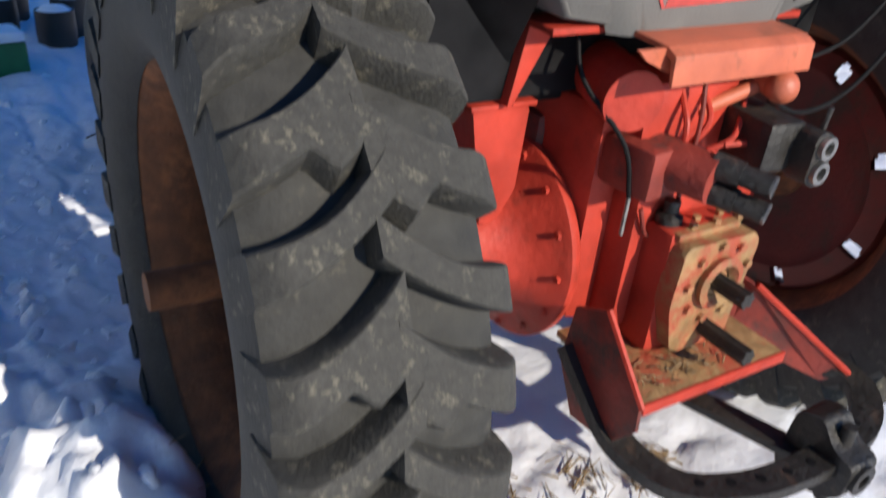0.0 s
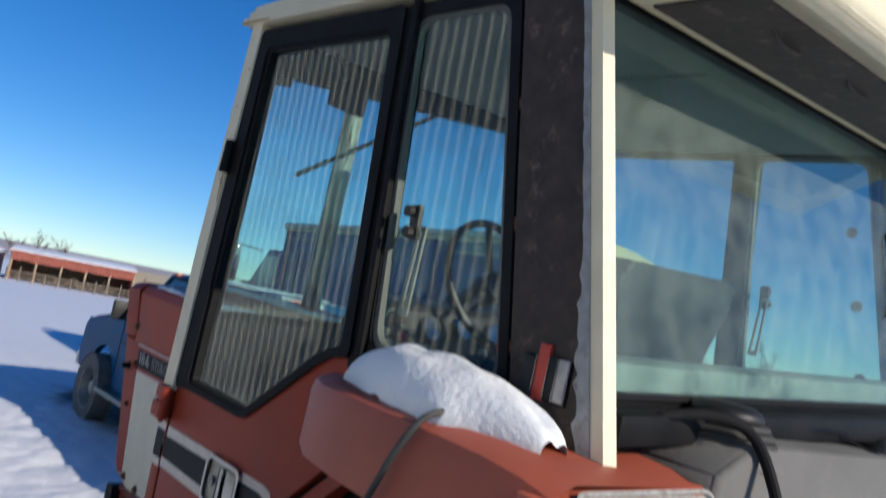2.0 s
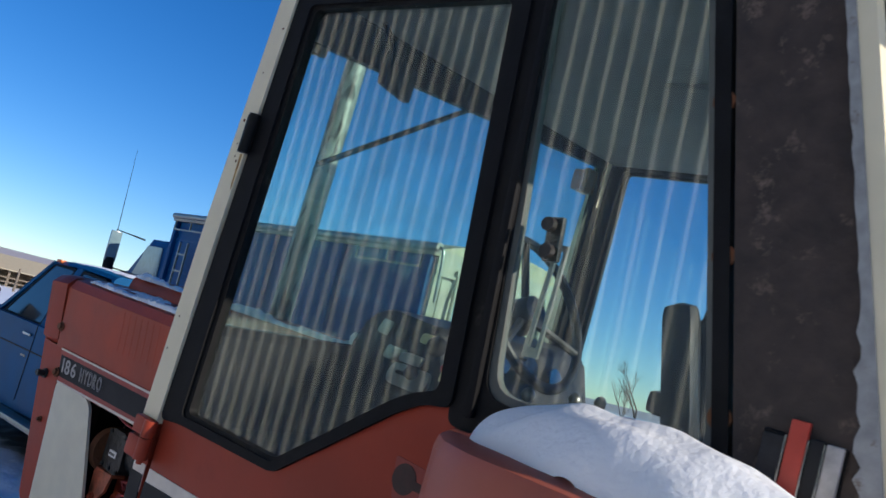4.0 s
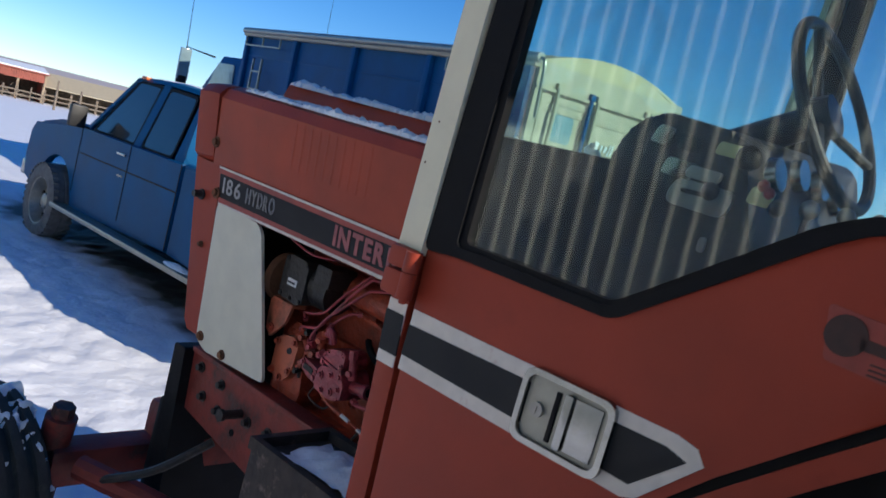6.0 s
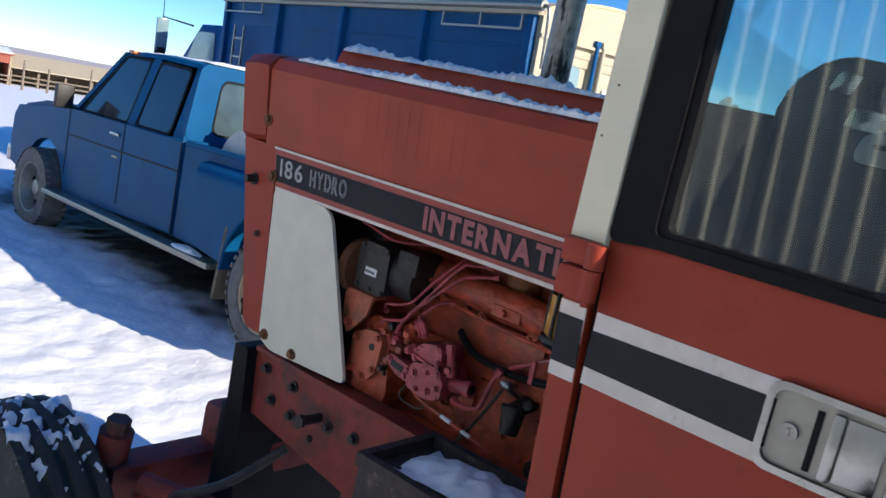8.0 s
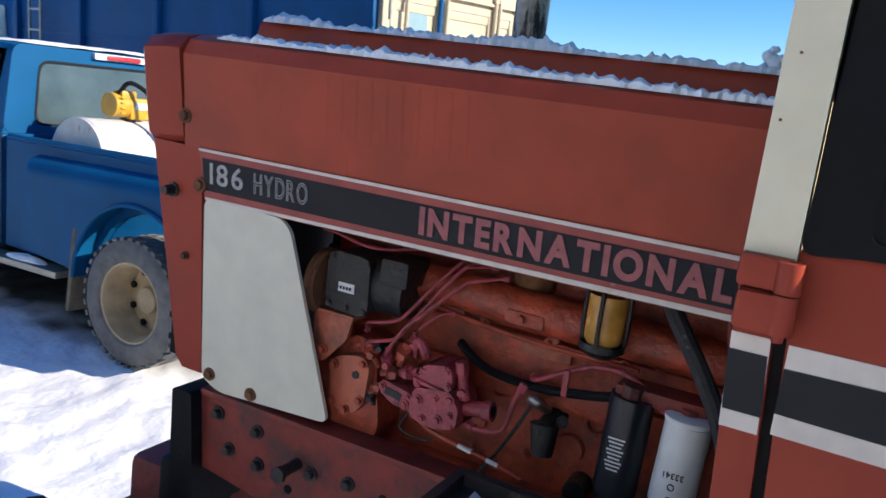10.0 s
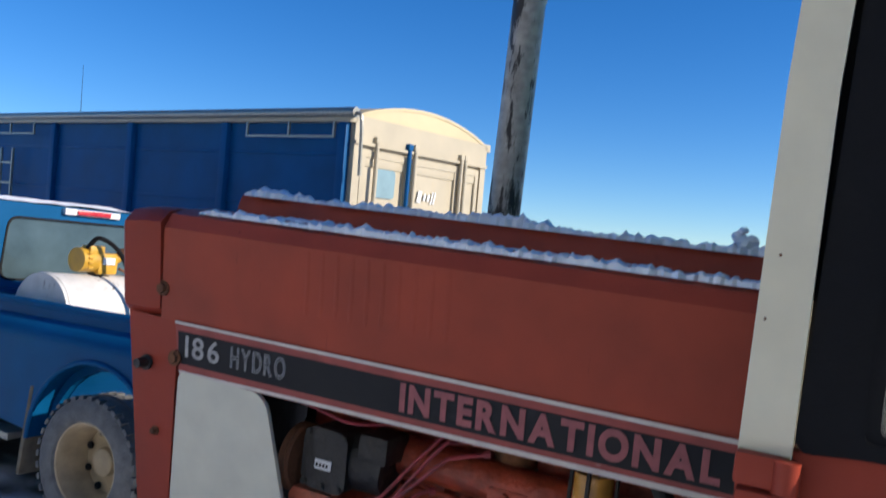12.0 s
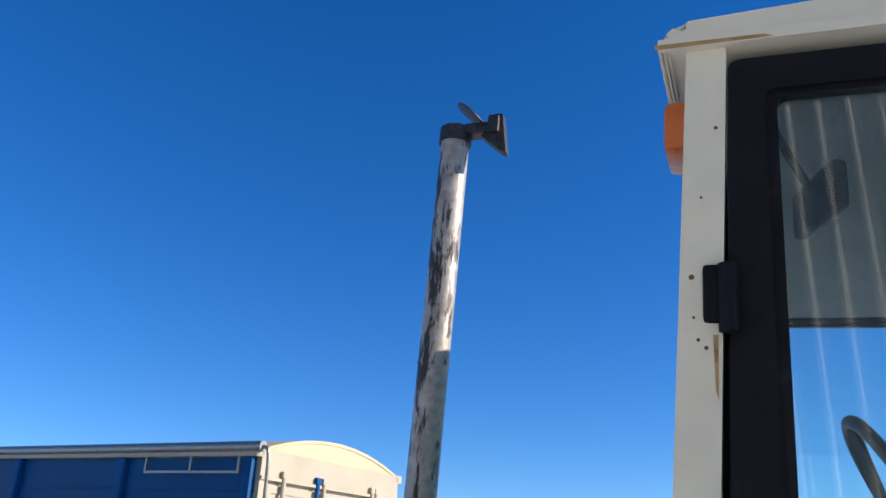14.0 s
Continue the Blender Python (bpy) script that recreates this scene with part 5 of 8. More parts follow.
bm_tube(bm, [(0.02, 1.13, 2.755), (-0.22, 1.135, 2.60), (-0.50, 1.135, 2.42)], 0.008, 8, 2)
part("wiper_arm", bm, BLACK_SHEET, cab)
bm = B()
bm_box(bm, (-0.50, 0.96, 2.64), (0.15, 0.025, 0.08), (0, 0, 20), 0.012)
bm_tube(bm, [(-0.50, 0.97, 2.66), (-0.51, 1.0, 2.72), (-0.53, 1.02, 2.76)], 0.007, 8)
part("mirror", bm, BLACK_SHEET, cab)
# cab floor, console, wheel, seat
bm = B()
bm_box(bm, (0, 0.5, 1.30), (1.34, 1.25, 0.05))
bm_box(bm, (0, -0.15, 1.70), (1.30, 0.04, 0.78))
part("cab_floor", bm, BLACK_SHEET, cab)
console = new("console")
console.parent = cab
tagged(console, "black instrument console with gauges and levers")
bm = B()
bm_prism(bm, rounded([(1.085, 1.35), (1.085, 2.065), (1.01, 2.135), (0.83, 2.12), (0.76, 1.93), (0.72, 1.76), (0.72, 1.35)], 0.03), -0.27, 0.40, "x", 0.015)
part("console_body", bm, DASH, console)
PALE_PLATE = material("brushed_quadrant_plate", (0.32, 0.33, 0.30), 0.35, 0.2, vary=0.15, scale=30, bump=0.05)
LABEL_YELLOW = material("pale_yellow_decal", (0.62, 0.58, 0.30), 0.5, vary=0.1, scale=40, bump=0)
KNOB_RED = material("red_lever_knob", (0.42, 0.03, 0.03), 0.35, vary=0.1, bump=0)
XC = -0.271


def console_plate(name, y0, z0, y1, z1, mat, lift=0.008, lean=0.0, soft=0.006):
    """A small plate set on the console's flank, from its upper front to its lower rear corner."""
    pts = rounded([(y0, z0), (y1 - lean, z0 - 0.3 * lean), (y1, z1), (y0 + lean, z1 + 0.3 * lean)], soft)
    return part(name, bm_prism(B(), pts, XC + 0.004, XC - lift, "x", 0.002), mat, console)


console_plate("quadrant_plate", 0.933, 2.020, 0.822, 1.968, PALE_PLATE, 0.010, 0.012, 0.02)
console_plate("quadrant_slot", 0.915, 2.004, 0.872, 1.996, DASH, 0.0125)
console_plate("throttle_plate", 0.911, 2.046, 0.853, 2.022, PALE_PLATE, 0.012, 0.008, 0.01)
console_plate("switch_plate", 0.961, 2.052, 0.905, 2.018, CHROME, 0.008, 0.010)
console_plate("gauge_glass", 0.953, 2.098, 0.906, 2.070, DARK_GLASS, 0.006)
console_plate("decal", 0.871, 2.100, 0.826, 2.074, LABEL_YELLOW, 0.004, 0.006)
console_plate("decal", 0.788, 2.036, 0.752, 2.005, LABEL_YELLOW, 0.004, 0.006)
console_plate("trim_hook", 0.995, 2.108, 0.972, 2.069, CHROME, 0.010, 0.014)
console_plate("latch_plate", 0.854, 1.930, 0.840, 1.903, STEEL, 0.006)
for y, z, r, mat in ((0.855, 2.010, 0.017, DASH), (0.805, 2.080, 0.024, BLACK_SHEET), (0.765, 2.040, 0.011, KNOB_RED), (0.752, 2.030, 0.010, KNOB_RED), (0.732, 2.010, 0.015, DASH)):
    bm = B()
    bm_rod(bm, (XC, y, z - 0.004), (XC - 0.030, y - 0.006, z), 0.005, None, 8)
    bmesh.ops.create_icosphere(bm, subdivisions=2, radius=r, matrix=Matrix.Translation((XC - 0.036, y - 0.008, z)))
    part("knob", bm, mat, console, "red lever knob" if mat is KNOB_RED else "")
for x, z in ((-0.18, 2.06), (-0.06, 2.07), (0.07, 2.06), (0.20, 2.04)):
    part("gauge", bm_rod(B(), (x, 0.80, z), (x, 0.782, z + 0.006), 0.034, 0.031, 20), CHROME, console)
for x, dx in ((-0.24, -0.03), (-0.05, -0.02), (0.10, 0.03), (0.25, 0.02)):
    bm = B()
    bm_tube(bm, [(x, 0.74, 1.86), (x + dx, 0.69, 1.96), (x + dx * 1.4, 0.68, 2.01)], 0.006, 6)
    bmesh.ops.create_icosphere(bm, subdivisions=2, radius=0.017, matrix=Matrix.Translation((x + dx * 1.4, 0.68, 2.02)))
    part("lever", bm, STEEL, console)
steer = new("steering_wheel")
steer.parent = cab
tagged(steer, "black three-spoke steering wheel")
bm = B()
sm = pose(0.05, 0.80, 2.21, 62, 0, 0)
circle = [sm @ Vector((0.20 * math.cos(a), 0.20 * math.sin(a), 0)) for a in (2 * math.pi * k / 40 for k in range(41))]
bm_tube(bm, circle, 0.013, 10, 1)
part("wheel_rim", bm, SEAT, steer)
bm = B()
for a in (math.radians(d) for d in (90, 210, 330)):
    bm_tube(bm, [sm @ Vector((0.03 * math.cos(a), 0.03 * math.sin(a), -0.03)), sm @ Vector((0.19 * math.cos(a), 0.19 * math.sin(a), 0))], 0.011, 8, 1)
bm_rod(bm, sm @ Vector((0, 0, 0.0)), sm @ Vector((0, 0, -0.06)), 0.045, 0.05, 20)
bm_rod(bm, sm @ Vector((0, 0, -0.05)), sm @ Vector((0, 0.0, -0.42)), 0.035, None, 16)
part("wheel_hub", bm, SEAT, steer)
seat = new("driver_seat")
seat.parent = cab
tagged(seat, "black vinyl tractor seat with armrests")
bm = B()
bm_box(bm, (0, 0.46, 1.82), (0.50, 0.46, 0.12), (4, 0, 0), 0.045)
part("seat_cushion", bm, SEAT, seat)
bm = B()
bm_prism(bm, rounded([(-0.19, 1.86), (-0.19, 2.14), (-0.245, 2.28), (-0.225, 2.325), (0.225, 2.325), (0.245, 2.28), (0.19, 2.14), (0.19, 1.86)], 0.03), -0.04, 0.06, "y", 0.02)
for v in bm.verts:
    v.co.y += -0.14 * (v.co.z - 1.84) + 0.26
part("seat_back", bm, SEAT, seat)
for s in (-1, 1):
    bm = B()
    if s < 0:
        bm_box(bm, (-0.30, 0.243, 2.155), (0.06, 0.066, 0.27), (-14, 0, 0), 0.028)
    else:
        bm_box(bm, (0.31, 0.40, 2.06), (0.07, 0.32, 0.06), bevel=0.02)
    part("armrest", bm, SEAT, seat)
bm = B()
bm_box(bm, (0, 0.45, 1.54), (0.34, 0.34, 0.46), bevel=0.02)
part("seat_base", bm, BLACK_SHEET, seat)
bm = B()
bm_tube(bm, [(0.52, -0.06, 2.52), (0.55, -0.10, 2.40), (0.53, -0.12, 2.28), (0.56, -0.13, 2.22)], 0.0035, 6)
bm_tube(bm, [(0.53, -0.10, 2.36), (0.50, -0.11, 2.32), (0.47, -0.11, 2.30)], 0.0025, 6)
part("hanging_wire", bm, BLACK_SHEET, cab)
# the tractor leans: the cab rises towards its far side
CAB_LEAN = 0.06
for piece in cab.children_recursive:
    if piece.type == "MESH":
        for v in piece.data.vertices:
            v.co.z += CAB_LEAN * (v.co.x + CX) * min(1.0, max(0.0, (v.co.z - 1.60) / 0.45))

# fenders with lamp housings
def fender(s):
    f = new("fender")
    f.parent = tractor
    tagged(f, "red rear fender with an aluminium lamp panel")
    xo = 0.915
    bm = B()
    def ring(y, top, low, out, inn, soft):
        return [(s * out, y, low), (s * out, y, top - soft), (s * (out - 0.3 * soft), y, top - 0.3 * soft), (s * (out - soft), y, top), (s * inn, y, top), (s * inn, y, top - 0.02), (s * (out - 0.02), y, top - soft - 0.02), (s * (out - 0.015), y, low)]
    rows = [ring(0.385, 2.004, 1.90, 0.742, 0.66, 0.02), ring(0.345, 2.006, 1.895, 0.815, 0.66, 0.02), ring(0.295, 2.008, 1.888, 0.868, 0.655, 0.022), ring(0.23, 2.010, 1.882, 0.901, 0.65, 0.026), ring(0.14, 2.012, 1.878, xo - 0.002, 0.635, 0.032), ring(0.0, 2.014, 1.872, xo, 0.60, 0.045), ring(-0.16, 2.014, 1.885, xo, 0.54, 0.06),
            ring(-0.235, 2.008, 1.872, xo, 0.515, 0.065), ring(-0.285, 1.995, 1.850, xo - 0.005, 0.505, 0.06)]
    bm_loft(bm, rows, False)
    part("fender_top", bm, RED_FENDER, f)
    bm = B()
    # rear face round the lamp panel
    tl, tr, br, bl = Vector((0.865, -0.287, 1.978)), Vector((0.525, -0.300, 1.99)), Vector((0.528, -0.412, 1.818)), Vector((0.868, -0.372, 1.84))
    TL, TR, BR, BL = Vector((0.912, -0.275, 1.975)), Vector((0.500, -0.290, 2.003)), Vector((0.498, -0.432, 1.795)), Vector((0.912, -0.352, 1.835))
    flip = lambda p: Vector((s * p.x, p.y, p.z))
    n = (tr - tl).cross(bl - tl).normalized()
    n = n if n.y < 0 else -n
    outer = [flip(p) for p in (TL, TR, BR, BL)]
    inner = [flip(p) for p in (tl, tr, br, bl)]
    back = Vector((0, 0.03, 0.0))
    rows = [outer, inner, [p + back for p in inner], [p + back for p in outer]]
    vs = [[bm.verts.new(p) for p in r] for r in rows]
    for u, v in zip(vs, vs[1:] + vs[:1]):
        for i in range(4):
            bm.faces.new((u[i], u[(i + 1) % 4], v[(i + 1) % 4], v[i]))
    part("fender_rear", bm, RED_FENDER, f)
    part("fender_cheek", bm_prism(B(), [(-0.23, 1.945), (-0.272, 1.972), (-0.350, 1.838), (-0.30, 1.830), (-0.23, 1.870)], s * 0.899, s * 0.9135, "x", 0.003), RED_FENDER, f)
    # lamp panel in its own plane
    ux, uy = (tr - tl).normalized(), None
    uz = n
    uy = uz.cross(ux).normalized()
    if uy.z < 0:
        uy = -uy
    at = Matrix((( ux.x, uy.x, uz.x, 0), (ux.y, uy.y, uz.y, 0), (ux.z, uy.z, uz.z, 0), (0, 0, 0, 1)))
    centre = (tl + tr + br + bl) / 4
    def lay(bm_, lift=0.0):
        bmesh.ops.transform(bm_, matrix=Matrix.Translation(centre + n * lift) @ at, verts=bm_.verts)
        for v in bm_.verts:
            v.co.x *= s
        return bm_
    # the panel is worked out for the left fender (mirrored in x for the other)
    w, h = 0.338, 0.20
    bm = B()
    rim = [(-w / 2, -h / 2 + 0.012), (w / 2, -h / 2 - 0.012), (w / 2 - 0.012, h / 2), (-w / 2 + 0.01, h / 2)]
    bm_ring(bm, rounded(rim, 0.026, 6), rounded([(x * 0.962, y * 0.94) for x, y in rim], 0.022, 6), -0.014, 0.004, "z")
    part("panel_rim", lay(bm), ALUMINIUM, f, "corroded aluminium lamp panel rim")
    # plate with a round hole for the empty socket
    plate, hole = [], []
    cx, cy, r = 0.052, 0.004, 0.040
    for k in range(64):
        c, d = math.cos(2 * math.pi * k / 64), math.sin(2 * math.pi * k / 64)
        reach = min((0.158 - cx) / c if c > 1e-6 else (-0.160 - cx) / c if c < -1e-6 else 9.0, (0.094 - cy) / d if d > 1e-6 else (-0.094 - cy) / d if d < -1e-6 else 9.0)
        plate.append((cx + c * reach, cy + d * reach))
        hole.append((cx + c * r, cy + d * r))
    bm = bm_ring(B(), plate, hole, -0.010, -0.003, "z")
    part("lamp_panel", lay(bm), ALUMINIUM, f, "corroded aluminium lamp panel")
    bm = B()
    bm_lathe(bm, [(0.053, -0.012), (0.053, 0.006), (0.047, 0.026), (0.044, 0.029), (0.040, 0.029), (0.038, 0.026), (0.001, 0.026)], (-0.062, 0.002, 0), "z", 40)
    bm_box(bm, (-0.062, 0.002, 0.028), (0.013, 0.018, 0.006), bevel=0.002)
    part("lamp", lay(bm), PLASTIC_BLACK, f, "round black lamp socket, lens missing")
    for dx in (-0.028, 0.03):
        part("lamp_screw", lay(bm_rod(B(), (-0.062 + 0.85 * dx, 0.0, 0.025), (-0.062 + 0.85 * dx, 0.0, 0.029), 0.005, None, 12)), STEEL, f)
    bm = B()
    bm_lathe(bm, [(0.045, 0.001), (0.0395, 0.001), (0.038, -0.012), (0.034, -0.05), (0.001, -0.05)], (0.052, 0.004, 0), "z", 36)
    part("empty_socket", lay(bm), ALUMINIUM, f)
    bm = B()
    bm_rod(bm, (0.040, 0.020, -0.055), (0.038, 0.022, -0.008), 0.018, 0.015, 16)
    part("socket_plug", lay(bm), RUST, f)
    for pts, mat in (([(0.035, 0.02, -0.03), (0.045, -0.01, 0.0), (0.050, -0.035, 0.004), (0.060, -0.05, 0.004), (0.056, -0.072, 0.0)], TRIM_BLACK),
                     ([(0.035, 0.02, -0.03), (0.06, 0.002, 0.0), (0.072, -0.012, 0.006), (0.078, -0.03, 0.008), (0.068, -0.045, 0.008), (0.075, -0.06, 0.004)], COPPER),
                     ([(0.035, 0.02, -0.03), (0.055, 0.0, 0.006), (0.080, -0.035, 0.010), (0.105, -0.050, 0.008), (0.135, -0.072, 0.004)], COPPER)):
        bm = B()
        bm_tube(bm, pts, 0.0013, 6)
        part("loose_wire", lay(bm), mat, f)
    for px, py in ((-0.14, 0.075), (0.135, 0.075), (-0.13, -0.065), (-0.02, 0.085)):
        bm = B()
        bm_rod(bm, (px, py, -0.004), (px, py, 0.001), 0.005, None, 10)
        part("panel_screw", lay(bm), RUST, f)
    # inner black sheet beneath the fender
    bm = B()
    columns = [(Vector((0.500, -0.426, 1.800)), Vector((0.420, -0.110, 1.310))), (Vector((0.660, -0.330, 1.870)), Vector((0.560, 0.040, 1.270))), (Vector((0.715, -0.120, 1.985)), Vector((0.630, 0.250, 1.250))), (Vector((0.672, 0.350, 1.990)), Vector((0.640, 0.740, 1.280)))]
    sheet = [[top.lerp(low, j / 6) for j in range(7)] for top, low in columns]
    for d in (0.0, -0.008):
        vs = [[bm.verts.new((s * (p.x + d), p.y + 0.5 * d, p.z)) for p in col] for col in sheet]
        for u, v in zip(vs, vs[1:]):
            for j in range(6):
                bm.faces.new((u[j], u[j + 1], v[j + 1], v[j]))
    part("inner_fender", bm, BLACK_SHEET, f, "black painted inner fender sheet")
    bm = B()
    bm_rod(bm, (s * 0.56, -0.16, 1.90), (s * 0.50, -0.03, 1.31), 0.012, None, 10)
    bm_tube(bm, [(s * 0.50, -0.435, 1.79), (s * 0.45, -0.26, 1.55), (s * 0.41, -0.105, 1.31)], 0.006, 6)
    part("fender_brace", bm, BLACK_SHEET, f)
    return f


left_fender = fender(-1)
fender(1)
bm = B()
bm_tube(bm, [(-0.74, -0.06, 2.020), (-0.80, -0.06, 2.030), (-0.89, -0.045, 2.022), (-0.925, -0.03, 1.97), (-0.93, 0.0, 1.90), (-0.93, 0.025, 1.845)], 0.0055, 8)
part("strap", bm, material("greyed_black_rubber", (0.035, 0.036, 0.036), 0.6, vary=0.3, scale=30, bump=0.1), left_fender, "black rubber strap hanging over the fender")
bm = B()
bmesh.ops.create_grid(bm, x_segments=80, y_segments=120, size=0.5)
for v in bm.verts:
    x, y = v.co.x * 2, v.co.y * 2
    r = math.sqrt(x * x + y * y) + 0.16 * noise.noise(Vector((x * 2.2, y * 2.2, 5)))
    h = max(0.0, 1 - r ** 2.2)
    v.co = Vector((-0.795 + (0.092 - 0.022 * max(0, y)) * x + 0.012 * max(0, y), 0.055 + 0.255 * y, (2.004 if h > 0 else 1.988) + 0.112 * h ** 0.55 * (0.86 + 0.05 * y) + 0.008 * h * noise.noise(Vector((x * 3, y * 4, 2)))))
part("snow_cover", bm, SNOW_CLEAN, left_fender, "melting pile of snow", 60)

bm = B()
rng = random.Random(17)
bmesh.ops.create_grid(bm, x_segments=40, y_segments=60, size=0.5)
for v in bm.verts:
    x, y = v.co.x * 2, v.co.y * 2
    r = math.sqrt(x * x + y * y) + 0.35 * noise.noise(Vector((x * 2.6, y * 2.6, 9)))
    hgt = max(0.0, 1 - r * r)
    yy = 0.13 + 0.12 * y
    v.co = Vector((-1.05 + 0.085 * x, yy, 0.87 + math.sqrt(0.862 ** 2 - yy * yy) - 0.03 + 0.072 * hgt ** 0.6 + 0.012 * hgt * noise.noise(Vector((x * 8, y * 8, 2)))))
part("snow_patch", bm, SNOW_CLEAN, tractor, "snow lying on the rear tyre", 60)

# fuel tank behind the cab
tank = new("fuel_tank")
tank.parent = tractor
tagged(tank, "dusty grey moulded fuel tank with a worn warning triangle")
bm = B()
sections = []
for y, k in ((-0.315, 0.97), (-0.30, 1.0), (-0.12, 1.0)):
    sections.append([(x * k, y, 1.80 + (z - 1.80) * k) for x, z in ((-0.40, 1.53), (-0.22, 1.50), (0.30, 1.50), (0.42, 1.53), (0.52, 1.75), (0.50, 1.95), (0.42, 2.055), (0.10, 2.07), (-0.45, 2.07), (-0.55, 2.02), (-0.56, 1.80))])
bm_loft(bm, sections)
bm_loft(bm, [[(x, -0.30 - d, z) for x, z in ((-0.245 + g, 1.49), (0.27 - g, 1.49), (0.31 - g, 1.66), (0.30 - g, 1.90), (0.22 - g, 1.975 - 0.5 * g), (-0.22 + g, 1.975 - 0.5 * g), (-0.29 + g, 1.90), (-0.30 + g, 1.62))] for d, g in ((0, -0.03), (0.014, -0.012), (0.030, 0.012), (0.041, 0.038), (0.045, 0.062))])
bm_rod(bm, (-0.40, -0.22, 2.03), (-0.40, -0.22, 2.070), 0.105, 0.085, 32)
bm_rod(bm, (0.35, -0.22, 1.93), (0.35, -0.22, 2.075), 0.06, 0.050, 28)
bmesh.ops.bevel(bm, geom=[e for e in bm.edges if e.calc_face_angle(0) > 0.5 and e.calc_length() > 0.1], offset=0.014, segments=3, affect="EDGES", clamp_overlap=True)
part("tank_body", bm, TANK, tank, "", 70)
NECK = material("dusty_black_neck", (0.05, 0.047, 0.042), 0.75, vary=0.3, scale=20, second=(0.15, 0.13, 0.11), second_scale=16, second_amount=0.3, bump=0.2)
for k in range(3):
    part("neck_ring", bm_lathe(B(), [(0.001, 0.0), (0.088 - 0.008 * k, 0.0), (0.092 - 0.008 * k, 0.006), (0.088 - 0.008 * k, 0.013), (0.001, 0.013)], (-0.40, -0.22, 2.058 + 0.012 * k), "z", 32), NECK, tank)
for x, z, r in ((-0.40, 2.092, 0.058), (0.35, 2.074, 0.046)):
    bm = B()
    y = -0.22
    bm_lathe(bm, [(r, 0.0), (r + 0.004, 0.006), (r + 0.004, 0.014), (r, 0.02), (r * 0.8, 0.028), (0.001, 0.03)], (x, y, z), "z", 28)
    part("filler_cap", bm, PLASTIC_BLACK if x < 0 else TANK, tank)
YS = -0.3465
tri = [(-0.010, 1.925), (0.042, 1.925), (0.20, 1.60), (0.178, 1.562), (-0.165, 1.552), (-0.188, 1.59)]
def tri_in(g):
    c = Vector((0.01, 1.69))
    return [tuple(c + (Vector(p) - c) * g) for p in tri]
SMV_RED = material("sun_faded_red_film", (0.48, 0.06, 0.05), 0.55, vary=0.25, scale=25, second=(0.16, 0.14, 0.13), second_scale=12, second_amount=0.1, bump=0.03)
bm = B()
for g0, g1 in ((1.0, 0.965), (0.80, 0.765)):
    bm_ring(bm, tri_in(g0), tri_in(g1), YS, YS - 0.002, "y")
bm_prism(bm, [(-0.155, 1.556), (0.165, 1.566), (0.155, 1.602), (-0.145, 1.592)], YS - 0.0003, YS - 0.0028, "y")
warn = part("warning_triangle", bm, SMV_RED, tank, "peeling red outline of a warning triangle")
bm = B()
bm_prism(bm, tri_in(0.76), YS, YS - 0.0015, "y")
part("triangle_band", bm_ring(B(), tri_in(0.965), tri_in(0.80), YS, YS - 0.0012, "y"), material("faded_pink_film", (0.20, 0.125, 0.115), 0.6, vary=0.25, scale=20, second=(0.14, 0.13, 0.125), second_scale=10, second_amount=0.4, bump=0.03, spread=0.2), warn)
part("triangle_centre", bm, material("peeling_silver_film", (0.105, 0.105, 0.105), 0.55, vary=0.3, scale=30, second=(0.36, 0.36, 0.36), second_scale=14, second_amount=0.12, bump=0.05, spread=0.10), warn)
bm = B()
bm_tube(bm, [(-0.66, -0.19, 2.04), (-0.58, -0.22, 2.085), (-0.50, -0.27, 2.10), (-0.455, -0.315, 2.07), (-0.46, -0.385, 1.95), (-0.478, -0.465, 1.83), (-0.492, -0.495, 1.785), (-0.515, -0.495, 1.762), (-0.545, -0.465, 1.772), (-0.548, -0.43, 1.80)], 0.009, 10)
part("vent_hose", bm, TRIM_BLACK, tank, "black breather hose looped down the tank")
bm = B()
bm_tube(bm, [(-0.3, -0.20, 2.08), (0.0, -0.23, 2.095), (0.25, -0.21, 2.085), (0.6, -0.2, 2.08)], 0.006, 6)
bm_tube(bm, [(0.05, -0.23, 2.09), (0.15, -0.29, 2.06), (0.22, -0.32, 2.02)], 0.003, 6)
part("cable", bm, BLACK_SHEET, tank)
for pts in ([(0.50, -0.30, 1.98), (0.49, -0.34, 1.75), (0.42, -0.34, 1.62), (0.30, -0.30, 1.52)], [(0.56, -0.3, 1.85), (0.57, -0.36, 1.68), (0.63, -0.36, 1.62), (0.75, -0.33, 1.65)],
            [(0.75, -0.38, 1.68), (0.55, -0.36, 1.45), (0.36, -0.33, 1.38), (0.2, -0.34, 1.38)], [(0.8, -0.4, 1.55), (0.55, -0.42, 1.34), (0.36, -0.42, 1.28), (0.20, -0.42, 1.33)]):
    bm = B()
    bm_tube(bm, pts, 0.006, 8)
    part("cable", bm, TRIM_BLACK, tank)

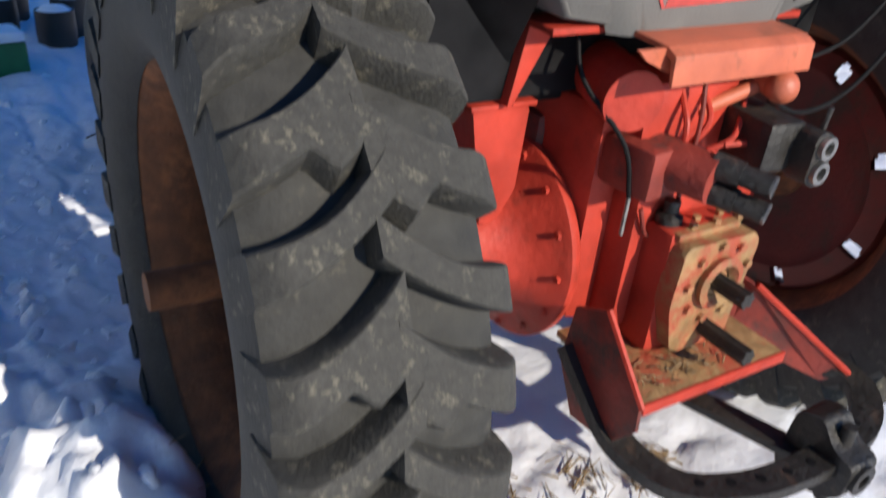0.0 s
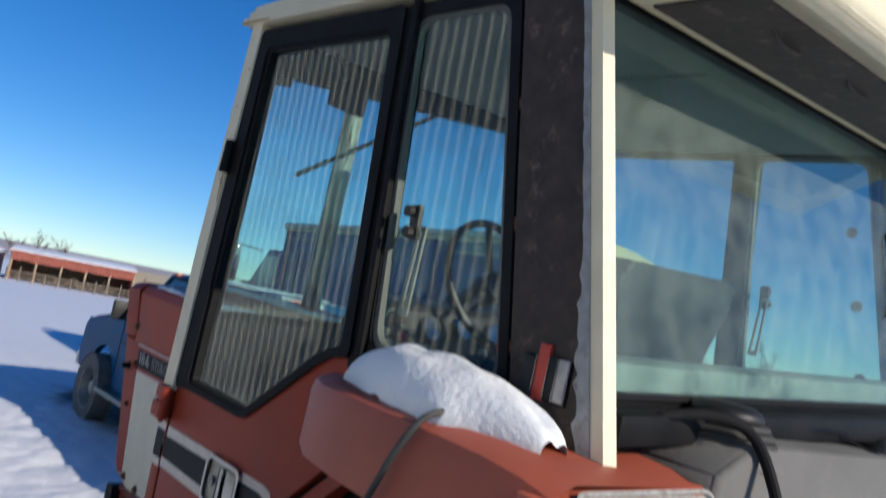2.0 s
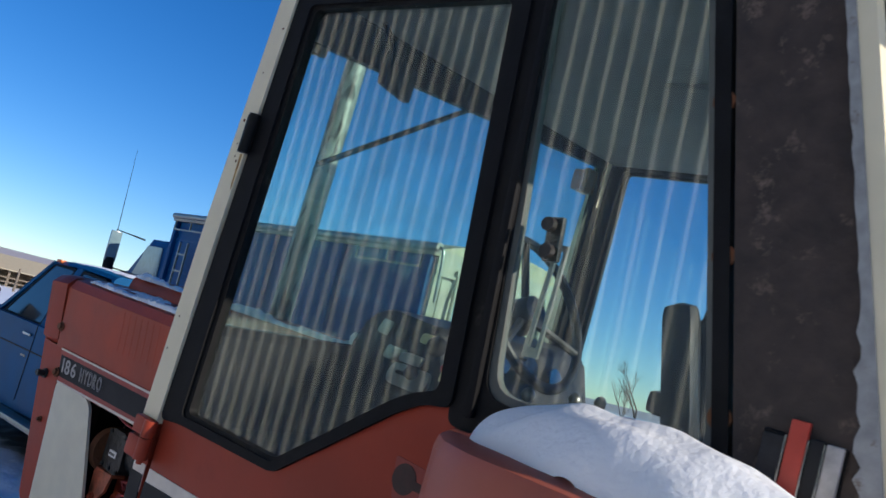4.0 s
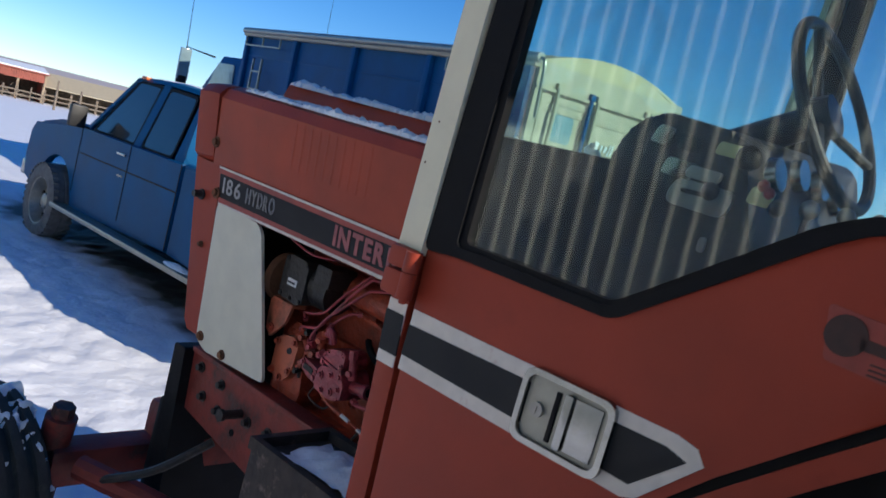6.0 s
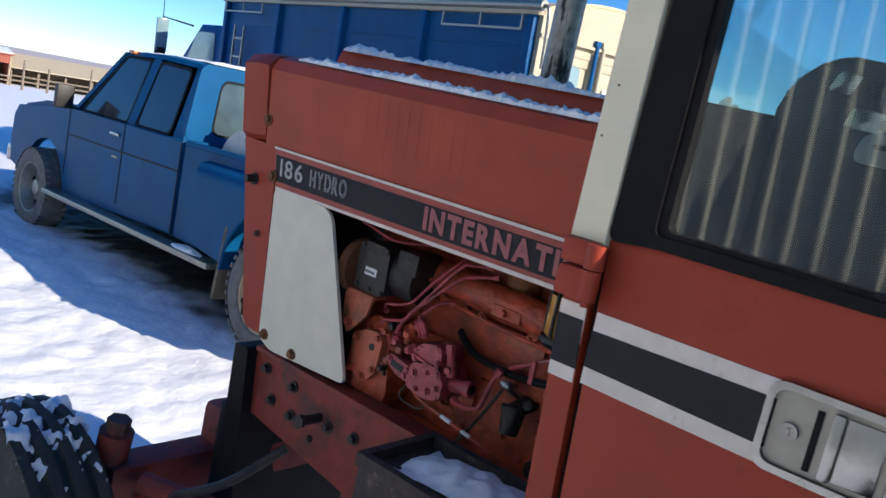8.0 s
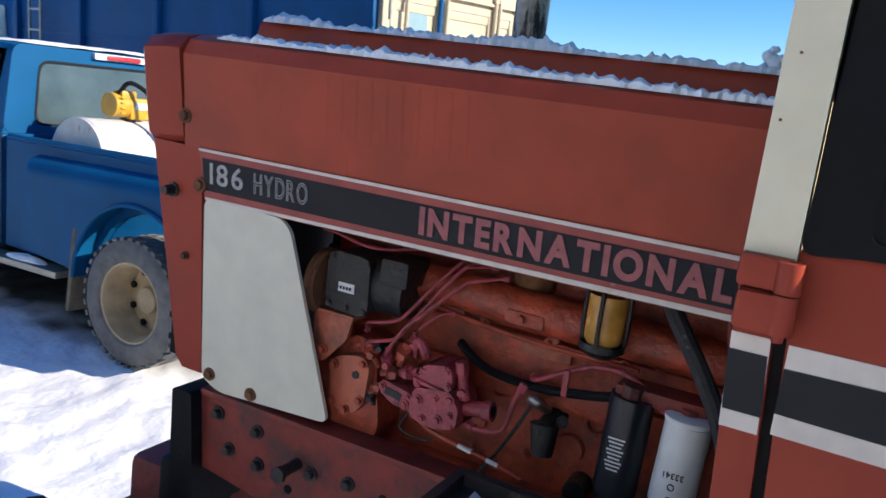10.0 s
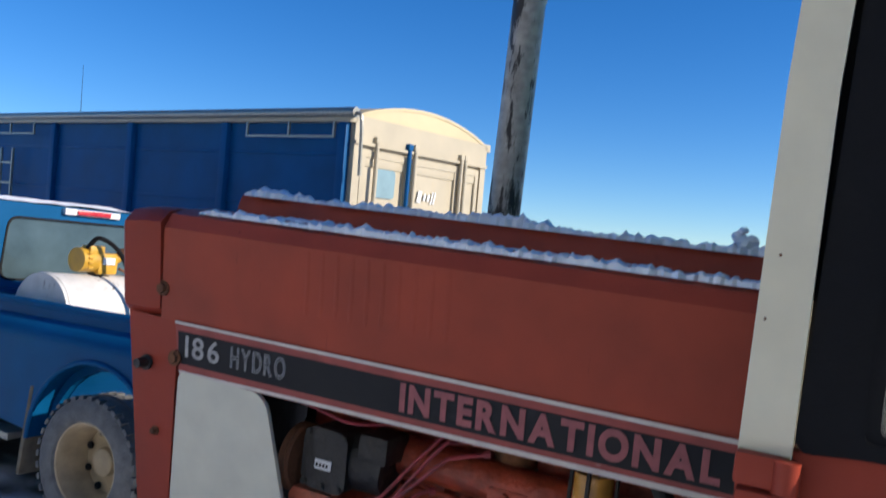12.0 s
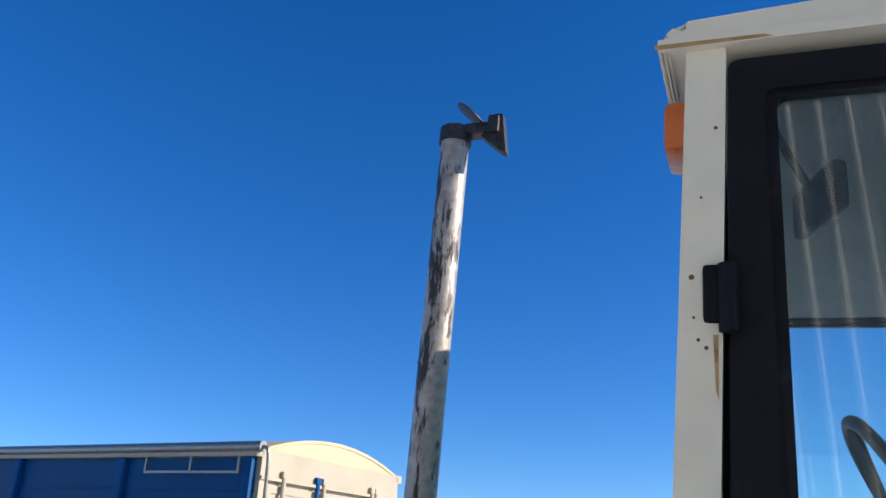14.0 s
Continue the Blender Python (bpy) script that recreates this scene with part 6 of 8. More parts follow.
# rear housing, axle, couplers, shaft drive and drawbar
rear = new("rear_housing")
rear.parent = tractor
tagged(rear, "orange-red rear housing with couplers, shaft drive and drawbar")
bm = B()
bm_box(bm, (0.0, 0.0, 1.0), (0.44, 0.60, 0.62), bevel=0.05)
part("housing", bm, RED_BRIGHT, rear, "", 40)
part("top_cover", bm_box(B(), (0.02, -0.22, 1.28), (0.36, 0.30, 0.22), (0, 0, 0), 0.04), RED_BRIGHT, rear, "", 40)
part("rear_cover", bm_box(B(), (0.03, -0.33, 0.92), (0.34, 0.12, 0.42), (0, 0, 0), 0.03), RED_BRIGHT, rear, "", 40)
for s in (-1, 1):
    bm = B()
    bm_lathe(bm, [(0.29, 0.0), (0.30, -0.012), (0.30, -0.035), (0.285, -0.045), (0.20, -0.075), (0.155, -0.14), (0.125, -0.22), (0.105, -0.36), (0.105, -0.46), (0.10, -0.46)] if s < 0 else
             [(0.29, 0.0), (0.30, 0.012), (0.30, 0.035), (0.285, 0.045), (0.20, 0.075), (0.155, 0.14), (0.125, 0.22), (0.105, 0.36), (0.105, 0.46), (0.10, 0.46)], (s * 0.22, -0.03, 0.85), "x", 56)
    carrier = part("axle_carrier", bm, RED_BRIGHT, rear, "", 40)
    for k in range(14):
        a = 2 * math.pi * k / 14
        bolt(carrier, (s * 0.262, -0.03 + 0.268 * math.cos(a), 0.85 + 0.268 * math.sin(a)), 0.011, "x", s, RED_BRIGHT, 0.016)
    bm = B()
    bm_prism(bm, rounded([(s * 0.50, 1.285), (s * 0.335, 1.28), (s * 0.345, 1.06), (s * 0.39, 0.98), (s * 0.44, 0.97)], 0.01), -0.16, 0.05, "y", 0.006)
    bm_box(bm, (s * 0.42, -0.055, 1.292), (0.19, 0.24, 0.014), bevel=0.004)
    bracket = part("fender_bracket", bm, RED_BRIGHT, rear)
    bolt(bracket, (s * 0.42, -0.10, 1.30), 0.013, "z", 1, RED_BRIGHT)
    bm = B()
    bm_ring(bm, [(s * 0.46, 1.30), (s * 0.40, 1.30), (s * 0.40, 1.37), (s * 0.46, 1.37)], [(s * 0.455, 1.305), (s * 0.405, 1.305), (s * 0.405, 1.365), (s * 0.455, 1.365)], -0.14, 0.05, "y")
    part("channel", bm, BLACK_SHEET, rear)
    bm = B()
    bm_prism(bm, [(s * 0.40, 1.50), (s * 0.20, 1.50), (s * 0.20, 1.485), (s * 0.33, 1.485), (s * 0.42, 1.30), (s * 0.435, 1.30)], -0.20, -0.12, "y", 0.003)
    bm_box(bm, (s * 0.30, -0.22, 1.497), (0.22, 0.14, 0.016), bevel=0.003)
    part("tank_bracket", bm, RED_BRIGHT, rear)
# shelf plate
bm = B()
bm_prism(bm, [(-0.22, 1.51), (-0.44, 1.50), (-0.47, 1.485), (-0.475, 1.42), (-0.465, 1.42), (-0.46, 1.475), (-0.43, 1.49), (-0.22, 1.498)], -0.22, 0.24, "x", 0.003)
part("shelf_plate", bm, ORANGE, rear, "sun-bleached orange-red shelf plate")
bm = B()
bm_prism(bm, [(-0.30, 1.495), (-0.16, 1.495), (-0.20, 1.44), (-0.27, 1.47)], -0.44, -0.43, "y")
part("plate_ear", bm, ORANGE, rear)
bm = B()
bm_rod(bm, (-0.12, -0.10, 1.36), (-0.20, -0.36, 1.345), 0.075, None, 32)
bm_rod(bm, (-0.20, -0.36, 1.345), (-0.202, -0.365, 1.345), 0.068, None, 32)
part("cylinder", bm, RED_BRIGHT, rear)
bm = B()
bm_rod(bm, (0.19, -0.35, 1.38), (0.19, -0.43, 1.375), 0.03, 0.034, 20)
bmesh.ops.create_icosphere(bm, subdivisions=3, radius=0.042, matrix=Matrix.Translation((0.19, -0.45, 1.375)))
bm_rod(bm, (0.19, -0.40, 1.37), (0.02, -0.36, 1.30), 0.018, None, 12)
part("breather_knob", bm, ORANGE, rear)
bm = B()
bm_box(bm, (0.23, -0.40, 1.44), (0.05, 0.04, 0.07), bevel=0.006)
bm_box(bm, (0.285, -0.41, 1.435), (0.03, 0.04, 0.05), bevel=0.004)
part("sensor_block", bm, ORANGE, rear)
for a, b, c in (((-0.05, -0.36, 1.36), (-0.07, -0.42, 1.28), (-0.06, -0.40, 1.15)), ((0.02, -0.36, 1.36), (0.0, -0.42, 1.30), (-0.04, -0.40, 1.22)), ((0.16, -0.38, 1.33), (0.08, -0.44, 1.26), (0.02, -0.42, 1.22)), ((0.28, -0.4, 1.3), (0.15, -0.46, 1.25), (0.05, -0.44, 1.24))):
    bm = B()
    bm_tube(bm, [a, b, c], 0.008, 8)
    part("hydraulic_line", bm, RED_BRIGHT, rear)
for pts, mat in (([(-0.28, -0.22, 1.48), (-0.29, -0.28, 1.38), (-0.22, -0.38, 1.25), (-0.19, -0.40, 1.12)], TRIM_BLACK), ([(-0.19, -0.40, 1.12), (-0.19, -0.40, 1.02)], STEEL), ([(-0.03, -0.40, 1.42), (-0.03, -0.42, 1.3), (-0.035, -0.42, 1.15), (-0.035, -0.41, 1.02)], RED_DEEP),
                 ([(-0.05, -0.4, 1.02), (-0.10, -0.40, 1.0), (-0.14, -0.40, 1.08)], RED_DEEP)):
    bm = B()
    bm_tube(bm, pts, 0.006, 8)
    part("cable" if mat is TRIM_BLACK else "rod", bm, mat, rear)
# left pair of couplers
coupler = new("coupler")
coupler.parent = rear
tagged(coupler, "greasy hydraulic coupler pair")
bm = B()
bm_box(bm, (-0.13, -0.36, 1.185), (0.13, 0.16, 0.13), (0, 0, 8), 0.02)
bm_rod(bm, (-0.10, -0.36, 1.20), (-0.05, -0.52, 1.195), 0.062, 0.058, 24)
part("coupler_body", bm, RED_DEEP, coupler)
for dz, dx in ((0.035, 0.0), (-0.032, 0.004)):
    bm = B()
    a = Vector((-0.05 + dx, -0.50, 1.195 + dz))
    d = Vector((0.06, -0.13, -0.012))
    bm_rod(bm, a, a + d * 0.5, 0.033, 0.030, 20)
    bm_rod(bm, a + d * 0.5, a + d, 0.026, 0.026, 20)
    part("coupler_sleeve", bm, BLACK_IRON, coupler)
    bm = B()
    e = a + d
    q = d.to_track_quat("Z", "Y").to_matrix().to_4x4()
    ring = B()
    bm_lathe(ring, [(0.018, -0.004), (0.026, -0.004), (0.026, 0.003), (0.018, 0.003)], (0, 0, 0), "z", 20, True)
    bmesh.ops.transform(ring, matrix=Matrix.Translation(e) @ q, verts=ring.verts)
    part("coupler_ring", ring, STEEL, coupler)
    bm.free()
coupler = new("coupler")
coupler.parent = rear
tagged(coupler, "greasy hydraulic coupler pair")
bm = B()
bm_box(bm, (0.17, -0.42, 1.25), (0.12, 0.22, 0.13), (0, 0, -6), 0.02)
bm_prism(bm, rounded([(0.185, 1.31), (0.26, 1.30), (0.26, 1.16), (0.185, 1.17)], 0.035), -0.59, -0.52, "y", 0.008)
bm_rod(bm, (0.235, -0.56, 1.30), (0.235, -0.565, 1.36), 0.008, None, 8)
part("coupler_body", bm, BLACK_IRON, coupler)
for z in (1.27, 1.205):
    bm = B()
    bm_lathe(bm, [(0.017, -0.604), (0.029, -0.604), (0.029, -0.585), (0.017, -0.585)], (0.222, 0, z), "y", 20, True)
    part("coupler_ring", bm, STEEL, coupler)
# shaft drive
drive = new("shaft_drive")
drive.parent = rear
tagged(drive, "greasy tan shaft-drive casting with two shafts")
bm = B()
bm_box(bm, (0.03, -0.415, 0.86), (0.25, 0.13, 0.36), bevel=0.025)
part("drive_body", bm, RED_BRIGHT, drive)
bm = B()
bm_box(bm, (0.03, -0.44, 1.028), (0.22, 0.10, 0.02), bevel=0.006)
bm_prism(bm, rounded([(-0.085, 1.02), (0.17, 1.02), (0.185, 0.98), (0.16, 0.80), (0.15, 0.70), (-0.05, 0.70), (-0.095, 0.85)], 0.03), -0.525, -0.47, "y", 0.008)
for k in range(9):
    a = 2 * math.pi * k / 9 + 0.3
    bm_rod(bm, (0.055 + 0.105 * math.cos(a), -0.522, 0.90 + 0.105 * math.sin(a)), (0.055 + 0.105 * math.cos(a), -0.538, 0.90 + 0.105 * math.sin(a)), 0.012, None, 6)
bm_lathe(bm, [(0.07, -0.525), (0.075, -0.545), (0.055, -0.55), (0.04, -0.53)], (0.055, 0, 0.90), "y", 32)
for k in range(6):
    bm_rod(bm, (-0.06 + 0.042 * k, -0.44 - 0.03 * (k % 2), 1.035), (-0.06 + 0.042 * k, -0.44 - 0.03 * (k % 2), 1.052), 0.012, None, 6)
part("drive_case", bm, TAN, drive)
for z, L in ((0.90, 0.10), (0.76, 0.15)):
    bm = B()
    star = [(0.055 + r * math.cos(a), z + r * math.sin(a)) for r, a in ((0.0245 if k % 4 < 2 else 0.0195, 2 * math.pi * k / 24) for k in range(24))]
    bm_prism(bm, star, -0.50, -0.53 - L, "y")
    part("splined_shaft", bm, BLACK_IRON, drive)
bm = B()
bm_lathe(bm, [(0.034, 0.0), (0.034, 0.02), (0.02, 0.03), (0.02, 0.06), (0.001, 0.06)], (-0.055, -0.42, 1.04), "z", 20)
part("plug", bm, BLACK_IRON, drive)
# shelf and drawbar
draw = new("drawbar")
draw.parent = rear
tagged(draw, "black iron drawbar hoop with red-edged support plate")
bm = B()
bm_box(bm, (0.03, -0.46, 0.665), (0.52, 0.34, 0.022), bevel=0.004)
part("support_plate", bm, TAN, draw)
bm = B()
bm_box(bm, (0.03, -0.633, 0.660), (0.525, 0.010, 0.034), bevel=0.003)
part("plate_edge", bm, RED_BRIGHT, draw)
bm = B()
bm_prism(bm, [(-0.36, 0.80), (-0.47, 0.85), (-0.635, 0.672), (-0.64, 0.60), (-0.56, 0.50), (-0.42, 0.48), (-0.34, 0.62)], -0.248, -0.235, "x", 0.003)
part("side_plate", bm, RED_DEEP, draw)
bm = B()
bm_tube(bm, [(-0.242, -0.468, 0.853), (-0.242, -0.64, 0.67)], 0.009, 6, 1)
part("plate_lip", bm, RED_BRIGHT, draw)
bm = B()
bm_loft(bm, [[(0.30 + d, -0.42, 0.80), (0.32 + d, -0.47, 0.785), (0.61 + d, -0.665, 0.515), (0.57 + d, -0.62, 0.47), (0.30 + d, -0.42, 0.60)] for d in (0, 0.014)])
part("side_plate", bm, RED_DEEP, draw)
bm = B()
bm_tube(bm, [(0.325, -0.472, 0.788), (0.615, -0.667, 0.518)], 0.010, 6, 1)
part("plate_lip", bm, RED_BRIGHT, draw)
bm = B()
hoop = []
centre_line = smooth_line([(-0.235, -0.36, 0.68), (-0.232, -0.45, 0.60), (-0.222, -0.56, 0.51), (-0.205, -0.68, 0.49), (-0.15, -0.77, 0.485), (-0.02, -0.83, 0.485), (0.12, -0.852, 0.485), (0.30, -0.852, 0.485), (0.48, -0.82, 0.485), (0.60, -0.74, 0.49), (0.63, -0.66, 0.50), (0.56, -0.55, 0.53), (0.44, -0.44, 0.60)], 6)
for i, p in enumerate(centre_line):
    d = (centre_line[min(i + 1, len(centre_line) - 1)] - centre_line[max(i - 1, 0)]).normalized()
    side_v = Vector((d.y, -d.x, 0)).normalized()
    up = side_v.cross(d)
    hoop.append([p + side_v * 0.042 + up * 0.018, p - side_v * 0.042 + up * 0.018, p - side_v * 0.042 - up * 0.018, p + side_v * 0.042 - up * 0.018])
bm_loft(bm, hoop)
part("hoop", bm, BLACK_IRON, draw)
for t in range(-4, 5):
    a = t * 0.14
    bm = B()
    bm_rod(bm, (0.20 + 0.62 * math.sin(a), -0.34 - 0.515 * math.cos(a), 0.502), (0.20 + 0.62 * math.sin(a), -0.34 - 0.515 * math.cos(a), 0.5045), 0.013, None, 12)
    part("hoop_hole", bm, BLACK_SHEET, draw)
bm = B()
bm_prism(bm, [(-0.02, -0.10), (0.06, -0.10), (0.33, -0.86), (0.25, -0.88)], 0.442, 0.466, "z", 0.004)
part("swing_bar", bm, BLACK_IRON, draw)
bm = B()
bm_prism(bm, rounded([(-0.75, 0.58), (-0.73, 0.38), (-0.82, 0.36), (-0.93, 0.41), (-0.94, 0.52), (-0.87, 0.54), (-0.82, 0.60)], 0.02), 0.25, 0.36, "x", 0.008)
bm_rod(bm, (0.305, -0.865, 0.34), (0.305, -0.865, 0.59), 0.02, None, 16)
bm_lathe(bm, [(0.022, -0.95), (0.045, -0.95), (0.045, -0.92), (0.022, -0.92)], (0.305, 0, 0.47), "y", 20, True)
part("clevis", bm, BLACK_IRON, draw)
bm = B()
rng = random.Random(9)
for k in range(60):
    x, y = rng.uniform(-0.2, 0.1), rng.uniform(-0.60, -0.50)
    bm_rod(bm, (x, y, 0.68), (x + rng.uniform(-0.04, 0.04), y + rng.uniform(-0.03, 0.03), 0.682 + rng.uniform(0, 0.02)), 0.0022, 0.001, 4)
tagged(part("straw_wisps", bm, STRAW, draw), kind="stuff")

# ---- the ground: one sheet of snow to the horizon ----
def smoothstep(a, b, x):
    t = np.clip((x - a) / (b - a), 0, 1)
    return t * t * (3 - 2 * t)


def ground_base(x, y):
    """The lie of the land: a gentle rise past the tractor that falls away again further off."""
    near = -0.18 + 0.05 * (np.clip(y, -6.0, 13.0) - 0.66)
    far = -0.65
    d = np.hypot(x - 1.0, y - 4.0)
    z = near + (far - near) * smoothstep(16, 95, d)
    return z + 34.0 * smoothstep(700, 2400, np.hypot(x, y)) * (0.75 + 0.35 * np.sin(np.arctan2(x, y) * 3.1 + 0.8))


def lump(x, y, scale, seed):
    return noise.noise(Vector((x * scale, y * scale, seed)))


def ground_z(x, y):
    z = float(ground_base(x, y))
    d = math.hypot(x, y - 2)
    if d < 40:
        fade = 1 - d / 40
        rough = 0.035 * lump(x, y, 0.8, 1) + 0.022 * lump(x, y, 2.6, 2) + 0.014 * lump(x, y, 7.0, 3)
        bank = math.exp(-((x + 2.25) / 0.75) ** 2 - ((y - 1.0) / 1.7) ** 2)
        z += fade * rough
        z += bank * (0.30 + 0.16 * lump(x, y, 1.9, 4) + 0.14 * abs(lump(x, y, 4.0, 5)) + 0.07 * lump(x, y, 9.0, 6))
        heap = math.exp(-((x + 1.42) / 0.30) ** 2 - ((y - 0.55) / 0.62) ** 2)
        z += 0.42 * heap * (1 + 0.30 * lump(x, y, 3.2, 12) + 0.16 * lump(x, y, 9, 14))
        tread = math.exp(-((x + 1.6) / 1.5) ** 2 - ((y - 4.2) / 3.4) ** 2)
        if bank > 0.03 or heap > 0.03 or tread > 0.05:
            p = Vector((x + 0.05 * lump(x, y, 6, 7), y + 0.05 * lump(x, y, 6, 8), 0.3))
            for scale, tall in ((4.5, 0.11), (10.0, 0.055), (21.0, 0.024)):
                z += min(1.5, bank * 2.2 + 0.8 * heap + 0.36 * tread) * tall * max(0.0, 0.75 - noise.voronoi(p * scale)[0][0])
        z += 0.06 * math.exp(-((x - 2.6) / 1.3) ** 4 - ((y - 6.6) / 2.6) ** 4)
        foot = abs(lump(x, y, 3.3, 9))
        z -= 0.05 * fade * max(0, 0.5 - foot * 2.4) * (1 if x > -1.2 else 0.4)
    return z


def axis_lines(fine0, fine1, step, far):
    lines = list(np.arange(fine0, fine1 + 1e-6, step))
    a, b, s = fine0, fine1, step
    while a > -far:
        s *= 1.16
        a, b = a - s, b + s
        lines = [a] + lines + [b]
    return lines


def finer(lines, a, b, parts):
    """The same lines with those between a and b set closer."""
    out = []
    for u, v in zip(lines, lines[1:]):
        out += [u + (v - u) * i / parts for i in range(parts)] if a < u < b else [u]
    return out + [lines[-1]]


gx, gy = finer(axis_lines(-4.2, 5.2, 0.055, 3200), -2.4, -0.7, 3), finer(axis_lines(-1.6, 10.5, 0.06, 3200), 0.0, 4.2, 3)
verts = [(x, y, ground_z(x, y)) for y in gy for x in gx]
nx = len(gx)
faces = [(j * nx + i, j * nx + i + 1, (j + 1) * nx + i + 1, (j + 1) * nx + i) for j in range(len(gy) - 1) for i in range(nx - 1)]
mesh = bpy.data.meshes.new("ground")
mesh.from_pydata(verts, [], faces)
mesh.shade_smooth()
dirt = mesh.attributes.new("dirt", "FLOAT", "POINT")
values = []
for x, y, z in verts:
    v = 0.0
    if abs(x) < 14 and abs(y) < 25:
        n = 0.5 * lump(x, y, 1.3, 21) + 0.35 * lump(x, y, 4.5, 22)
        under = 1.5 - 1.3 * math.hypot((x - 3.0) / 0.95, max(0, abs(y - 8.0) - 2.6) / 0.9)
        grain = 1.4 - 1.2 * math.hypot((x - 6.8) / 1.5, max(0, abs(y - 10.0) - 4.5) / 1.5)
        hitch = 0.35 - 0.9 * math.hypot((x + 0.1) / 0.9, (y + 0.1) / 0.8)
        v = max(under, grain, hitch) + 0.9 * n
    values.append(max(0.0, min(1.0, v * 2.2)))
dirt.data.foreach_set("value", values)
gm = material("trampled_snow", (0.83, 0.85, 0.90), 0.6, vary=0.03, scale=3, bump=0.9, bump_scale=16)
n, k = gm.node_tree.nodes, gm.node_tree.links
shader = n["Principled BSDF"]
plain = shader.inputs["Base Color"].links[0].from_socket
read, mixer, soil, far_mix, geo, dist, far_ramp = (n.new("ShaderNode" + s) for s in ("Attribute", "Mix", "TexNoise", "Mix", "NewGeometry", "VectorMath", "MapRange"))
read.attribute_name = "dirt"
mixer.data_type = far_mix.data_type = "RGBA"
soil_ramp = n.new("ShaderNodeValToRGB")
soil.inputs["Scale"].default_value, soil.inputs["Detail"].default_value = 6, 9
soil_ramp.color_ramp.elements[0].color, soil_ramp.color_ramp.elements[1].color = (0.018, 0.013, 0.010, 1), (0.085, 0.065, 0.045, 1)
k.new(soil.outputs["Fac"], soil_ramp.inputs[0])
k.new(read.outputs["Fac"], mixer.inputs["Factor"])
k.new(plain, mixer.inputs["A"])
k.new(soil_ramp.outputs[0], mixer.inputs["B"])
dist.operation = "LENGTH"
k.new(geo.outputs["Position"], dist.inputs[0])
far_ramp.inputs["From Min"].default_value, far_ramp.inputs["From Max"].default_value = 250, 900
far_ramp.inputs["To Max"].default_value = 0.85
k.new(dist.outputs["Value"], far_ramp.inputs["Value"])
k.new(far_ramp.outputs["Result"], far_mix.inputs["Factor"])
k.new(mixer.outputs["Result"], far_mix.inputs["A"])
far_mix.inputs["B"].default_value = (0.47, 0.38, 0.33, 1)
k.new(far_mix.outputs["Result"], shader.inputs["Base Color"])
shader.inputs["Subsurface Weight"].default_value = 0.0
mesh.materials.append(gm)
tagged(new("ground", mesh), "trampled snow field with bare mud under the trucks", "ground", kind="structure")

# loose clods of snow by the wheel, and straw litter by the drawbar
bm = B()
rng = random.Random(31)
for i in range(420):
    x, y = rng.gauss(-1.65, 0.45), rng.gauss(2.2, 1.2)
    if x > -1.34 and y < 1.7:
        continue
    r = 0.008 + 0.040 * rng.random() ** 3
    m = Matrix.Translation((x, y, ground_z(x, y) - r * 0.25)) @ pose(0, 0, 0, rng.uniform(0, 90), rng.uniform(0, 90), rng.uniform(0, 360)) @ Matrix.Diagonal((1.3, 1, 0.75, 1))
    bmesh.ops.create_icosphere(bm, subdivisions=2, radius=r, matrix=m)
for v in bm.verts:
    v.co += Vector((lump(v.co.x, v.co.y + v.co.z, 25, 1), lump(v.co.x + v.co.z, v.co.y, 25, 2), lump(v.co.x, v.co.z, 25, 3))) * 0.026
thing("snow_clods", bm, SNOW, "loose clods of snow beside the tractor wheel", "snow", kind="stuff", smooth=70)
bm = B()
rng = random.Random(33)
spots = [(rng.gauss(-0.25, 0.35), rng.gauss(0.6, 0.45)) for i in range(14)]
for i in range(420):
    cx, cy = rng.choice(spots)
    x, y = cx + rng.gauss(0, 0.05), cy + rng.gauss(0, 0.05)
    a, l, z = rng.uniform(0, math.pi), rng.uniform(0.015, 0.06), ground_z(x, y) + 0.006
    bm_rod(bm, (x - l * math.cos(a), y - l * math.sin(a), z), (x + l * math.cos(a), y + l * math.sin(a), z + rng.uniform(0, 0.014)), rng.uniform(0.0015, 0.006), 0.001, 4)
thing("straw_litter", bm, STRAW, "brown straw and stalks strewn on the snow", "straw", kind="stuff", smooth=0)


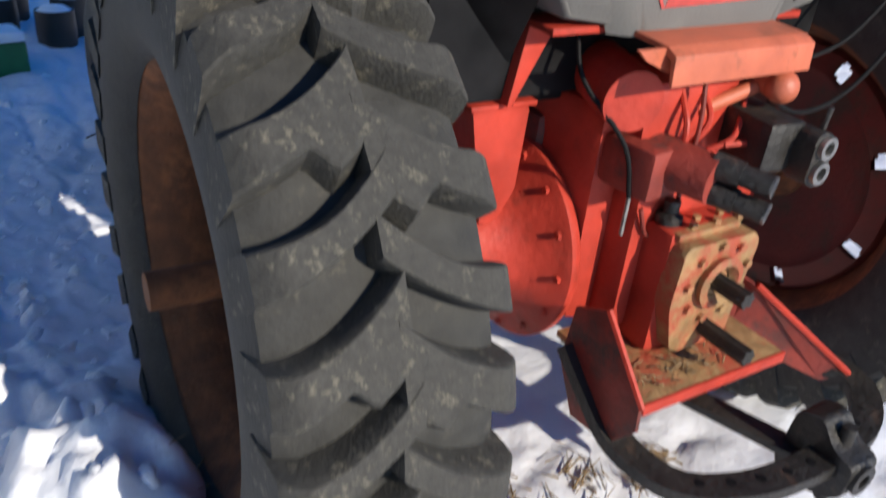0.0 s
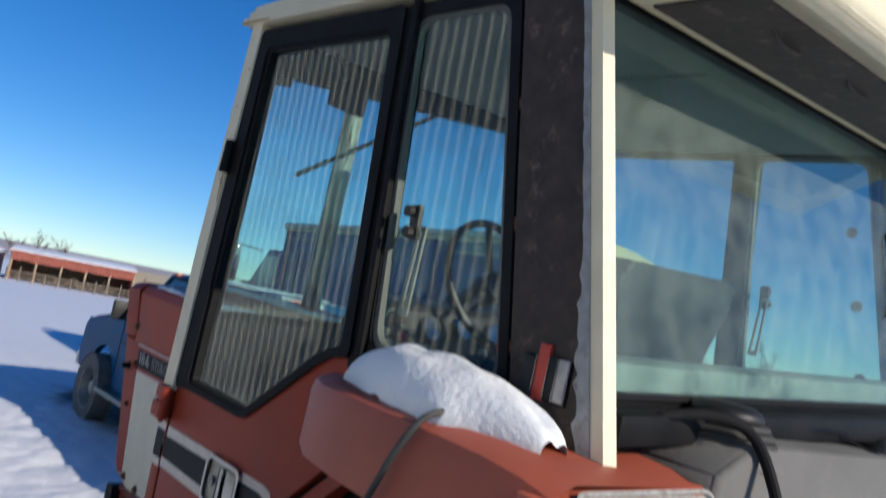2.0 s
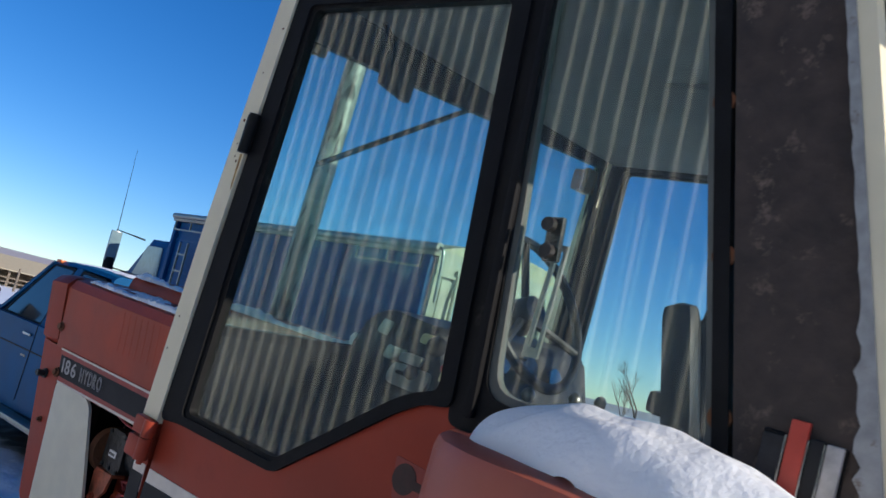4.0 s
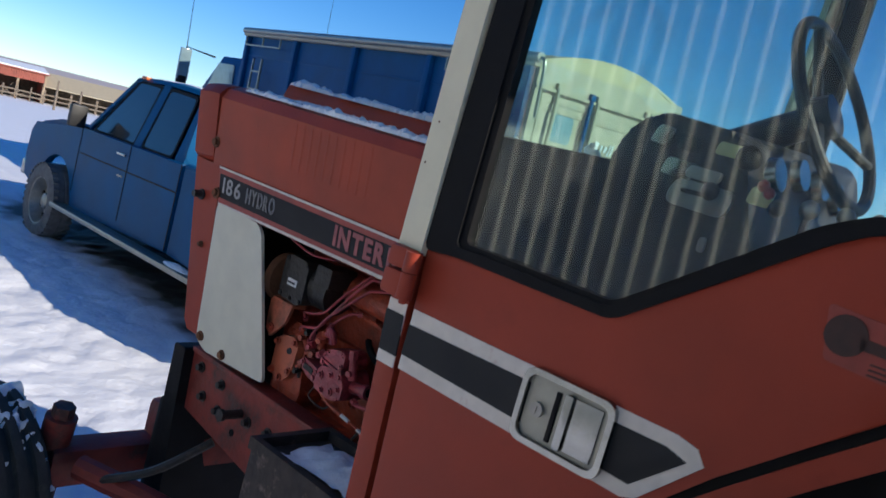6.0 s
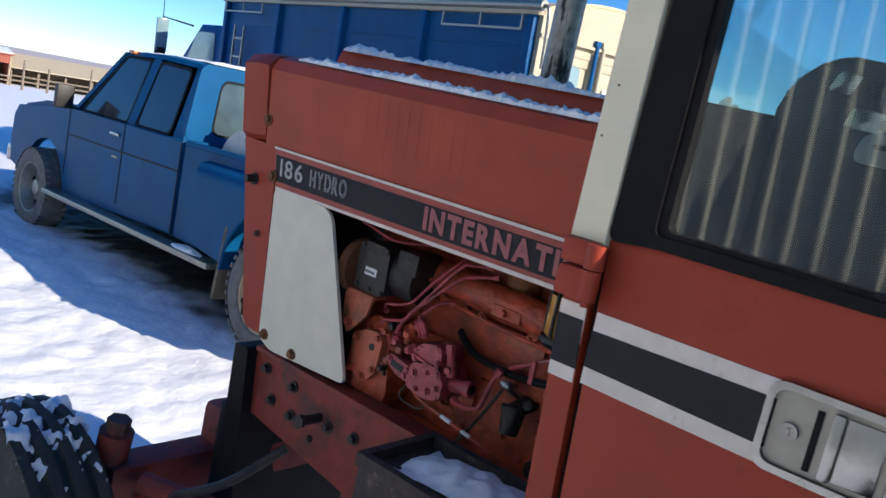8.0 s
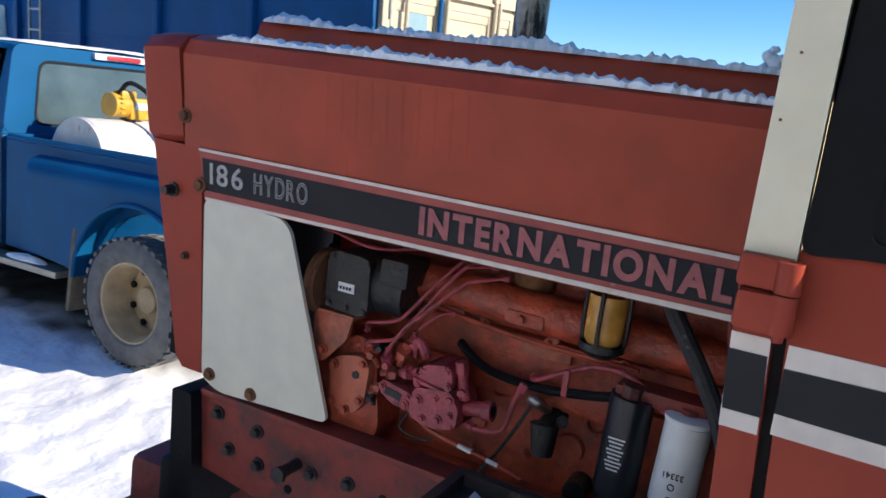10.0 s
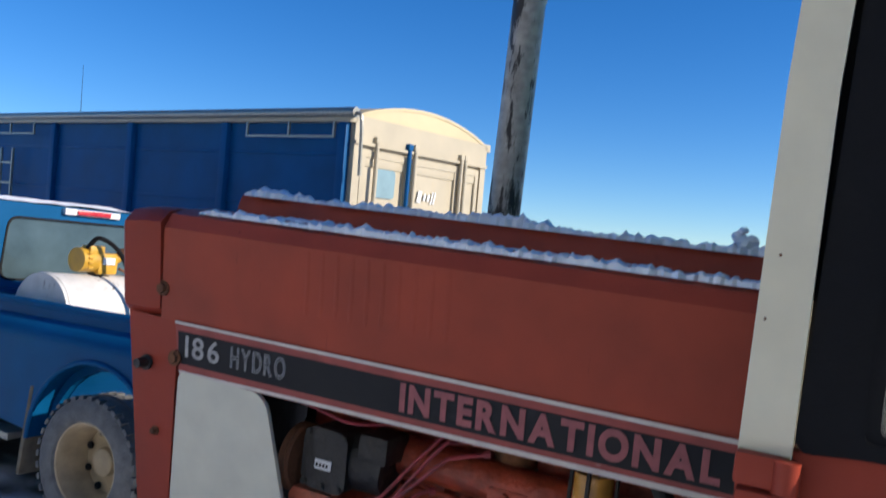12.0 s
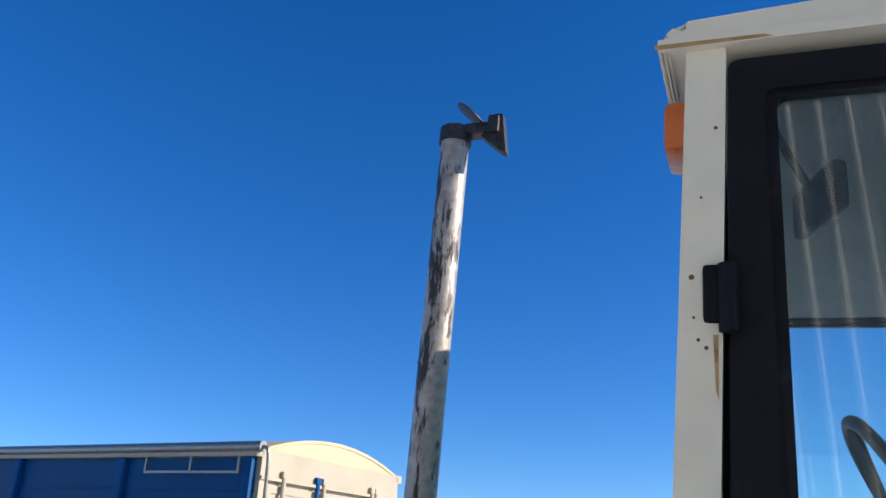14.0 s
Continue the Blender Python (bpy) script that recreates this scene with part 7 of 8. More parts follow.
# ---- pickup ----
def road_wheel(parent, at, r, w, tyre_mat, rim_mat, side=-1, name="wheel", deep=0.5):
    wheel = new(name)
    wheel.parent = parent
    c = Vector(at)
    bm = B()
    bm_lathe(bm, [(r * 0.60, -w * 0.42), (r * 0.66, -w * 0.5), (r * 0.86, -w * 0.52), (r * 0.96, -w * 0.44), (r * 0.985, -w * 0.30), (r, -w * 0.28), (r, -w * 0.04), (r * 0.98, -w * 0.02), (r * 0.98, w * 0.02), (r, w * 0.04), (r, w * 0.28), (r * 0.985, w * 0.30), (r * 0.96, w * 0.44), (r * 0.86, w * 0.52), (r * 0.66, w * 0.5), (r * 0.60, w * 0.42)], c, "x", 48)
    part("tyre", bm, tyre_mat, wheel)
    bm = B()
    for k in range(36):
        a = 2 * math.pi * k / 36
        for sx in (-1, 1):
            p = c + Vector((sx * w * 0.36, r * 0.985 * math.cos(a), r * 0.985 * math.sin(a)))
            bm_box(bm, p, (w * 0.24, r * 0.09, r * 0.05), (math.degrees(a) - 90, 0, 0))
    tagged(part("tread", bm, tyre_mat, wheel), kind="stuff")
    bm = B()
    o = side
    bm_lathe(bm, [(r * 0.64, o * w * 0.46), (r * 0.60, o * w * 0.44), (r * 0.56, o * w * 0.30), (r * 0.50, o * w * (0.30 - deep)), (r * 0.36, o * w * (0.34 - deep)), (r * 0.22, o * w * (0.44 - deep)), (r * 0.20, o * w * (0.56 - deep)), (r * 0.16, o * w * (0.60 - deep)), (0.001, o * w * (0.60 - deep))], c, "x", 40)
    rim = part("rim", bm, rim_mat, wheel)
    for k in range(8):
        a = 2 * math.pi * (k + 0.5) / 8
        p = c + Vector((o * w * (0.36 - deep), r * 0.43 * math.cos(a), r * 0.43 * math.sin(a)))
        part("rim_hole", bm_rod(B(), p, p + Vector((o * 0.012, 0, 0)), r * 0.055, None, 10), BLACK_SHEET, wheel)
    return wheel


def pickup_at():
    return pose(1.92, 5.62, 0.125, 1.2, 0.6, -2.9) @ Matrix.Diagonal((1.026, 1.026, 0.992, 1))


pickup = holder("pickup_truck", pickup_at(), "dented blue extended-cab pickup with a fuel tank in its bed", "pickup truck")
WB = 3.85


def arch(yc, r, zc, n=12):
    return [(yc + r * math.cos(a), zc + r * math.sin(a)) for a in (math.pi * k / n for k in range(n + 1))]


R_T = 0.40
WID = 1.98
RY = -0.13
# bed sides with wheel arches
bm = B()
rear_arch = arch(RY, 0.50, 0.44)
profile = [(1.30, 1.24), (1.30, 0.50), (RY + 0.50, 0.46)] + rear_arch + [(RY - 0.50, 0.46), (-1.15, 0.52), (-1.17, 1.24)]
bm_prism(bm, profile, -0.08, -0.03, "x", 0.006)
bm_prism(bm, profile, WID - 0.16 + 0.03, WID - 0.16 + 0.08, "x", 0.006)
bm_box(bm, (WID / 2 - 0.08, -1.15, 0.88), (WID - 0.16, 0.05, 0.70), bevel=0.01)
bm_box(bm, (WID / 2 - 0.08, 1.27, 0.90), (WID - 0.12, 0.05, 0.68), bevel=0.01)
bm_box(bm, (WID / 2 - 0.08, 0.05, 0.66), (WID - 0.2, 2.45, 0.05))
part("bed", bm, BLUE, pickup, "blue pickup bed with a wide rear flare", 15)
for sx, dx in ((-1, 0.0), (1, WID - 0.16)):
    bm = B()
    flank = [(0.93, 1.10), (0.95, 0.56), (RY + 0.53, 0.50)] + arch(RY, 0.53, 0.46, 16) + [(RY - 0.53, 0.50), (-1.10, 0.56), (-1.13, 1.10)]
    skins = []
    for out, low, top in ((0.075, 0.0, 0.08), (0.15, 0.0, 0.055), (0.195, 0.0, 0.0), (0.200, 0.0, -0.05)):
        shrink = 0.03 if out > 0.19 else 0.0
        skins.append([(dx + sx * out, y - math.copysign(shrink, y - RY) * (1 if abs(y - RY) > 0.6 else 0), z + (top if z > 1.0 else 0)) for y, z in flank])
    bm_loft(bm, skins)
    part("rear_fender", bm, BLUE, pickup, "wide blue rear fender over the double wheels", 40)
    bm = B()
    lip = [(dx + sx * 0.205, y, z) for y, z in arch(RY, 0.535, 0.46, 20)]
    bm_tube(bm, lip, 0.016, 8, 1)
    part("fender_lip", bm, BLUE, pickup)
    part("side_marker", bm_box(B(), (dx + sx * 0.083, 1.0, 0.98), (0.014, 0.05, 0.03), (0, 0, 0), 0.004), AMBER, pickup)
    bm = B()
    bm_tube(bm, [(dx + sx * 0.05, 1.30, 1.25), (dx + sx * 0.05, -1.16, 1.25)], 0.03, 10, 1)
    part("bed_rail", bm, BLUE, pickup)
# cab and hood
bm = B()
front_arch = arch(WB, 0.48, 0.44)
profile = [(1.33, 0.50), (WB - 0.48, 0.46)] + front_arch[::-1] + [(WB + 0.48, 0.46), (4.70, 0.55), (4.75, 0.75), (4.72, 1.05), (4.62, 1.16), (3.42, 1.27), (1.33, 1.27)]
bm_prism(bm, profile, -0.09, -0.02, "x", 0.012)
bm_prism(bm, profile, WID - 0.16 + 0.02, WID - 0.16 + 0.09, "x", 0.012)
bm_prism(bm, [(3.40, 0.9), (4.70, 0.9), (4.72, 1.05), (4.60, 1.19), (4.1, 1.27), (3.40, 1.31)], -0.03, WID - 0.13, "x", 0.03)
bm_box(bm, (WID / 2 - 0.08, 2.4, 0.7), (WID - 0.2, 2.1, 0.4))
bm_box(bm, (WID / 2 - 0.08, 1.36, 1.0), (WID - 0.16, 0.06, 0.55))
part("body", bm, BLUE, pickup, "faded blue body with dents", 15)
# greenhouse: pillars, roof and windows
bm = B()
roofline = [(1.44, 1.86), (1.58, 1.905), (2.2, 1.93), (2.75, 1.915), (2.88, 1.88)]
rows = []
for y, z in roofline:
    rows.append([(0.10, y, z - 0.05), (0.13, y, z - 0.012), (0.22, y, z), (WID - 0.38, y, z), (WID - 0.29, y, z - 0.012), (WID - 0.26, y, z - 0.05)])
bm_loft(bm, rows)
part("roof", bm, BLUE, pickup)
for s in (0, 1):
    f = (lambda x: x) if s == 0 else (lambda x: WID - 0.16 - x)
    def pillar(pts, w=0.07):
        bm_ = B()
        (y0, z0), (y1, z1) = pts
        bm_loft(bm_, [[(f(-0.05 + 0.16 * (z - 1.27) / 0.6), y - w / 2, z), (f(-0.05 + 0.16 * (z - 1.27) / 0.6), y + w / 2, z), (f(0.0 + 0.16 * (z - 1.27) / 0.6), y + w / 2, z), (f(0.0 + 0.16 * (z - 1.27) / 0.6), y - w / 2, z)] for y, z in ((y0, z0), (y1, z1))])
        return bm_
    for pts, w in ((((3.38, 1.26), (2.84, 1.89)), 0.07), (((2.28, 1.26), (2.26, 1.90)), 0.13), (((1.48, 1.26), (1.52, 1.88)), 0.16)):
        part("pillar", pillar(pts, w), BLUE, pickup)
    def window(outline, name, mat):
        bm_ = B()
        xx = lambda z: -0.042 + 0.16 * (z - 1.27) / 0.6
        bm_loft(bm_, [[(f(xx(z) + d), y, z) for y, z in outline] for d in (0.0, 0.012)])
        w_ = part(name, bm_, mat, pickup)
        bm_ = B()
        c = Vector((sum(p[0] for p in outline) / len(outline), sum(p[1] for p in outline) / len(outline)))
        grow = [tuple(c + (Vector(p) - c) * 1.09) for p in outline]
        rows_ = [[(f(xx(z) + d), y, z) for y, z in o] for o, d in ((grow, 0.004), (grow, -0.006), (outline, -0.006), (outline, 0.004))]
        vs_ = [[bm_.verts.new(p) for p in r] for r in rows_]
        for u, v in zip(vs_, vs_[1:]):
            for i in range(len(u)):
                bm_.faces.new((u[i], u[(i + 1) % len(u)], v[(i + 1) % len(u)], v[i]))
        part("window_trim", bm_, TRIM_BLACK, w_)
    window(rounded([(3.22, 1.29), (2.37, 1.29), (2.37, 1.84), (2.80, 1.845)], 0.03), "door_window", DARK_GLASS)
    window(rounded([(2.19, 1.29), (1.64, 1.29), (1.68, 1.82), (2.19, 1.84)], 0.06), "rear_side_window", DARK_GLASS)
def back_wall(x, z):
    """The cab's rear wall leans in and ahead towards the roof."""
    k = (z - 1.27) / 0.6
    return (x + (WID / 2 - 0.08 - x) * 0.10 * k, 1.395 + 0.045 * k, z)


edge = rounded([(-0.05, 1.27), (WID - 0.11, 1.27), (WID - 0.11, 1.90), (-0.05, 1.90)], 0.09)
hole = rounded([(0.17, 1.33), (WID - 0.33, 1.33), (WID - 0.33, 1.80), (0.17, 1.80)], 0.09)
bm = B()
rows = [[Vector(back_wall(x, z)) + Vector((0, d, 0)) for x, z in o] for o, d in ((edge, 0.05), (edge, 0.0), (hole, 0.0), (hole, 0.05))]
vs = [[bm.verts.new(p) for p in r] for r in rows]
for u, v in zip(vs, vs[1:] + vs[:1]):
    for i in range(len(u)):
        bm.faces.new((u[i], u[(i + 1) % len(u)], v[(i + 1) % len(u)], v[i]))
part("cab_back", bm, BLUE, pickup, "sunlit blue rear wall of the cab")
bm = B()
bm_loft(bm, [[Vector(back_wall(x, z)) + Vector((0, d, 0)) for x, z in hole] for d in (0.012, 0.02)])
# opaque glass; its bluish grey paints in the reflected sky
back_glass = part("back_window", bm, material("sky_greyed_back_glass", (0.055, 0.085, 0.095), 0.12, vary=0.25, scale=4, bump=0), pickup, "rear window with a bluish-grey sky reflection in its colour")
bm = B()
rim = rounded([(0.185, 1.345), (WID - 0.345, 1.345), (WID - 0.345, 1.785), (0.185, 1.785)], 0.085)
rows = [[Vector(back_wall(x, z)) + Vector((0, d, 0)) for x, z in o] for o, d in ((hole, 0.002), (hole, -0.006), (rim, -0.006), (rim, 0.010))]
vs = [[bm.verts.new(p) for p in r] for r in rows]
for u, v in zip(vs, vs[1:]):
    for i in range(len(u)):
        bm.faces.new((u[i], u[(i + 1) % len(u)], v[(i + 1) % len(u)], v[i]))
part("window_trim", bm, TRIM_BLACK, back_glass)
part("brake_lamp_base", bm_box(B(), (WID / 2 - 0.08, 1.425, 1.868), (0.50, 0.05, 0.050), (0, 0, 0), 0.010), FILTER_WHITE, pickup)
bm = B()
bm_loft(bm, [[(0.10, 2.86, 1.86), (WID - 0.26, 2.86, 1.86), (WID - 0.26, 2.84, 1.87), (0.10, 2.84, 1.87)], [(0.0, 3.40, 1.29), (WID - 0.16, 3.40, 1.29), (WID - 0.16, 3.38, 1.29), (0.0, 3.38, 1.29)]])
part("windscreen", bm, DARK_GLASS, pickup)
bm = B()
bm_box(bm, (WID / 2 - 0.08, 1.412, 1.868), (0.30, 0.05, 0.036), bevel=0.008)
part("brake_lamp", bm, material("red_lens", (0.5, 0.02, 0.03), 0.3, vary=0.1), pickup)
bm = B()
for k in range(3):
    bm_box(bm, (WID / 2 - 0.08 + (k - 1) * 0.35, 2.82, 1.925), (0.10, 0.06, 0.03), bevel=0.008)
bm_box(bm, (0.12, 2.72, 1.90), (0.06, 0.1, 0.03), bevel=0.008)
part("cab_lights", bm, AMBER, pickup)
# door seams, handles, mirror, trim
for s in (0, 1):
    xs = -0.0925 if s == 0 else WID - 0.0675
    bm = B()
    for y0, z0, y1, z1 in ((2.28, 0.56, 2.28, 1.27), (3.38, 0.62, 3.38, 1.26), (1.335, 0.52, 1.335, 1.26)):
        bm_box(bm, (xs, (y0 + y1) / 2, (z0 + z1) / 2), (0.004, 0.010, abs(z1 - z0)))
    bm_box(bm, (xs, 2.35, 1.02), (0.006, 2.0, 0.012))
    part("seam", bm, BLACK_SHEET, pickup)
    bm = B()
    bm_box(bm, (xs - (0.012 if s == 0 else -0.012), 2.42, 1.16), (0.02, 0.17, 0.025), bevel=0.006)
    part("door_handle", bm, CHROME, pickup)
    bm = B()
    bm_box(bm, (xs, 2.40, 0.96), (0.006, 0.10, 0.02), bevel=0.002)
    part("badge_bar", bm, NICKEL, pickup)
    bm = B()
    sgn = -1 if s == 0 else 1
    bm_box(bm, (xs + sgn * 0.14, 3.22, 1.38), (0.16, 0.07, 0.22), bevel=0.02)
    bm_tube(bm, [(xs, 3.24, 1.28), (xs + sgn * 0.08, 3.23, 1.30), (xs + sgn * 0.13, 3.22, 1.36)], 0.012, 8)
    part("wing_mirror", bm, PLASTIC_BLACK, pickup)
    bm = B()
    bm_box(bm, (xs + sgn * 0.06, 2.02, 0.44), (0.15, 2.95, 0.05), bevel=0.015)
    part("running_board", bm, NICKEL, pickup)
bm = B()
bm_rod(bm, (WID / 2 - 0.47 - 0.42, 0.82, 1.17), (WID / 2 - 0.47 + 0.48, 0.82, 1.17), 0.27, None, 40)
bm_lathe(bm, [(0.272, -0.42), (0.276, -0.415), (0.276, -0.40), (0.272, -0.395)], (WID / 2 - 0.45, 0.82, 1.17), "x", 40)
bm_lathe(bm, [(0.272, 0.42), (0.276, 0.415), (0.276, 0.40), (0.272, 0.395)], (WID / 2 - 0.45, 0.82, 1.17), "x", 40)
fuel = part("fuel_tank", bm, TANK_WHITE, pickup, "white fuel tank with rust spots")
px_, py_, pz_ = 0.42, 0.78, 1.44
bm = B()
bm_rod(bm, (px_ - 0.11, py_, pz_ + 0.10), (px_ + 0.02, py_, pz_ + 0.10), 0.085, None, 24)
bm_box(bm, (px_ + 0.09, py_, pz_ + 0.08), (0.16, 0.15, 0.15), (0, 0, 0), 0.02)
bm_box(bm, (px_ + 0.0, py_ - 0.02, pz_ + 0.17), (0.12, 0.10, 0.07), (0, 0, 0), 0.015)
bm_rod(bm, (px_ + 0.16, py_ - 0.01, pz_ + 0.10), (px_ + 0.22, py_ - 0.01, pz_ + 0.13), 0.045, 0.035, 16)
for k in range(4):
    bm_rod(bm, (px_ - 0.08, py_ - 0.088, pz_ + 0.05 + 0.035 * k), (px_ - 0.05, py_ - 0.090, pz_ + 0.05 + 0.035 * k), 0.008, None, 6)
transfer = part("pump", bm, YELLOW, fuel, "yellow transfer pump")
part("pump_plate", bm_box(B(), (px_ + 0.09, py_ - 0.078, pz_ + 0.10), (0.10, 0.006, 0.05), (0, 0, 0), 0.002), FILTER_WHITE, transfer)
part("pump_foot", bm_rod(B(), (px_ + 0.05, py_, pz_ - 0.05), (px_ + 0.05, py_, pz_ + 0.02), 0.05, None, 16), BLACK_IRON, transfer)
for pts in ([(px_ - 0.06, py_ - 0.03, pz_ + 0.18), (px_ - 0.02, py_ - 0.10, pz_ + 0.26), (px_ + 0.08, py_ - 0.20, pz_ + 0.16), (px_ + 0.15, py_ - 0.28, pz_ - 0.10), (px_ + 0.20, py_ - 0.32, pz_ - 0.30)], [(px_ + 0.27, py_ - 0.05, pz_ + 0.14), (px_ + 0.36, py_ - 0.16, pz_ + 0.06), (px_ + 0.38, py_ - 0.24, pz_ - 0.10), (px_ + 0.37, py_ - 0.28, pz_ - 0.30)]):
    bm = B()
    bm_tube(bm, pts, 0.016, 8)
    part("pump_hose", bm, TRIM_BLACK, fuel)
bm = B()
bm_box(bm, (px_ + 0.27, py_ - 0.03, pz_ + 0.13), (0.16, 0.06, 0.07), (0, 34, 12), 0.02)
bm_tube(bm, [(px_ + 0.20, py_ - 0.05, pz_ + 0.05), (px_ + 0.28, py_ - 0.06, pz_ + 0.02), (px_ + 0.36, py_ - 0.05, pz_ + 0.04)], 0.010, 8)
bm_rod(bm, (px_ + 0.32, py_ - 0.03, pz_ + 0.09), (px_ + 0.40, py_ - 0.04, pz_ - 0.02), 0.016, None, 10)
part("nozzle", bm, RUST, fuel, "rusty brown fuel nozzle")
for y, mats in ((RY, WHEEL_TAN), (WB, NICKEL)):
    road_wheel(pickup, (-0.09 - (0.02 if y < 1 else 0), y, R_T), R_T, 0.24, TYRE_GREY, mats, -1, deep=0.62 if y < 1 else 0.35)
    road_wheel(pickup, (WID - 0.07 + (0.02 if y < 1 else 0), y, R_T), R_T, 0.24, RUBBER, mats, 1, deep=0.62 if y < 1 else 0.35)
bm = B()
bm_box(bm, (-0.125, RY + 0.56, 0.50), (0.16, 0.035, 0.56), (6, 0, 0), 0.012)
part("mud_flap", bm, material("dried_mud_rubber", (0.16, 0.13, 0.09), 0.9, vary=0.3, scale=12, bump=0.3), pickup, "mud-caked wheel flap")
bm = B()
bmesh.ops.create_icosphere(bm, subdivisions=4, radius=0.5)
for v in bm.verts:
    v.co = Vector((-0.155 + 0.10 * v.co.x, 0.95 + 0.42 * v.co.y, 0.462 + 0.07 * v.co.z + 0.012 * noise.noise(v.co * 6)))
part("snow_patch", bm, SNOW_CLEAN, pickup, "snow on the running board", 60)
bm = B()
bm_box(bm, (WID / 2 - 0.08, 4.80, 0.62), (WID, 0.12, 0.18), bevel=0.03)
part("front_bumper", bm, CHROME, pickup)
part("rear_bumper", bm_box(B(), (WID / 2 - 0.08, -1.28, 0.62), (WID - 0.1, 0.12, 0.16), (0, 0, 0), 0.03), CHROME, pickup)
bm = B()
bm_box(bm, (WID / 2 - 0.08, 1.8, 0.48), (0.9, 6.0, 0.14))
bm_box(bm, (WID / 2 - 0.08, RY, 0.42), (WID - 0.2, 0.12, 0.12))
bm_box(bm, (WID / 2 - 0.08, WB, 0.42), (WID - 0.2, 0.12, 0.12))
part("underframe", bm, BLACK_SHEET, pickup)
bm = B()
bmesh.ops.create_grid(bm, x_segments=30, y_segments=30, size=0.5)
for v in bm.verts:
    x, y = v.co.x, v.co.y
    e = max(0, min(1, 6 * (0.5 - max(abs(x), abs(y)) + 0.1 * lump(x, y, 4, 3))))
    v.co = Vector((WID / 2 - 0.08 + x * 1.36, 2.18 + y * 1.2, 1.915 + 0.03 * e + 0.008 * lump(x, y, 9, 1)))
part("snow_sheet", bm, SNOW_CLEAN, pickup)


# ---- grain truck ----
gtruck = holder("grain_truck", pose(4.86, 5.90, -0.02, 1.8, -1.2, -10.1), "blue grain truck with a white tailgate and rolled tarp", "truck")
GW, GL, Z0, Z1 = 2.24, 6.8, 1.15, 3.08
for centre, size, name in (((0.02, GL / 2, (Z0 + Z1) / 2), (0.04, GL, Z1 - Z0), "box_side"), ((GW - 0.02, GL / 2, (Z0 + Z1) / 2), (0.04, GL, Z1 - Z0), "box_side"),
                           ((GW / 2, GL - 0.02, (Z0 + Z1) / 2), (GW - 0.08, 0.04, Z1 - Z0), "box_front"), ((GW / 2, GL / 2, Z0 - 0.034), (GW, GL, 0.06), "box_floor")):
    part(name, bm_box(B(), centre, size), BLUE_BOX, gtruck, "deep blue steel side of the grain box" if name == "box_side" else "")
for k in range(5):
    bm = B()
    y = 0.06 + (GL - 0.12) * k / 4
    bm_box(bm, (-0.03, y, (Z0 + Z1) / 2), (0.07, 0.10, Z1 - Z0), bevel=0.01)
    part("box_rib", bm, BLUE_BOX, gtruck)
for z in (Z0 + 0.55, Z0 + 1.1, Z0 + 1.62):
    bm = B()
    bm_box(bm, (-0.004, GL / 2, z), (0.012, GL, 0.03), bevel=0.003)
    part("box_swage", bm, BLUE_BOX, gtruck)
bm = B()
bm_box(bm, (-0.02, GL / 2, Z1 + 0.03), (0.12, GL + 0.1, 0.09), bevel=0.015)
bm_box(bm, (GW + 0.02, GL / 2, Z1 + 0.03), (0.12, GL + 0.1, 0.09), bevel=0.015)
part("top_rail", bm, BOX_WHITE, gtruck)
bm = B()
bm_rod(bm, (-0.06, -0.1, Z1 + 0.07), (-0.06, GL + 0.05, Z1 + 0.07), 0.05, None, 14)
bm_tube(bm, [(-0.06, -0.1, Z1 + 0.07), (-0.05, -0.16, Z1 + 0.0), (0.0, -0.14, Z1 - 0.5)], 0.018, 8)
part("tarp_roll", bm, NICKEL, gtruck)
bm = B()
arc = [(GW * u, Z1 + 0.06 + 0.20 * (1 - (2 * u - 1) ** 2)) for u in (i / 16 for i in range(17))]
bm_loft(bm, [[(x, y, z) for x, z in arc] + [(x, y, z - 0.03) for x, z in arc[::-1]] for y in (-0.04, GL * 0.33, GL * 0.66, GL + 0.03)])
bm_prism(bm, arc + [(GW, Z1 + 0.04), (0, Z1 + 0.04)], -0.03, -0.02, "y")
part("tarp", bm, material("cream_tarp", (0.55, 0.45, 0.27), 0.7, vary=0.08, scale=2, bump=0.2, bump_scale=6), gtruck, "cream canvas tarp bowed over the box")
# rack near the top of the side
for y0, y1 in ((0.15, 1.35), (GL - 1.3, GL - 0.1)):
    bm = B()
    bm_box(bm, (-0.075, (y0 + y1) / 2, Z1 - 0.155), (0.022, y1 - y0, 0.022))
    for y in (y0, (y0 + y1) / 2, y1):
        bm_box(bm, (-0.075, y, Z1 - 0.09), (0.022, 0.022, 0.15))
    part("side_rack", bm, NICKEL, gtruck)
# ladder
ladder = new("ladder")
ladder.parent = gtruck
bm = B()
for y in (GL - 0.85, GL - 0.55):
    bm_box(bm, (-0.10, y, 2.15), (0.03, 0.03, 1.15))
part("ladder_side", bm, NICKEL, ladder)
for k in range(4):
    bm = B()
    bm_box(bm, (-0.10, GL - 0.70, 1.72 + 0.27 * k), (0.025, 0.30, 0.025))
    part("rung", bm, NICKEL, ladder)
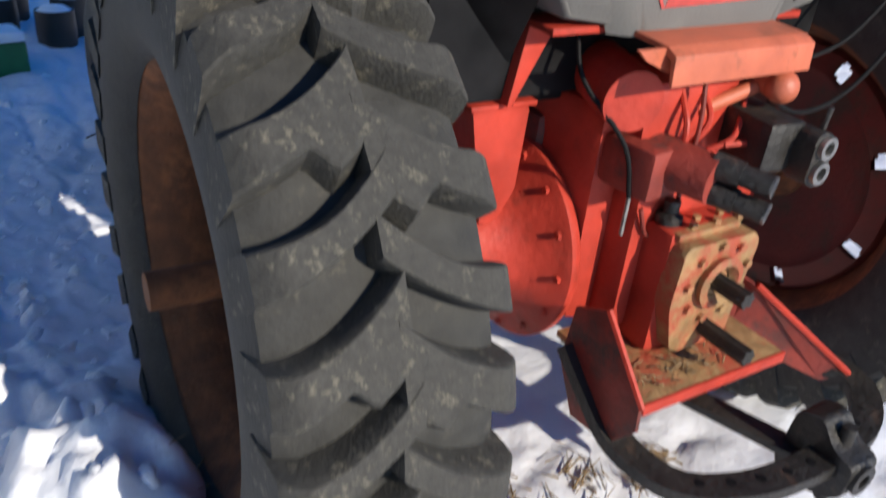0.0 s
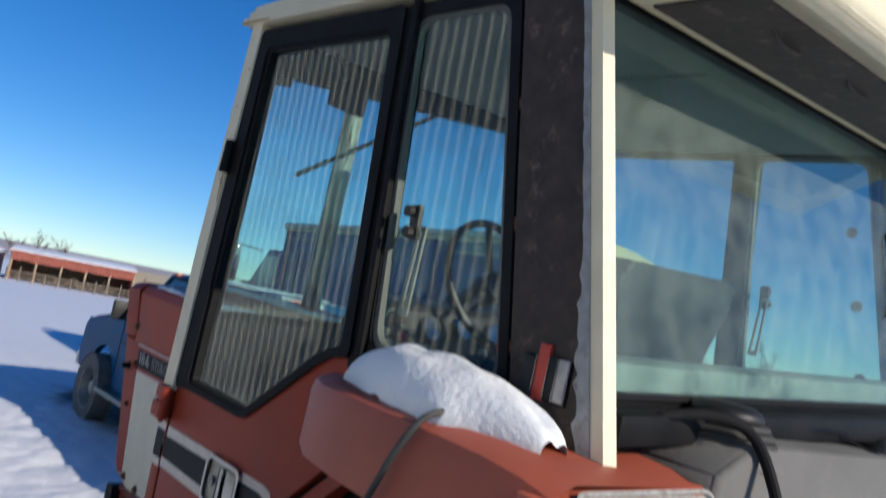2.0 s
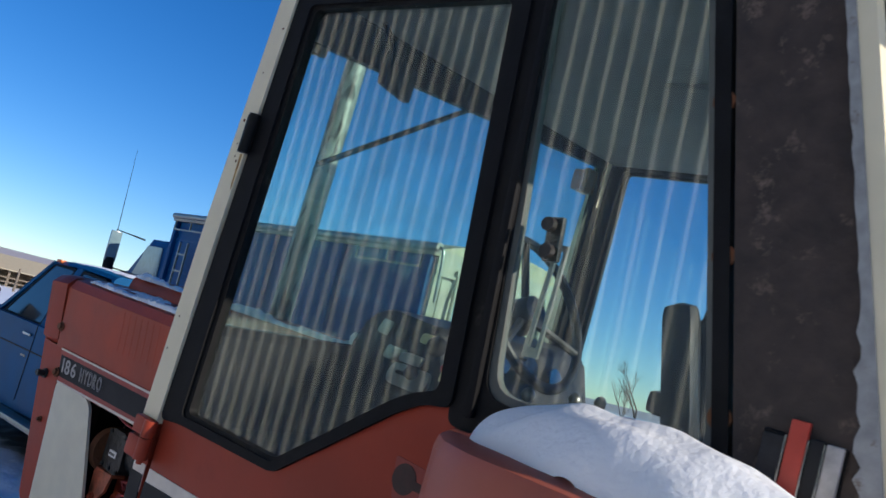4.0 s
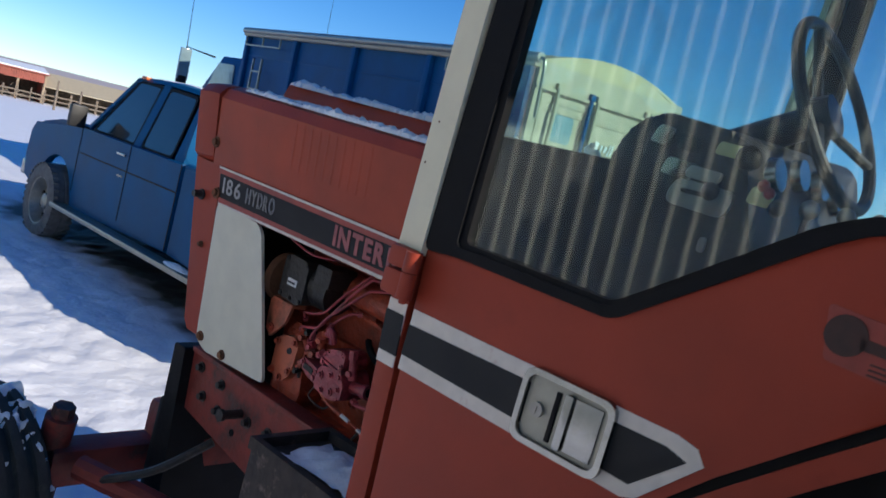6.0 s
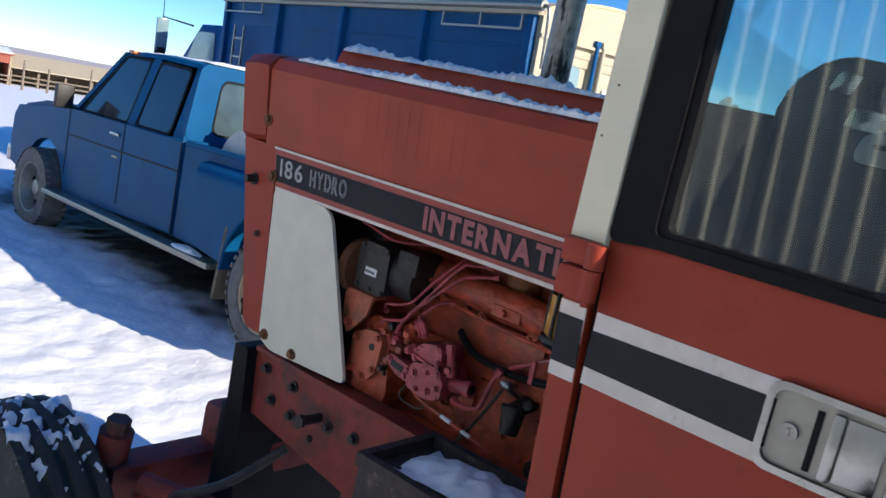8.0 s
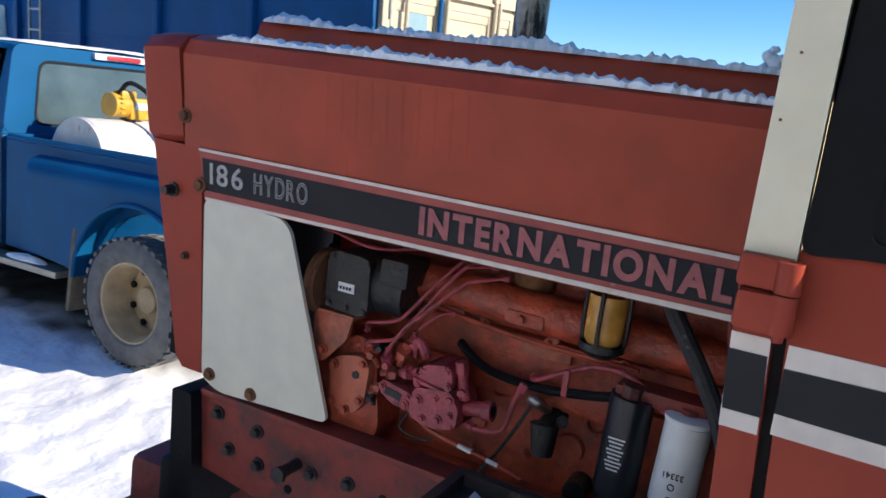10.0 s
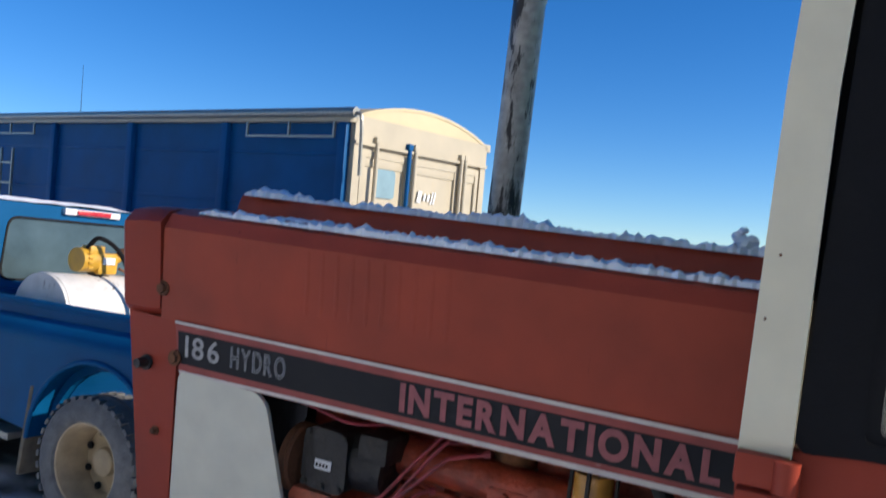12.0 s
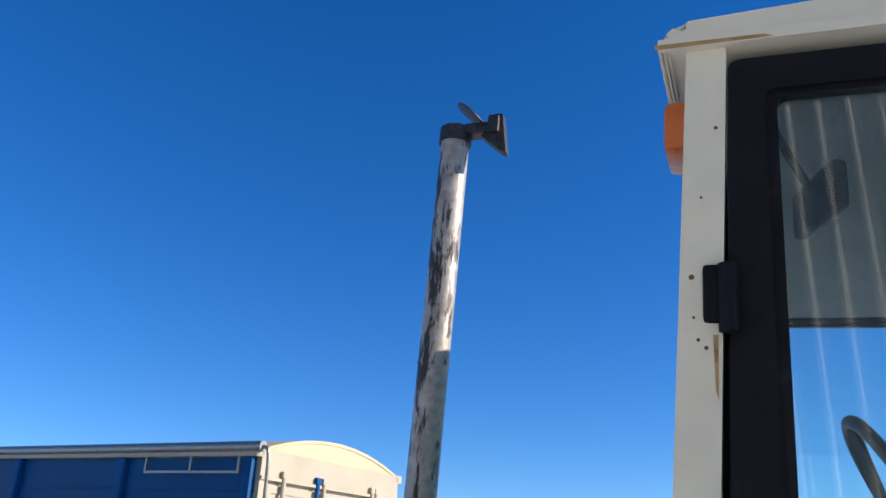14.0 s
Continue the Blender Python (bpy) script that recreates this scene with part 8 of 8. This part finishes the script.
# tailgate: frame, three doors, bars
gate = new("tailgate")
gate.parent = gtruck
tagged(gate, "dusty white three-door tailgate")
bm = B()
bm_ring(bm, [(0, Z0 - 0.1), (GW, Z0 - 0.1), (GW, Z1 + 0.06), (0, Z1 + 0.06)], [(0.10, Z0), (GW - 0.10, Z0), (GW - 0.10, Z1 - 0.20), (0.10, Z1 - 0.20)], -0.05, 0.05, "y")
bm_box(bm, (GW / 2, -0.06, Z1 - 0.19), (GW, 0.02, 0.03))
part("gate_frame", bm, BOX_WHITE, gate)
cuts = (0.10, 0.86, 1.74, GW - 0.10)
for a, b in zip(cuts, cuts[1:]):
    bm = B()
    bm_box(bm, ((a + b) / 2, 0.0, (Z0 + Z1 - 0.2) / 2), (b - a - 0.02, 0.03, Z1 - Z0 - 0.2), bevel=0.006)
    for z in (Z0 + 0.15, Z0 + 0.62, Z0 + 1.10, Z0 + 1.58):
        bm_box(bm, ((a + b) / 2, -0.015, z), (b - a - 0.10, 0.03, 0.10), bevel=0.012)
    bm_ring(bm, [(a + 0.02, Z0 + 0.02), (b - 0.02, Z0 + 0.02), (b - 0.02, Z1 - 0.24), (a + 0.02, Z1 - 0.24)], [(a + 0.08, Z0 + 0.08), (b - 0.08, Z0 + 0.08), (b - 0.08, Z1 - 0.31), (a + 0.08, Z1 - 0.31)], -0.04, 0.02, "y")
    part("gate_door", bm, BOX_WHITE, gate)
for x, mat in ((0.30, BOX_WHITE), (0.80, BLUE_BOX), (0.90, BOX_WHITE), (1.72, BOX_WHITE), (1.80, BOX_WHITE)):
    bm = B()
    bm_rod(bm, (x, -0.075, Z0 - 0.05), (x, -0.075, Z1 - 0.12), 0.022, None, 10)
    bm_box(bm, (x, -0.07, Z1 - 0.14), (0.07, 0.05, 0.06), bevel=0.01)
    part("lock_bar", bm, mat, gate)
bm = B()
bm_prism(bm, rounded([(0.36, Z1 - 0.68), (0.66, Z1 - 0.68), (0.66, Z1 - 0.40), (0.36, Z1 - 0.40)], 0.05), -0.03, -0.02, "y")
part("gate_window", bm, SKY_GLASS, gate)
# maker's mark as plain white bars
bm = B()
for k, (w, h) in enumerate(((0.10, 0.12), (0.05, 0.07), (0.06, 0.07), (0.03, 0.13), (0.03, 0.13))):
    bm_box(bm, (1.02 + sum((0.10, 0.05, 0.06, 0.03, 0.03)[:k]) + w / 2 + 0.014 * k, -0.033, Z1 - 0.62), (w * 0.62, 0.004, h), (0, 14, 0))
part("mark_bars", bm, FILTER_WHITE, gate)
bm = B()
bm_box(bm, (1.28, -0.12, Z0 + 0.75), (0.14, 0.12, 0.40), bevel=0.03)
bm_box(bm, (1.42, -0.12, Z0 + 0.68), (0.10, 0.10, 0.28), bevel=0.02)
bm_tube(bm, [(1.22, -0.12, Z0 + 0.9), (1.12, -0.14, Z0 + 0.7), (1.14, -0.13, Z0 + 0.4)], 0.03, 8)
part("gate_gear", bm, BLACK_IRON, gate)
# cab
bm = B()
sec = []
for x, k in ((0.12, 0.94), (0.20, 1.0), (GW - 0.20, 1.0), (GW - 0.12, 0.94)):
    sec.append([(x, GL + 0.25, 0.9), (x, GL + 0.25, 2.62 * (0.985 + 0.015 * k)), (x, GL + 0.50, 2.72 * k + 0.17 * (1 - k) * 10 * 0.06), (x, GL + 1.35, 2.71 * k), (x, GL + 1.95, 2.05), (x, GL + 3.3, 1.85), (x, GL + 3.4, 0.9)])
bm_loft(bm, sec)
part("truck_cab", bm, BLUE_BOX, gtruck, "blue truck cab")
for s in (0, 1):
    xx = 0.105 if s == 0 else GW - 0.105
    bm = B()
    bm_prism(bm, rounded([(GL + 0.55, 2.0), (GL + 1.72, 2.0), (GL + 1.30, 2.58), (GL + 0.60, 2.58)], 0.05), xx - 0.004, xx + 0.004, "x")
    part("cab_window", bm, SKY_GLASS, gtruck)
    mx = -0.38 if s == 0 else GW + 0.38
    bm = B()
    bm_box(bm, (mx, GL + 1.62, 2.42), (0.20, 0.06, 0.55), bevel=0.02)
    part("mirror", bm, SKY_GLASS, gtruck)
    bm = B()
    bm_tube(bm, [(xx, GL + 1.5, 2.66), (mx, GL + 1.62, 2.72), (mx, GL + 1.62, 2.05), (xx, GL + 1.6, 2.0)], 0.016, 8, 1)
    bm_rod(bm, (mx, GL + 1.60, 2.0), (mx, GL + 1.64, 2.2), 0.09, None, 16)
    part("mirror_arm", bm, TRIM_BLACK, gtruck)
bm = B()
bm_rod(bm, (-0.38, GL + 1.62, 2.72), (-0.42, GL + 1.66, 4.2), 0.008, 0.003, 6)
part("antenna", bm, TRIM_BLACK, gtruck)
bm = B()
bm_rod(bm, (GW - 0.4, GL + 0.9, 2.95), (GW - 0.42, GL + 0.9, 4.3), 0.008, 0.003, 6)
part("antenna", bm, TRIM_BLACK, gtruck)
bm = B()
bm_tube(bm, [(GW - 0.3, GL + 0.12, 1.0), (GW - 0.3, GL + 0.12, 3.05), (GW - 0.3, GL - 0.02, 3.2)], 0.06, 14)
part("exhaust", bm, BLACK_IRON, gtruck)
bm = B()
bm_box(bm, (GW / 2, GL / 2 + 1.2, 1.0), (0.9, GL + 3.6, 0.25))
part("truck_frame", bm, BLACK_SHEET, gtruck)
for y in (1.0, 2.3, GL + 2.5):
    for x, s in ((0.22, -1), (GW - 0.22, 1)):
        road_wheel(gtruck, (x, y, 0.52), 0.52, 0.30, RUBBER, NICKEL, s)


# ---- barn, shed, fence and trees far off ----
def far_shed(name, x0, y0, x1, y1, deep, high, roof_mat, label, posts, wall_mat):
    a, b = Vector((x0, y0, 0)), Vector((x1, y1, 0))
    g = float(ground_base((x0 + x1) / 2, (y0 + y1) / 2))
    long = (b - a).length
    ang = math.degrees(math.atan2((b - a).y, (b - a).x))
    shed = holder(name, pose(x0, y0, g, 0, 0, ang), label, "barn")
    bm = B()
    bm_prism(bm, [(-0.6, high), (deep * 0.5, high + 1.5), (deep + 0.4, high), (deep + 0.4, high - 0.12), (deep * 0.5, high + 1.38), (-0.6, high - 0.12)], -0.4, long + 0.4, "x")
    part("roof", bm, roof_mat, shed)
    bm = B()
    bm_box(bm, (long / 2, deep, high / 2), (long, 0.15, high))
    for x in (0, long):
        bm_prism(bm, [(0.0, 0), (deep, 0), (deep, high), (deep * 0.5, high + 1.35), (0.0, high)], x - 0.08, x + 0.08, "x")
    part("wall", bm, wall_mat, shed)
    for k in range(posts + 1):
        bm = B()
        bm_box(bm, (long * k / posts, 0, high / 2), (0.25, 0.25, high))
        part("post", bm, WOOD, shed)
    for z in (0.5, 1.0):
        bm = B()
        bm_box(bm, (long / 2, -0.15, z), (long, 0.06, 0.16))
        part("rail", bm, WOOD, shed)
    return shed


def open_barn(x0, y0, x1, y1, deep, posts):
    """An open-fronted pole barn: ribbed tin fascia, snow on a roof that rises to the back, posts and rails in front."""
    a, b = Vector((x0, y0, 0)), Vector((x1, y1, 0))
    long = (b - a).length
    barn = holder("barn", pose(x0, y0, float(ground_base((x0 + x1) / 2, (y0 + y1) / 2)), 0, 0, math.degrees(math.atan2((b - a).y, (b - a).x))), "open-fronted pole barn with a weathered red tin fascia and snowy roof", "barn")
    part("roof", bm_prism(B(), [(-0.3, 3.18), (deep, 3.75), (deep, 3.62), (-0.3, 3.05)], -0.4, long + 0.4, "x"), BARN_RED, barn)
    bm = B()
    rng = random.Random(3)
    n = int(long / 0.5)
    bm_loft(bm, [[(-0.3 + (long + 0.6) * i / n, -0.3, 3.19), (-0.3 + (long + 0.6) * i / n, -0.25, 3.27 + 0.07 * rng.random()), (-0.3 + (long + 0.6) * i / n, deep, 3.90), (-0.3 + (long + 0.6) * i / n, deep, 3.76)] for i in range(n + 1)])
    part("roof_snow", bm, SNOW_CLEAN, barn, "white snow on the roof")
    part("back_wall", bm_box(B(), (long / 2, deep, 1.8), (long, 0.12, 3.6)), WOOD, barn)
    for x in (0.0, long):
        part("end_wall", bm_prism(B(), [(0.1, 0), (deep - 0.1, 0), (deep - 0.1, 3.6), (0.1, 3.04)], x - 0.06, x + 0.06, "x"), BARN_RED, barn)
    sheets = int(long / 0.92)
    for k in range(sheets):
        bm = B()
        w = long / sheets
        pts = []
        for j in range(4):
            pts += [(w * k + w * j / 4, -0.12), (w * k + w * (j + 0.6) / 4, -0.12), (w * k + w * (j + 0.7) / 4, -0.16), (w * k + w * (j + 0.9) / 4, -0.16)]
        pts += [(w * (k + 1) - 0.01, -0.12), (w * (k + 1) - 0.01, -0.06), (w * k, -0.06)]
        bm_prism(bm, pts, 2.15 + 0.12 * noise.noise(Vector((k * 0.7, 0, 0))), 3.12, "z")
        part("tin_sheet", bm, BARN_RED, barn)
    for k in range(posts + 1):
        part("post", bm_rod(B(), (long * k / posts, 0, 0), (long * k / posts + rng.uniform(-0.1, 0.1), 0, 3.1), 0.14, 0.12, 8), WOOD_PALE, barn)
    for k in range(2 * posts + 1):
        part("fence_post", bm_rod(B(), (long * k / (2 * posts), -2.6, 0), (long * k / (2 * posts) + rng.uniform(-0.08, 0.08), -2.6, rng.uniform(1.1, 1.5)), 0.09, 0.08, 7), WOOD, barn)
    for z in (0.45, 0.95):
        for k in range(posts):
            x = long * k / posts
            part("fence_rail", bm_box(B(), (x + long / posts / 2, -2.72, z + rng.uniform(-0.06, 0.06)), (long / posts, 0.06, 0.15), (0, rng.uniform(-1.5, 1.5), 0)), WOOD, barn)
    bm = B()
    for k in range(26):
        x, y = rng.uniform(0.5, long - 0.5), rng.uniform(0.4, 2.5)
        bm_rod(bm, (x, y, 0.2), (x + rng.uniform(-1.2, 1.2), y, rng.uniform(0.5, 1.5)), 0.06, 0.04, 5)
    tagged(part("stacked_poles", bm, WOOD, barn), kind="stuff")
    return barn


def gable_barn(x0, y0, x1, y1, deep):
    """A red tin-clad barn with a gable end and a pale eave board."""
    a, b = Vector((x0, y0, 0)), Vector((x1, y1, 0))
    long = (b - a).length
    barn = holder("red_barn", pose(x0, y0, float(ground_base((x0 + x1) / 2, (y0 + y1) / 2)), 0, 0, math.degrees(math.atan2((b - a).y, (b - a).x))), "red tin-clad barn with a gable end and snowy roof", "barn")
    shape = [(0, 0), (long, 0), (long, 2.9), (long / 2, 5.2), (0, 2.9)]
    part("wall", bm_prism(B(), shape, 0.0, deep, "y"), RED_TIN, barn)
    for sx in (0, 1):
        edge = [(long / 2, 5.2), (long / 2, 5.38), ((long + 0.5) if sx else -0.5, 2.86), ((long + 0.5) if sx else -0.5, 2.68)]
        part("roof", bm_prism(B(), edge, -0.4, deep + 0.4, "y"), SNOW_CLEAN, barn, "roof slope under snow")
        board = [(long / 2, 5.18), (long / 2, 5.02), ((long + 0.4) if sx else -0.4, 2.52), ((long + 0.4) if sx else -0.4, 2.68)]
        part("eave_board", bm_prism(B(), board, -0.34, -0.26, "y"), BOX_WHITE, barn)
    for z in (0.9, 1.9):
        part("wall_seam", bm_box(B(), (long / 2, -0.02, z), (long, 0.04, 0.08)), BARN_RED, barn)
    return barn


RED_TIN = material("red_barn_tin", (0.42, 0.07, 0.04), 0.7, vary=0.2, scale=0.9, second=(0.30, 0.14, 0.10), second_scale=0.5, second_amount=0.2, bump=0)
WOOD_PALE = material("pale_weathered_post", (0.36, 0.27, 0.18), 0.85, vary=0.3, scale=3, bump=0.2)
open_barn(24.0, 97.6, 36.0, 93.6, 9.0, 5)
gable_barn(10.5, 101.5, 22.3, 97.6, 14.0)
far_shed("cattle_shed", 37.0, 95.5, 47.0, 91.5, 6.0, 1.9, BOX_WHITE, "low open shed with a pale roof", 4, WOOD)
for i, (x, y, h) in enumerate(((30.0, 76.0, 2.6), (33.5, 79.0, 2.2), (39.0, 82.0, 2.9), (45.5, 80.0, 2.4))):
    bm = B()
    z = float(ground_base(x, y))
    bm_rod(bm, (x, y, z - 0.1), (x + 0.05, y, z + h), 0.12, 0.10, 8)
    thing("fence_post", bm, WOOD, "grey wooden corral post in the snow", "post", "corral posts")


def bare_tree(x, y, high, seed):
    rng = random.Random(seed)
    g = float(ground_base(x, y))
    tree = holder("bare_tree", pose(x, y, g), "leafless tree with thin branches", "tree", "bare trees")
    trunk, twigs = B(), B()
    def grow(bm_, p, d, length, r, depth):
        q = p + d * length
        bm_rod(bm_, p, q, r, r * 0.65, 5, False)
        if depth == 0:
            return
        for k in range(3 if depth > 1 else 4):
            e = (d + Vector((rng.uniform(-0.7, 0.7), rng.uniform(-0.7, 0.7), rng.uniform(-0.1, 0.5)))).normalized()
            grow(twigs, p + d * length * rng.uniform(0.55, 1.0), e, length * rng.uniform(0.5, 0.75), r * 0.55, depth - 1)
    grow(trunk, Vector((0, 0, -0.1)), Vector((rng.uniform(-0.1, 0.1), 0, 1)), high * 0.42, high * 0.018, 4)
    part("trunk", trunk, TWIG, tree)
    part("branches", twigs, TWIG, tree)
    return tree


for i, (x, y, h) in enumerate(((31.5, 124, 7), (34.5, 126, 8), (38.0, 124, 7.5), (58, 34, 5.5), (60, 30, 4.5), (56, 27, 6.0), (60, 24, 5.0), (62, 38, 5.0), (64, 18, 4.5))):
    bare_tree(x, y, h, 60 + i)
for i, (x, y) in enumerate(((60, 260), (90, 300), (130, 330))):
    bm = B()
    rng = random.Random(80 + i)
    g = float(ground_base(x, y))
    for k in range(40):
        bmesh.ops.create_icosphere(bm, subdivisions=1, radius=rng.uniform(0.25, 0.6), matrix=Matrix.Translation((x + rng.gauss(0, 1.6), y + rng.gauss(0, 1), g + abs(rng.gauss(0.6, 0.5)))))
    thing("bush", bm, TWIG, "dark scrub bush far out on the field", "bush", "scrub bushes", smooth=0)

# snow-capped tubs and a green box beyond the wheel
for x, y, r, h in ((-0.75, 5.62, 0.140, 0.29), (-0.60, 5.92, 0.135, 0.31), (-1.09, 6.05, 0.150, 0.28), (-0.97, 6.42, 0.150, 0.30)):
    bm = B()
    z = ground_z(x, y)
    bm_lathe(bm, [(0.001, 0.0), (r * 0.94, 0.0), (r, h * 0.5), (r * 0.97, h), (r * 0.86, h), (r * 0.86, h - 0.05), (0.001, h - 0.05)], (0, 0, 0), "z", 28)
    tub = holder("tub", pose(x, y, z - 0.03), "black plastic tub capped with snow", "tub", "black tubs")
    part("tub_wall", bm, PLASTIC_BLACK, tub)
    bm = B()
    bm_lathe(bm, [(r * 0.875, h - 0.03), (r * 0.86, h - 0.005), (r * 0.55, h + 0.025), (0.001, h + 0.035)], (0, 0, 0), "z", 24)
    part("snow_cap", bm, SNOW_CLEAN, tub)
gz = ground_z(-1.24, 5.14)
gbox = holder("green_box", pose(-1.24, 5.14, gz, 0, 0, 8), "green box half sunk in the snow, snow on its lid", "box")
part("box_body", bm_box(B(), (0, 0, 0.07), (0.40, 0.30, 0.26), (0, 0, 0), 0.02), GREEN, gbox)
bm = bm_box(B(), (0, 0, 0.235), (0.40, 0.30, 0.075), (0, 0, 0), 0.034)
part("snow_cap", bm, SNOW_CLEAN, gbox)
bm = B()
gz = ground_z(-0.86, 3.73)
bm_tube(bm, [(-0.93, 3.72, gz + 0.005), (-0.86, 3.74, gz + 0.02), (-0.79, 3.71, gz + 0.04), (-0.765, 3.70, gz + 0.12), (-0.775, 3.70, gz + 0.20), (-0.765, 3.70, gz + 0.27)], 0.005, 6)
thing("loose_wire", bm, TRIM_BLACK, "thin black wire sticking out of the snow", "wire")

# ribbed metal building behind the camera, seen in the cab's glass
wall = holder("metal_building", pose(-5.95, -8.0, -0.5, 0, 0, 92), "pale ribbed metal building wall", "building", kind="structure")
bm = B()
outline = []
pitch = 0.229
for k in range(107):
    u = k * pitch
    outline += [(u + a, b) for a, b in ((0.0, 0.0), (0.045, 0.0), (0.055, -0.006), (0.065, 0.0), (0.10, 0.0), (0.11, -0.006), (0.12, 0.0), (0.150, 0.0), (0.172, -0.030), (0.200, -0.030), (0.222, 0.0))]
outline += [(107 * pitch, 0.0), (107 * pitch, 0.25), (0, 0.25)]
bm_prism(bm, outline, 0.0, 7.5, "z")
part("siding", bm, SIDING, wall)
bm = B()
bm_prism(bm, [(-0.3, 7.45), (6.0, 9.2), (6.0, 9.05), (-0.3, 7.3)], -0.2, 24.7, "x")
part("roof", bm, SIDING, wall)
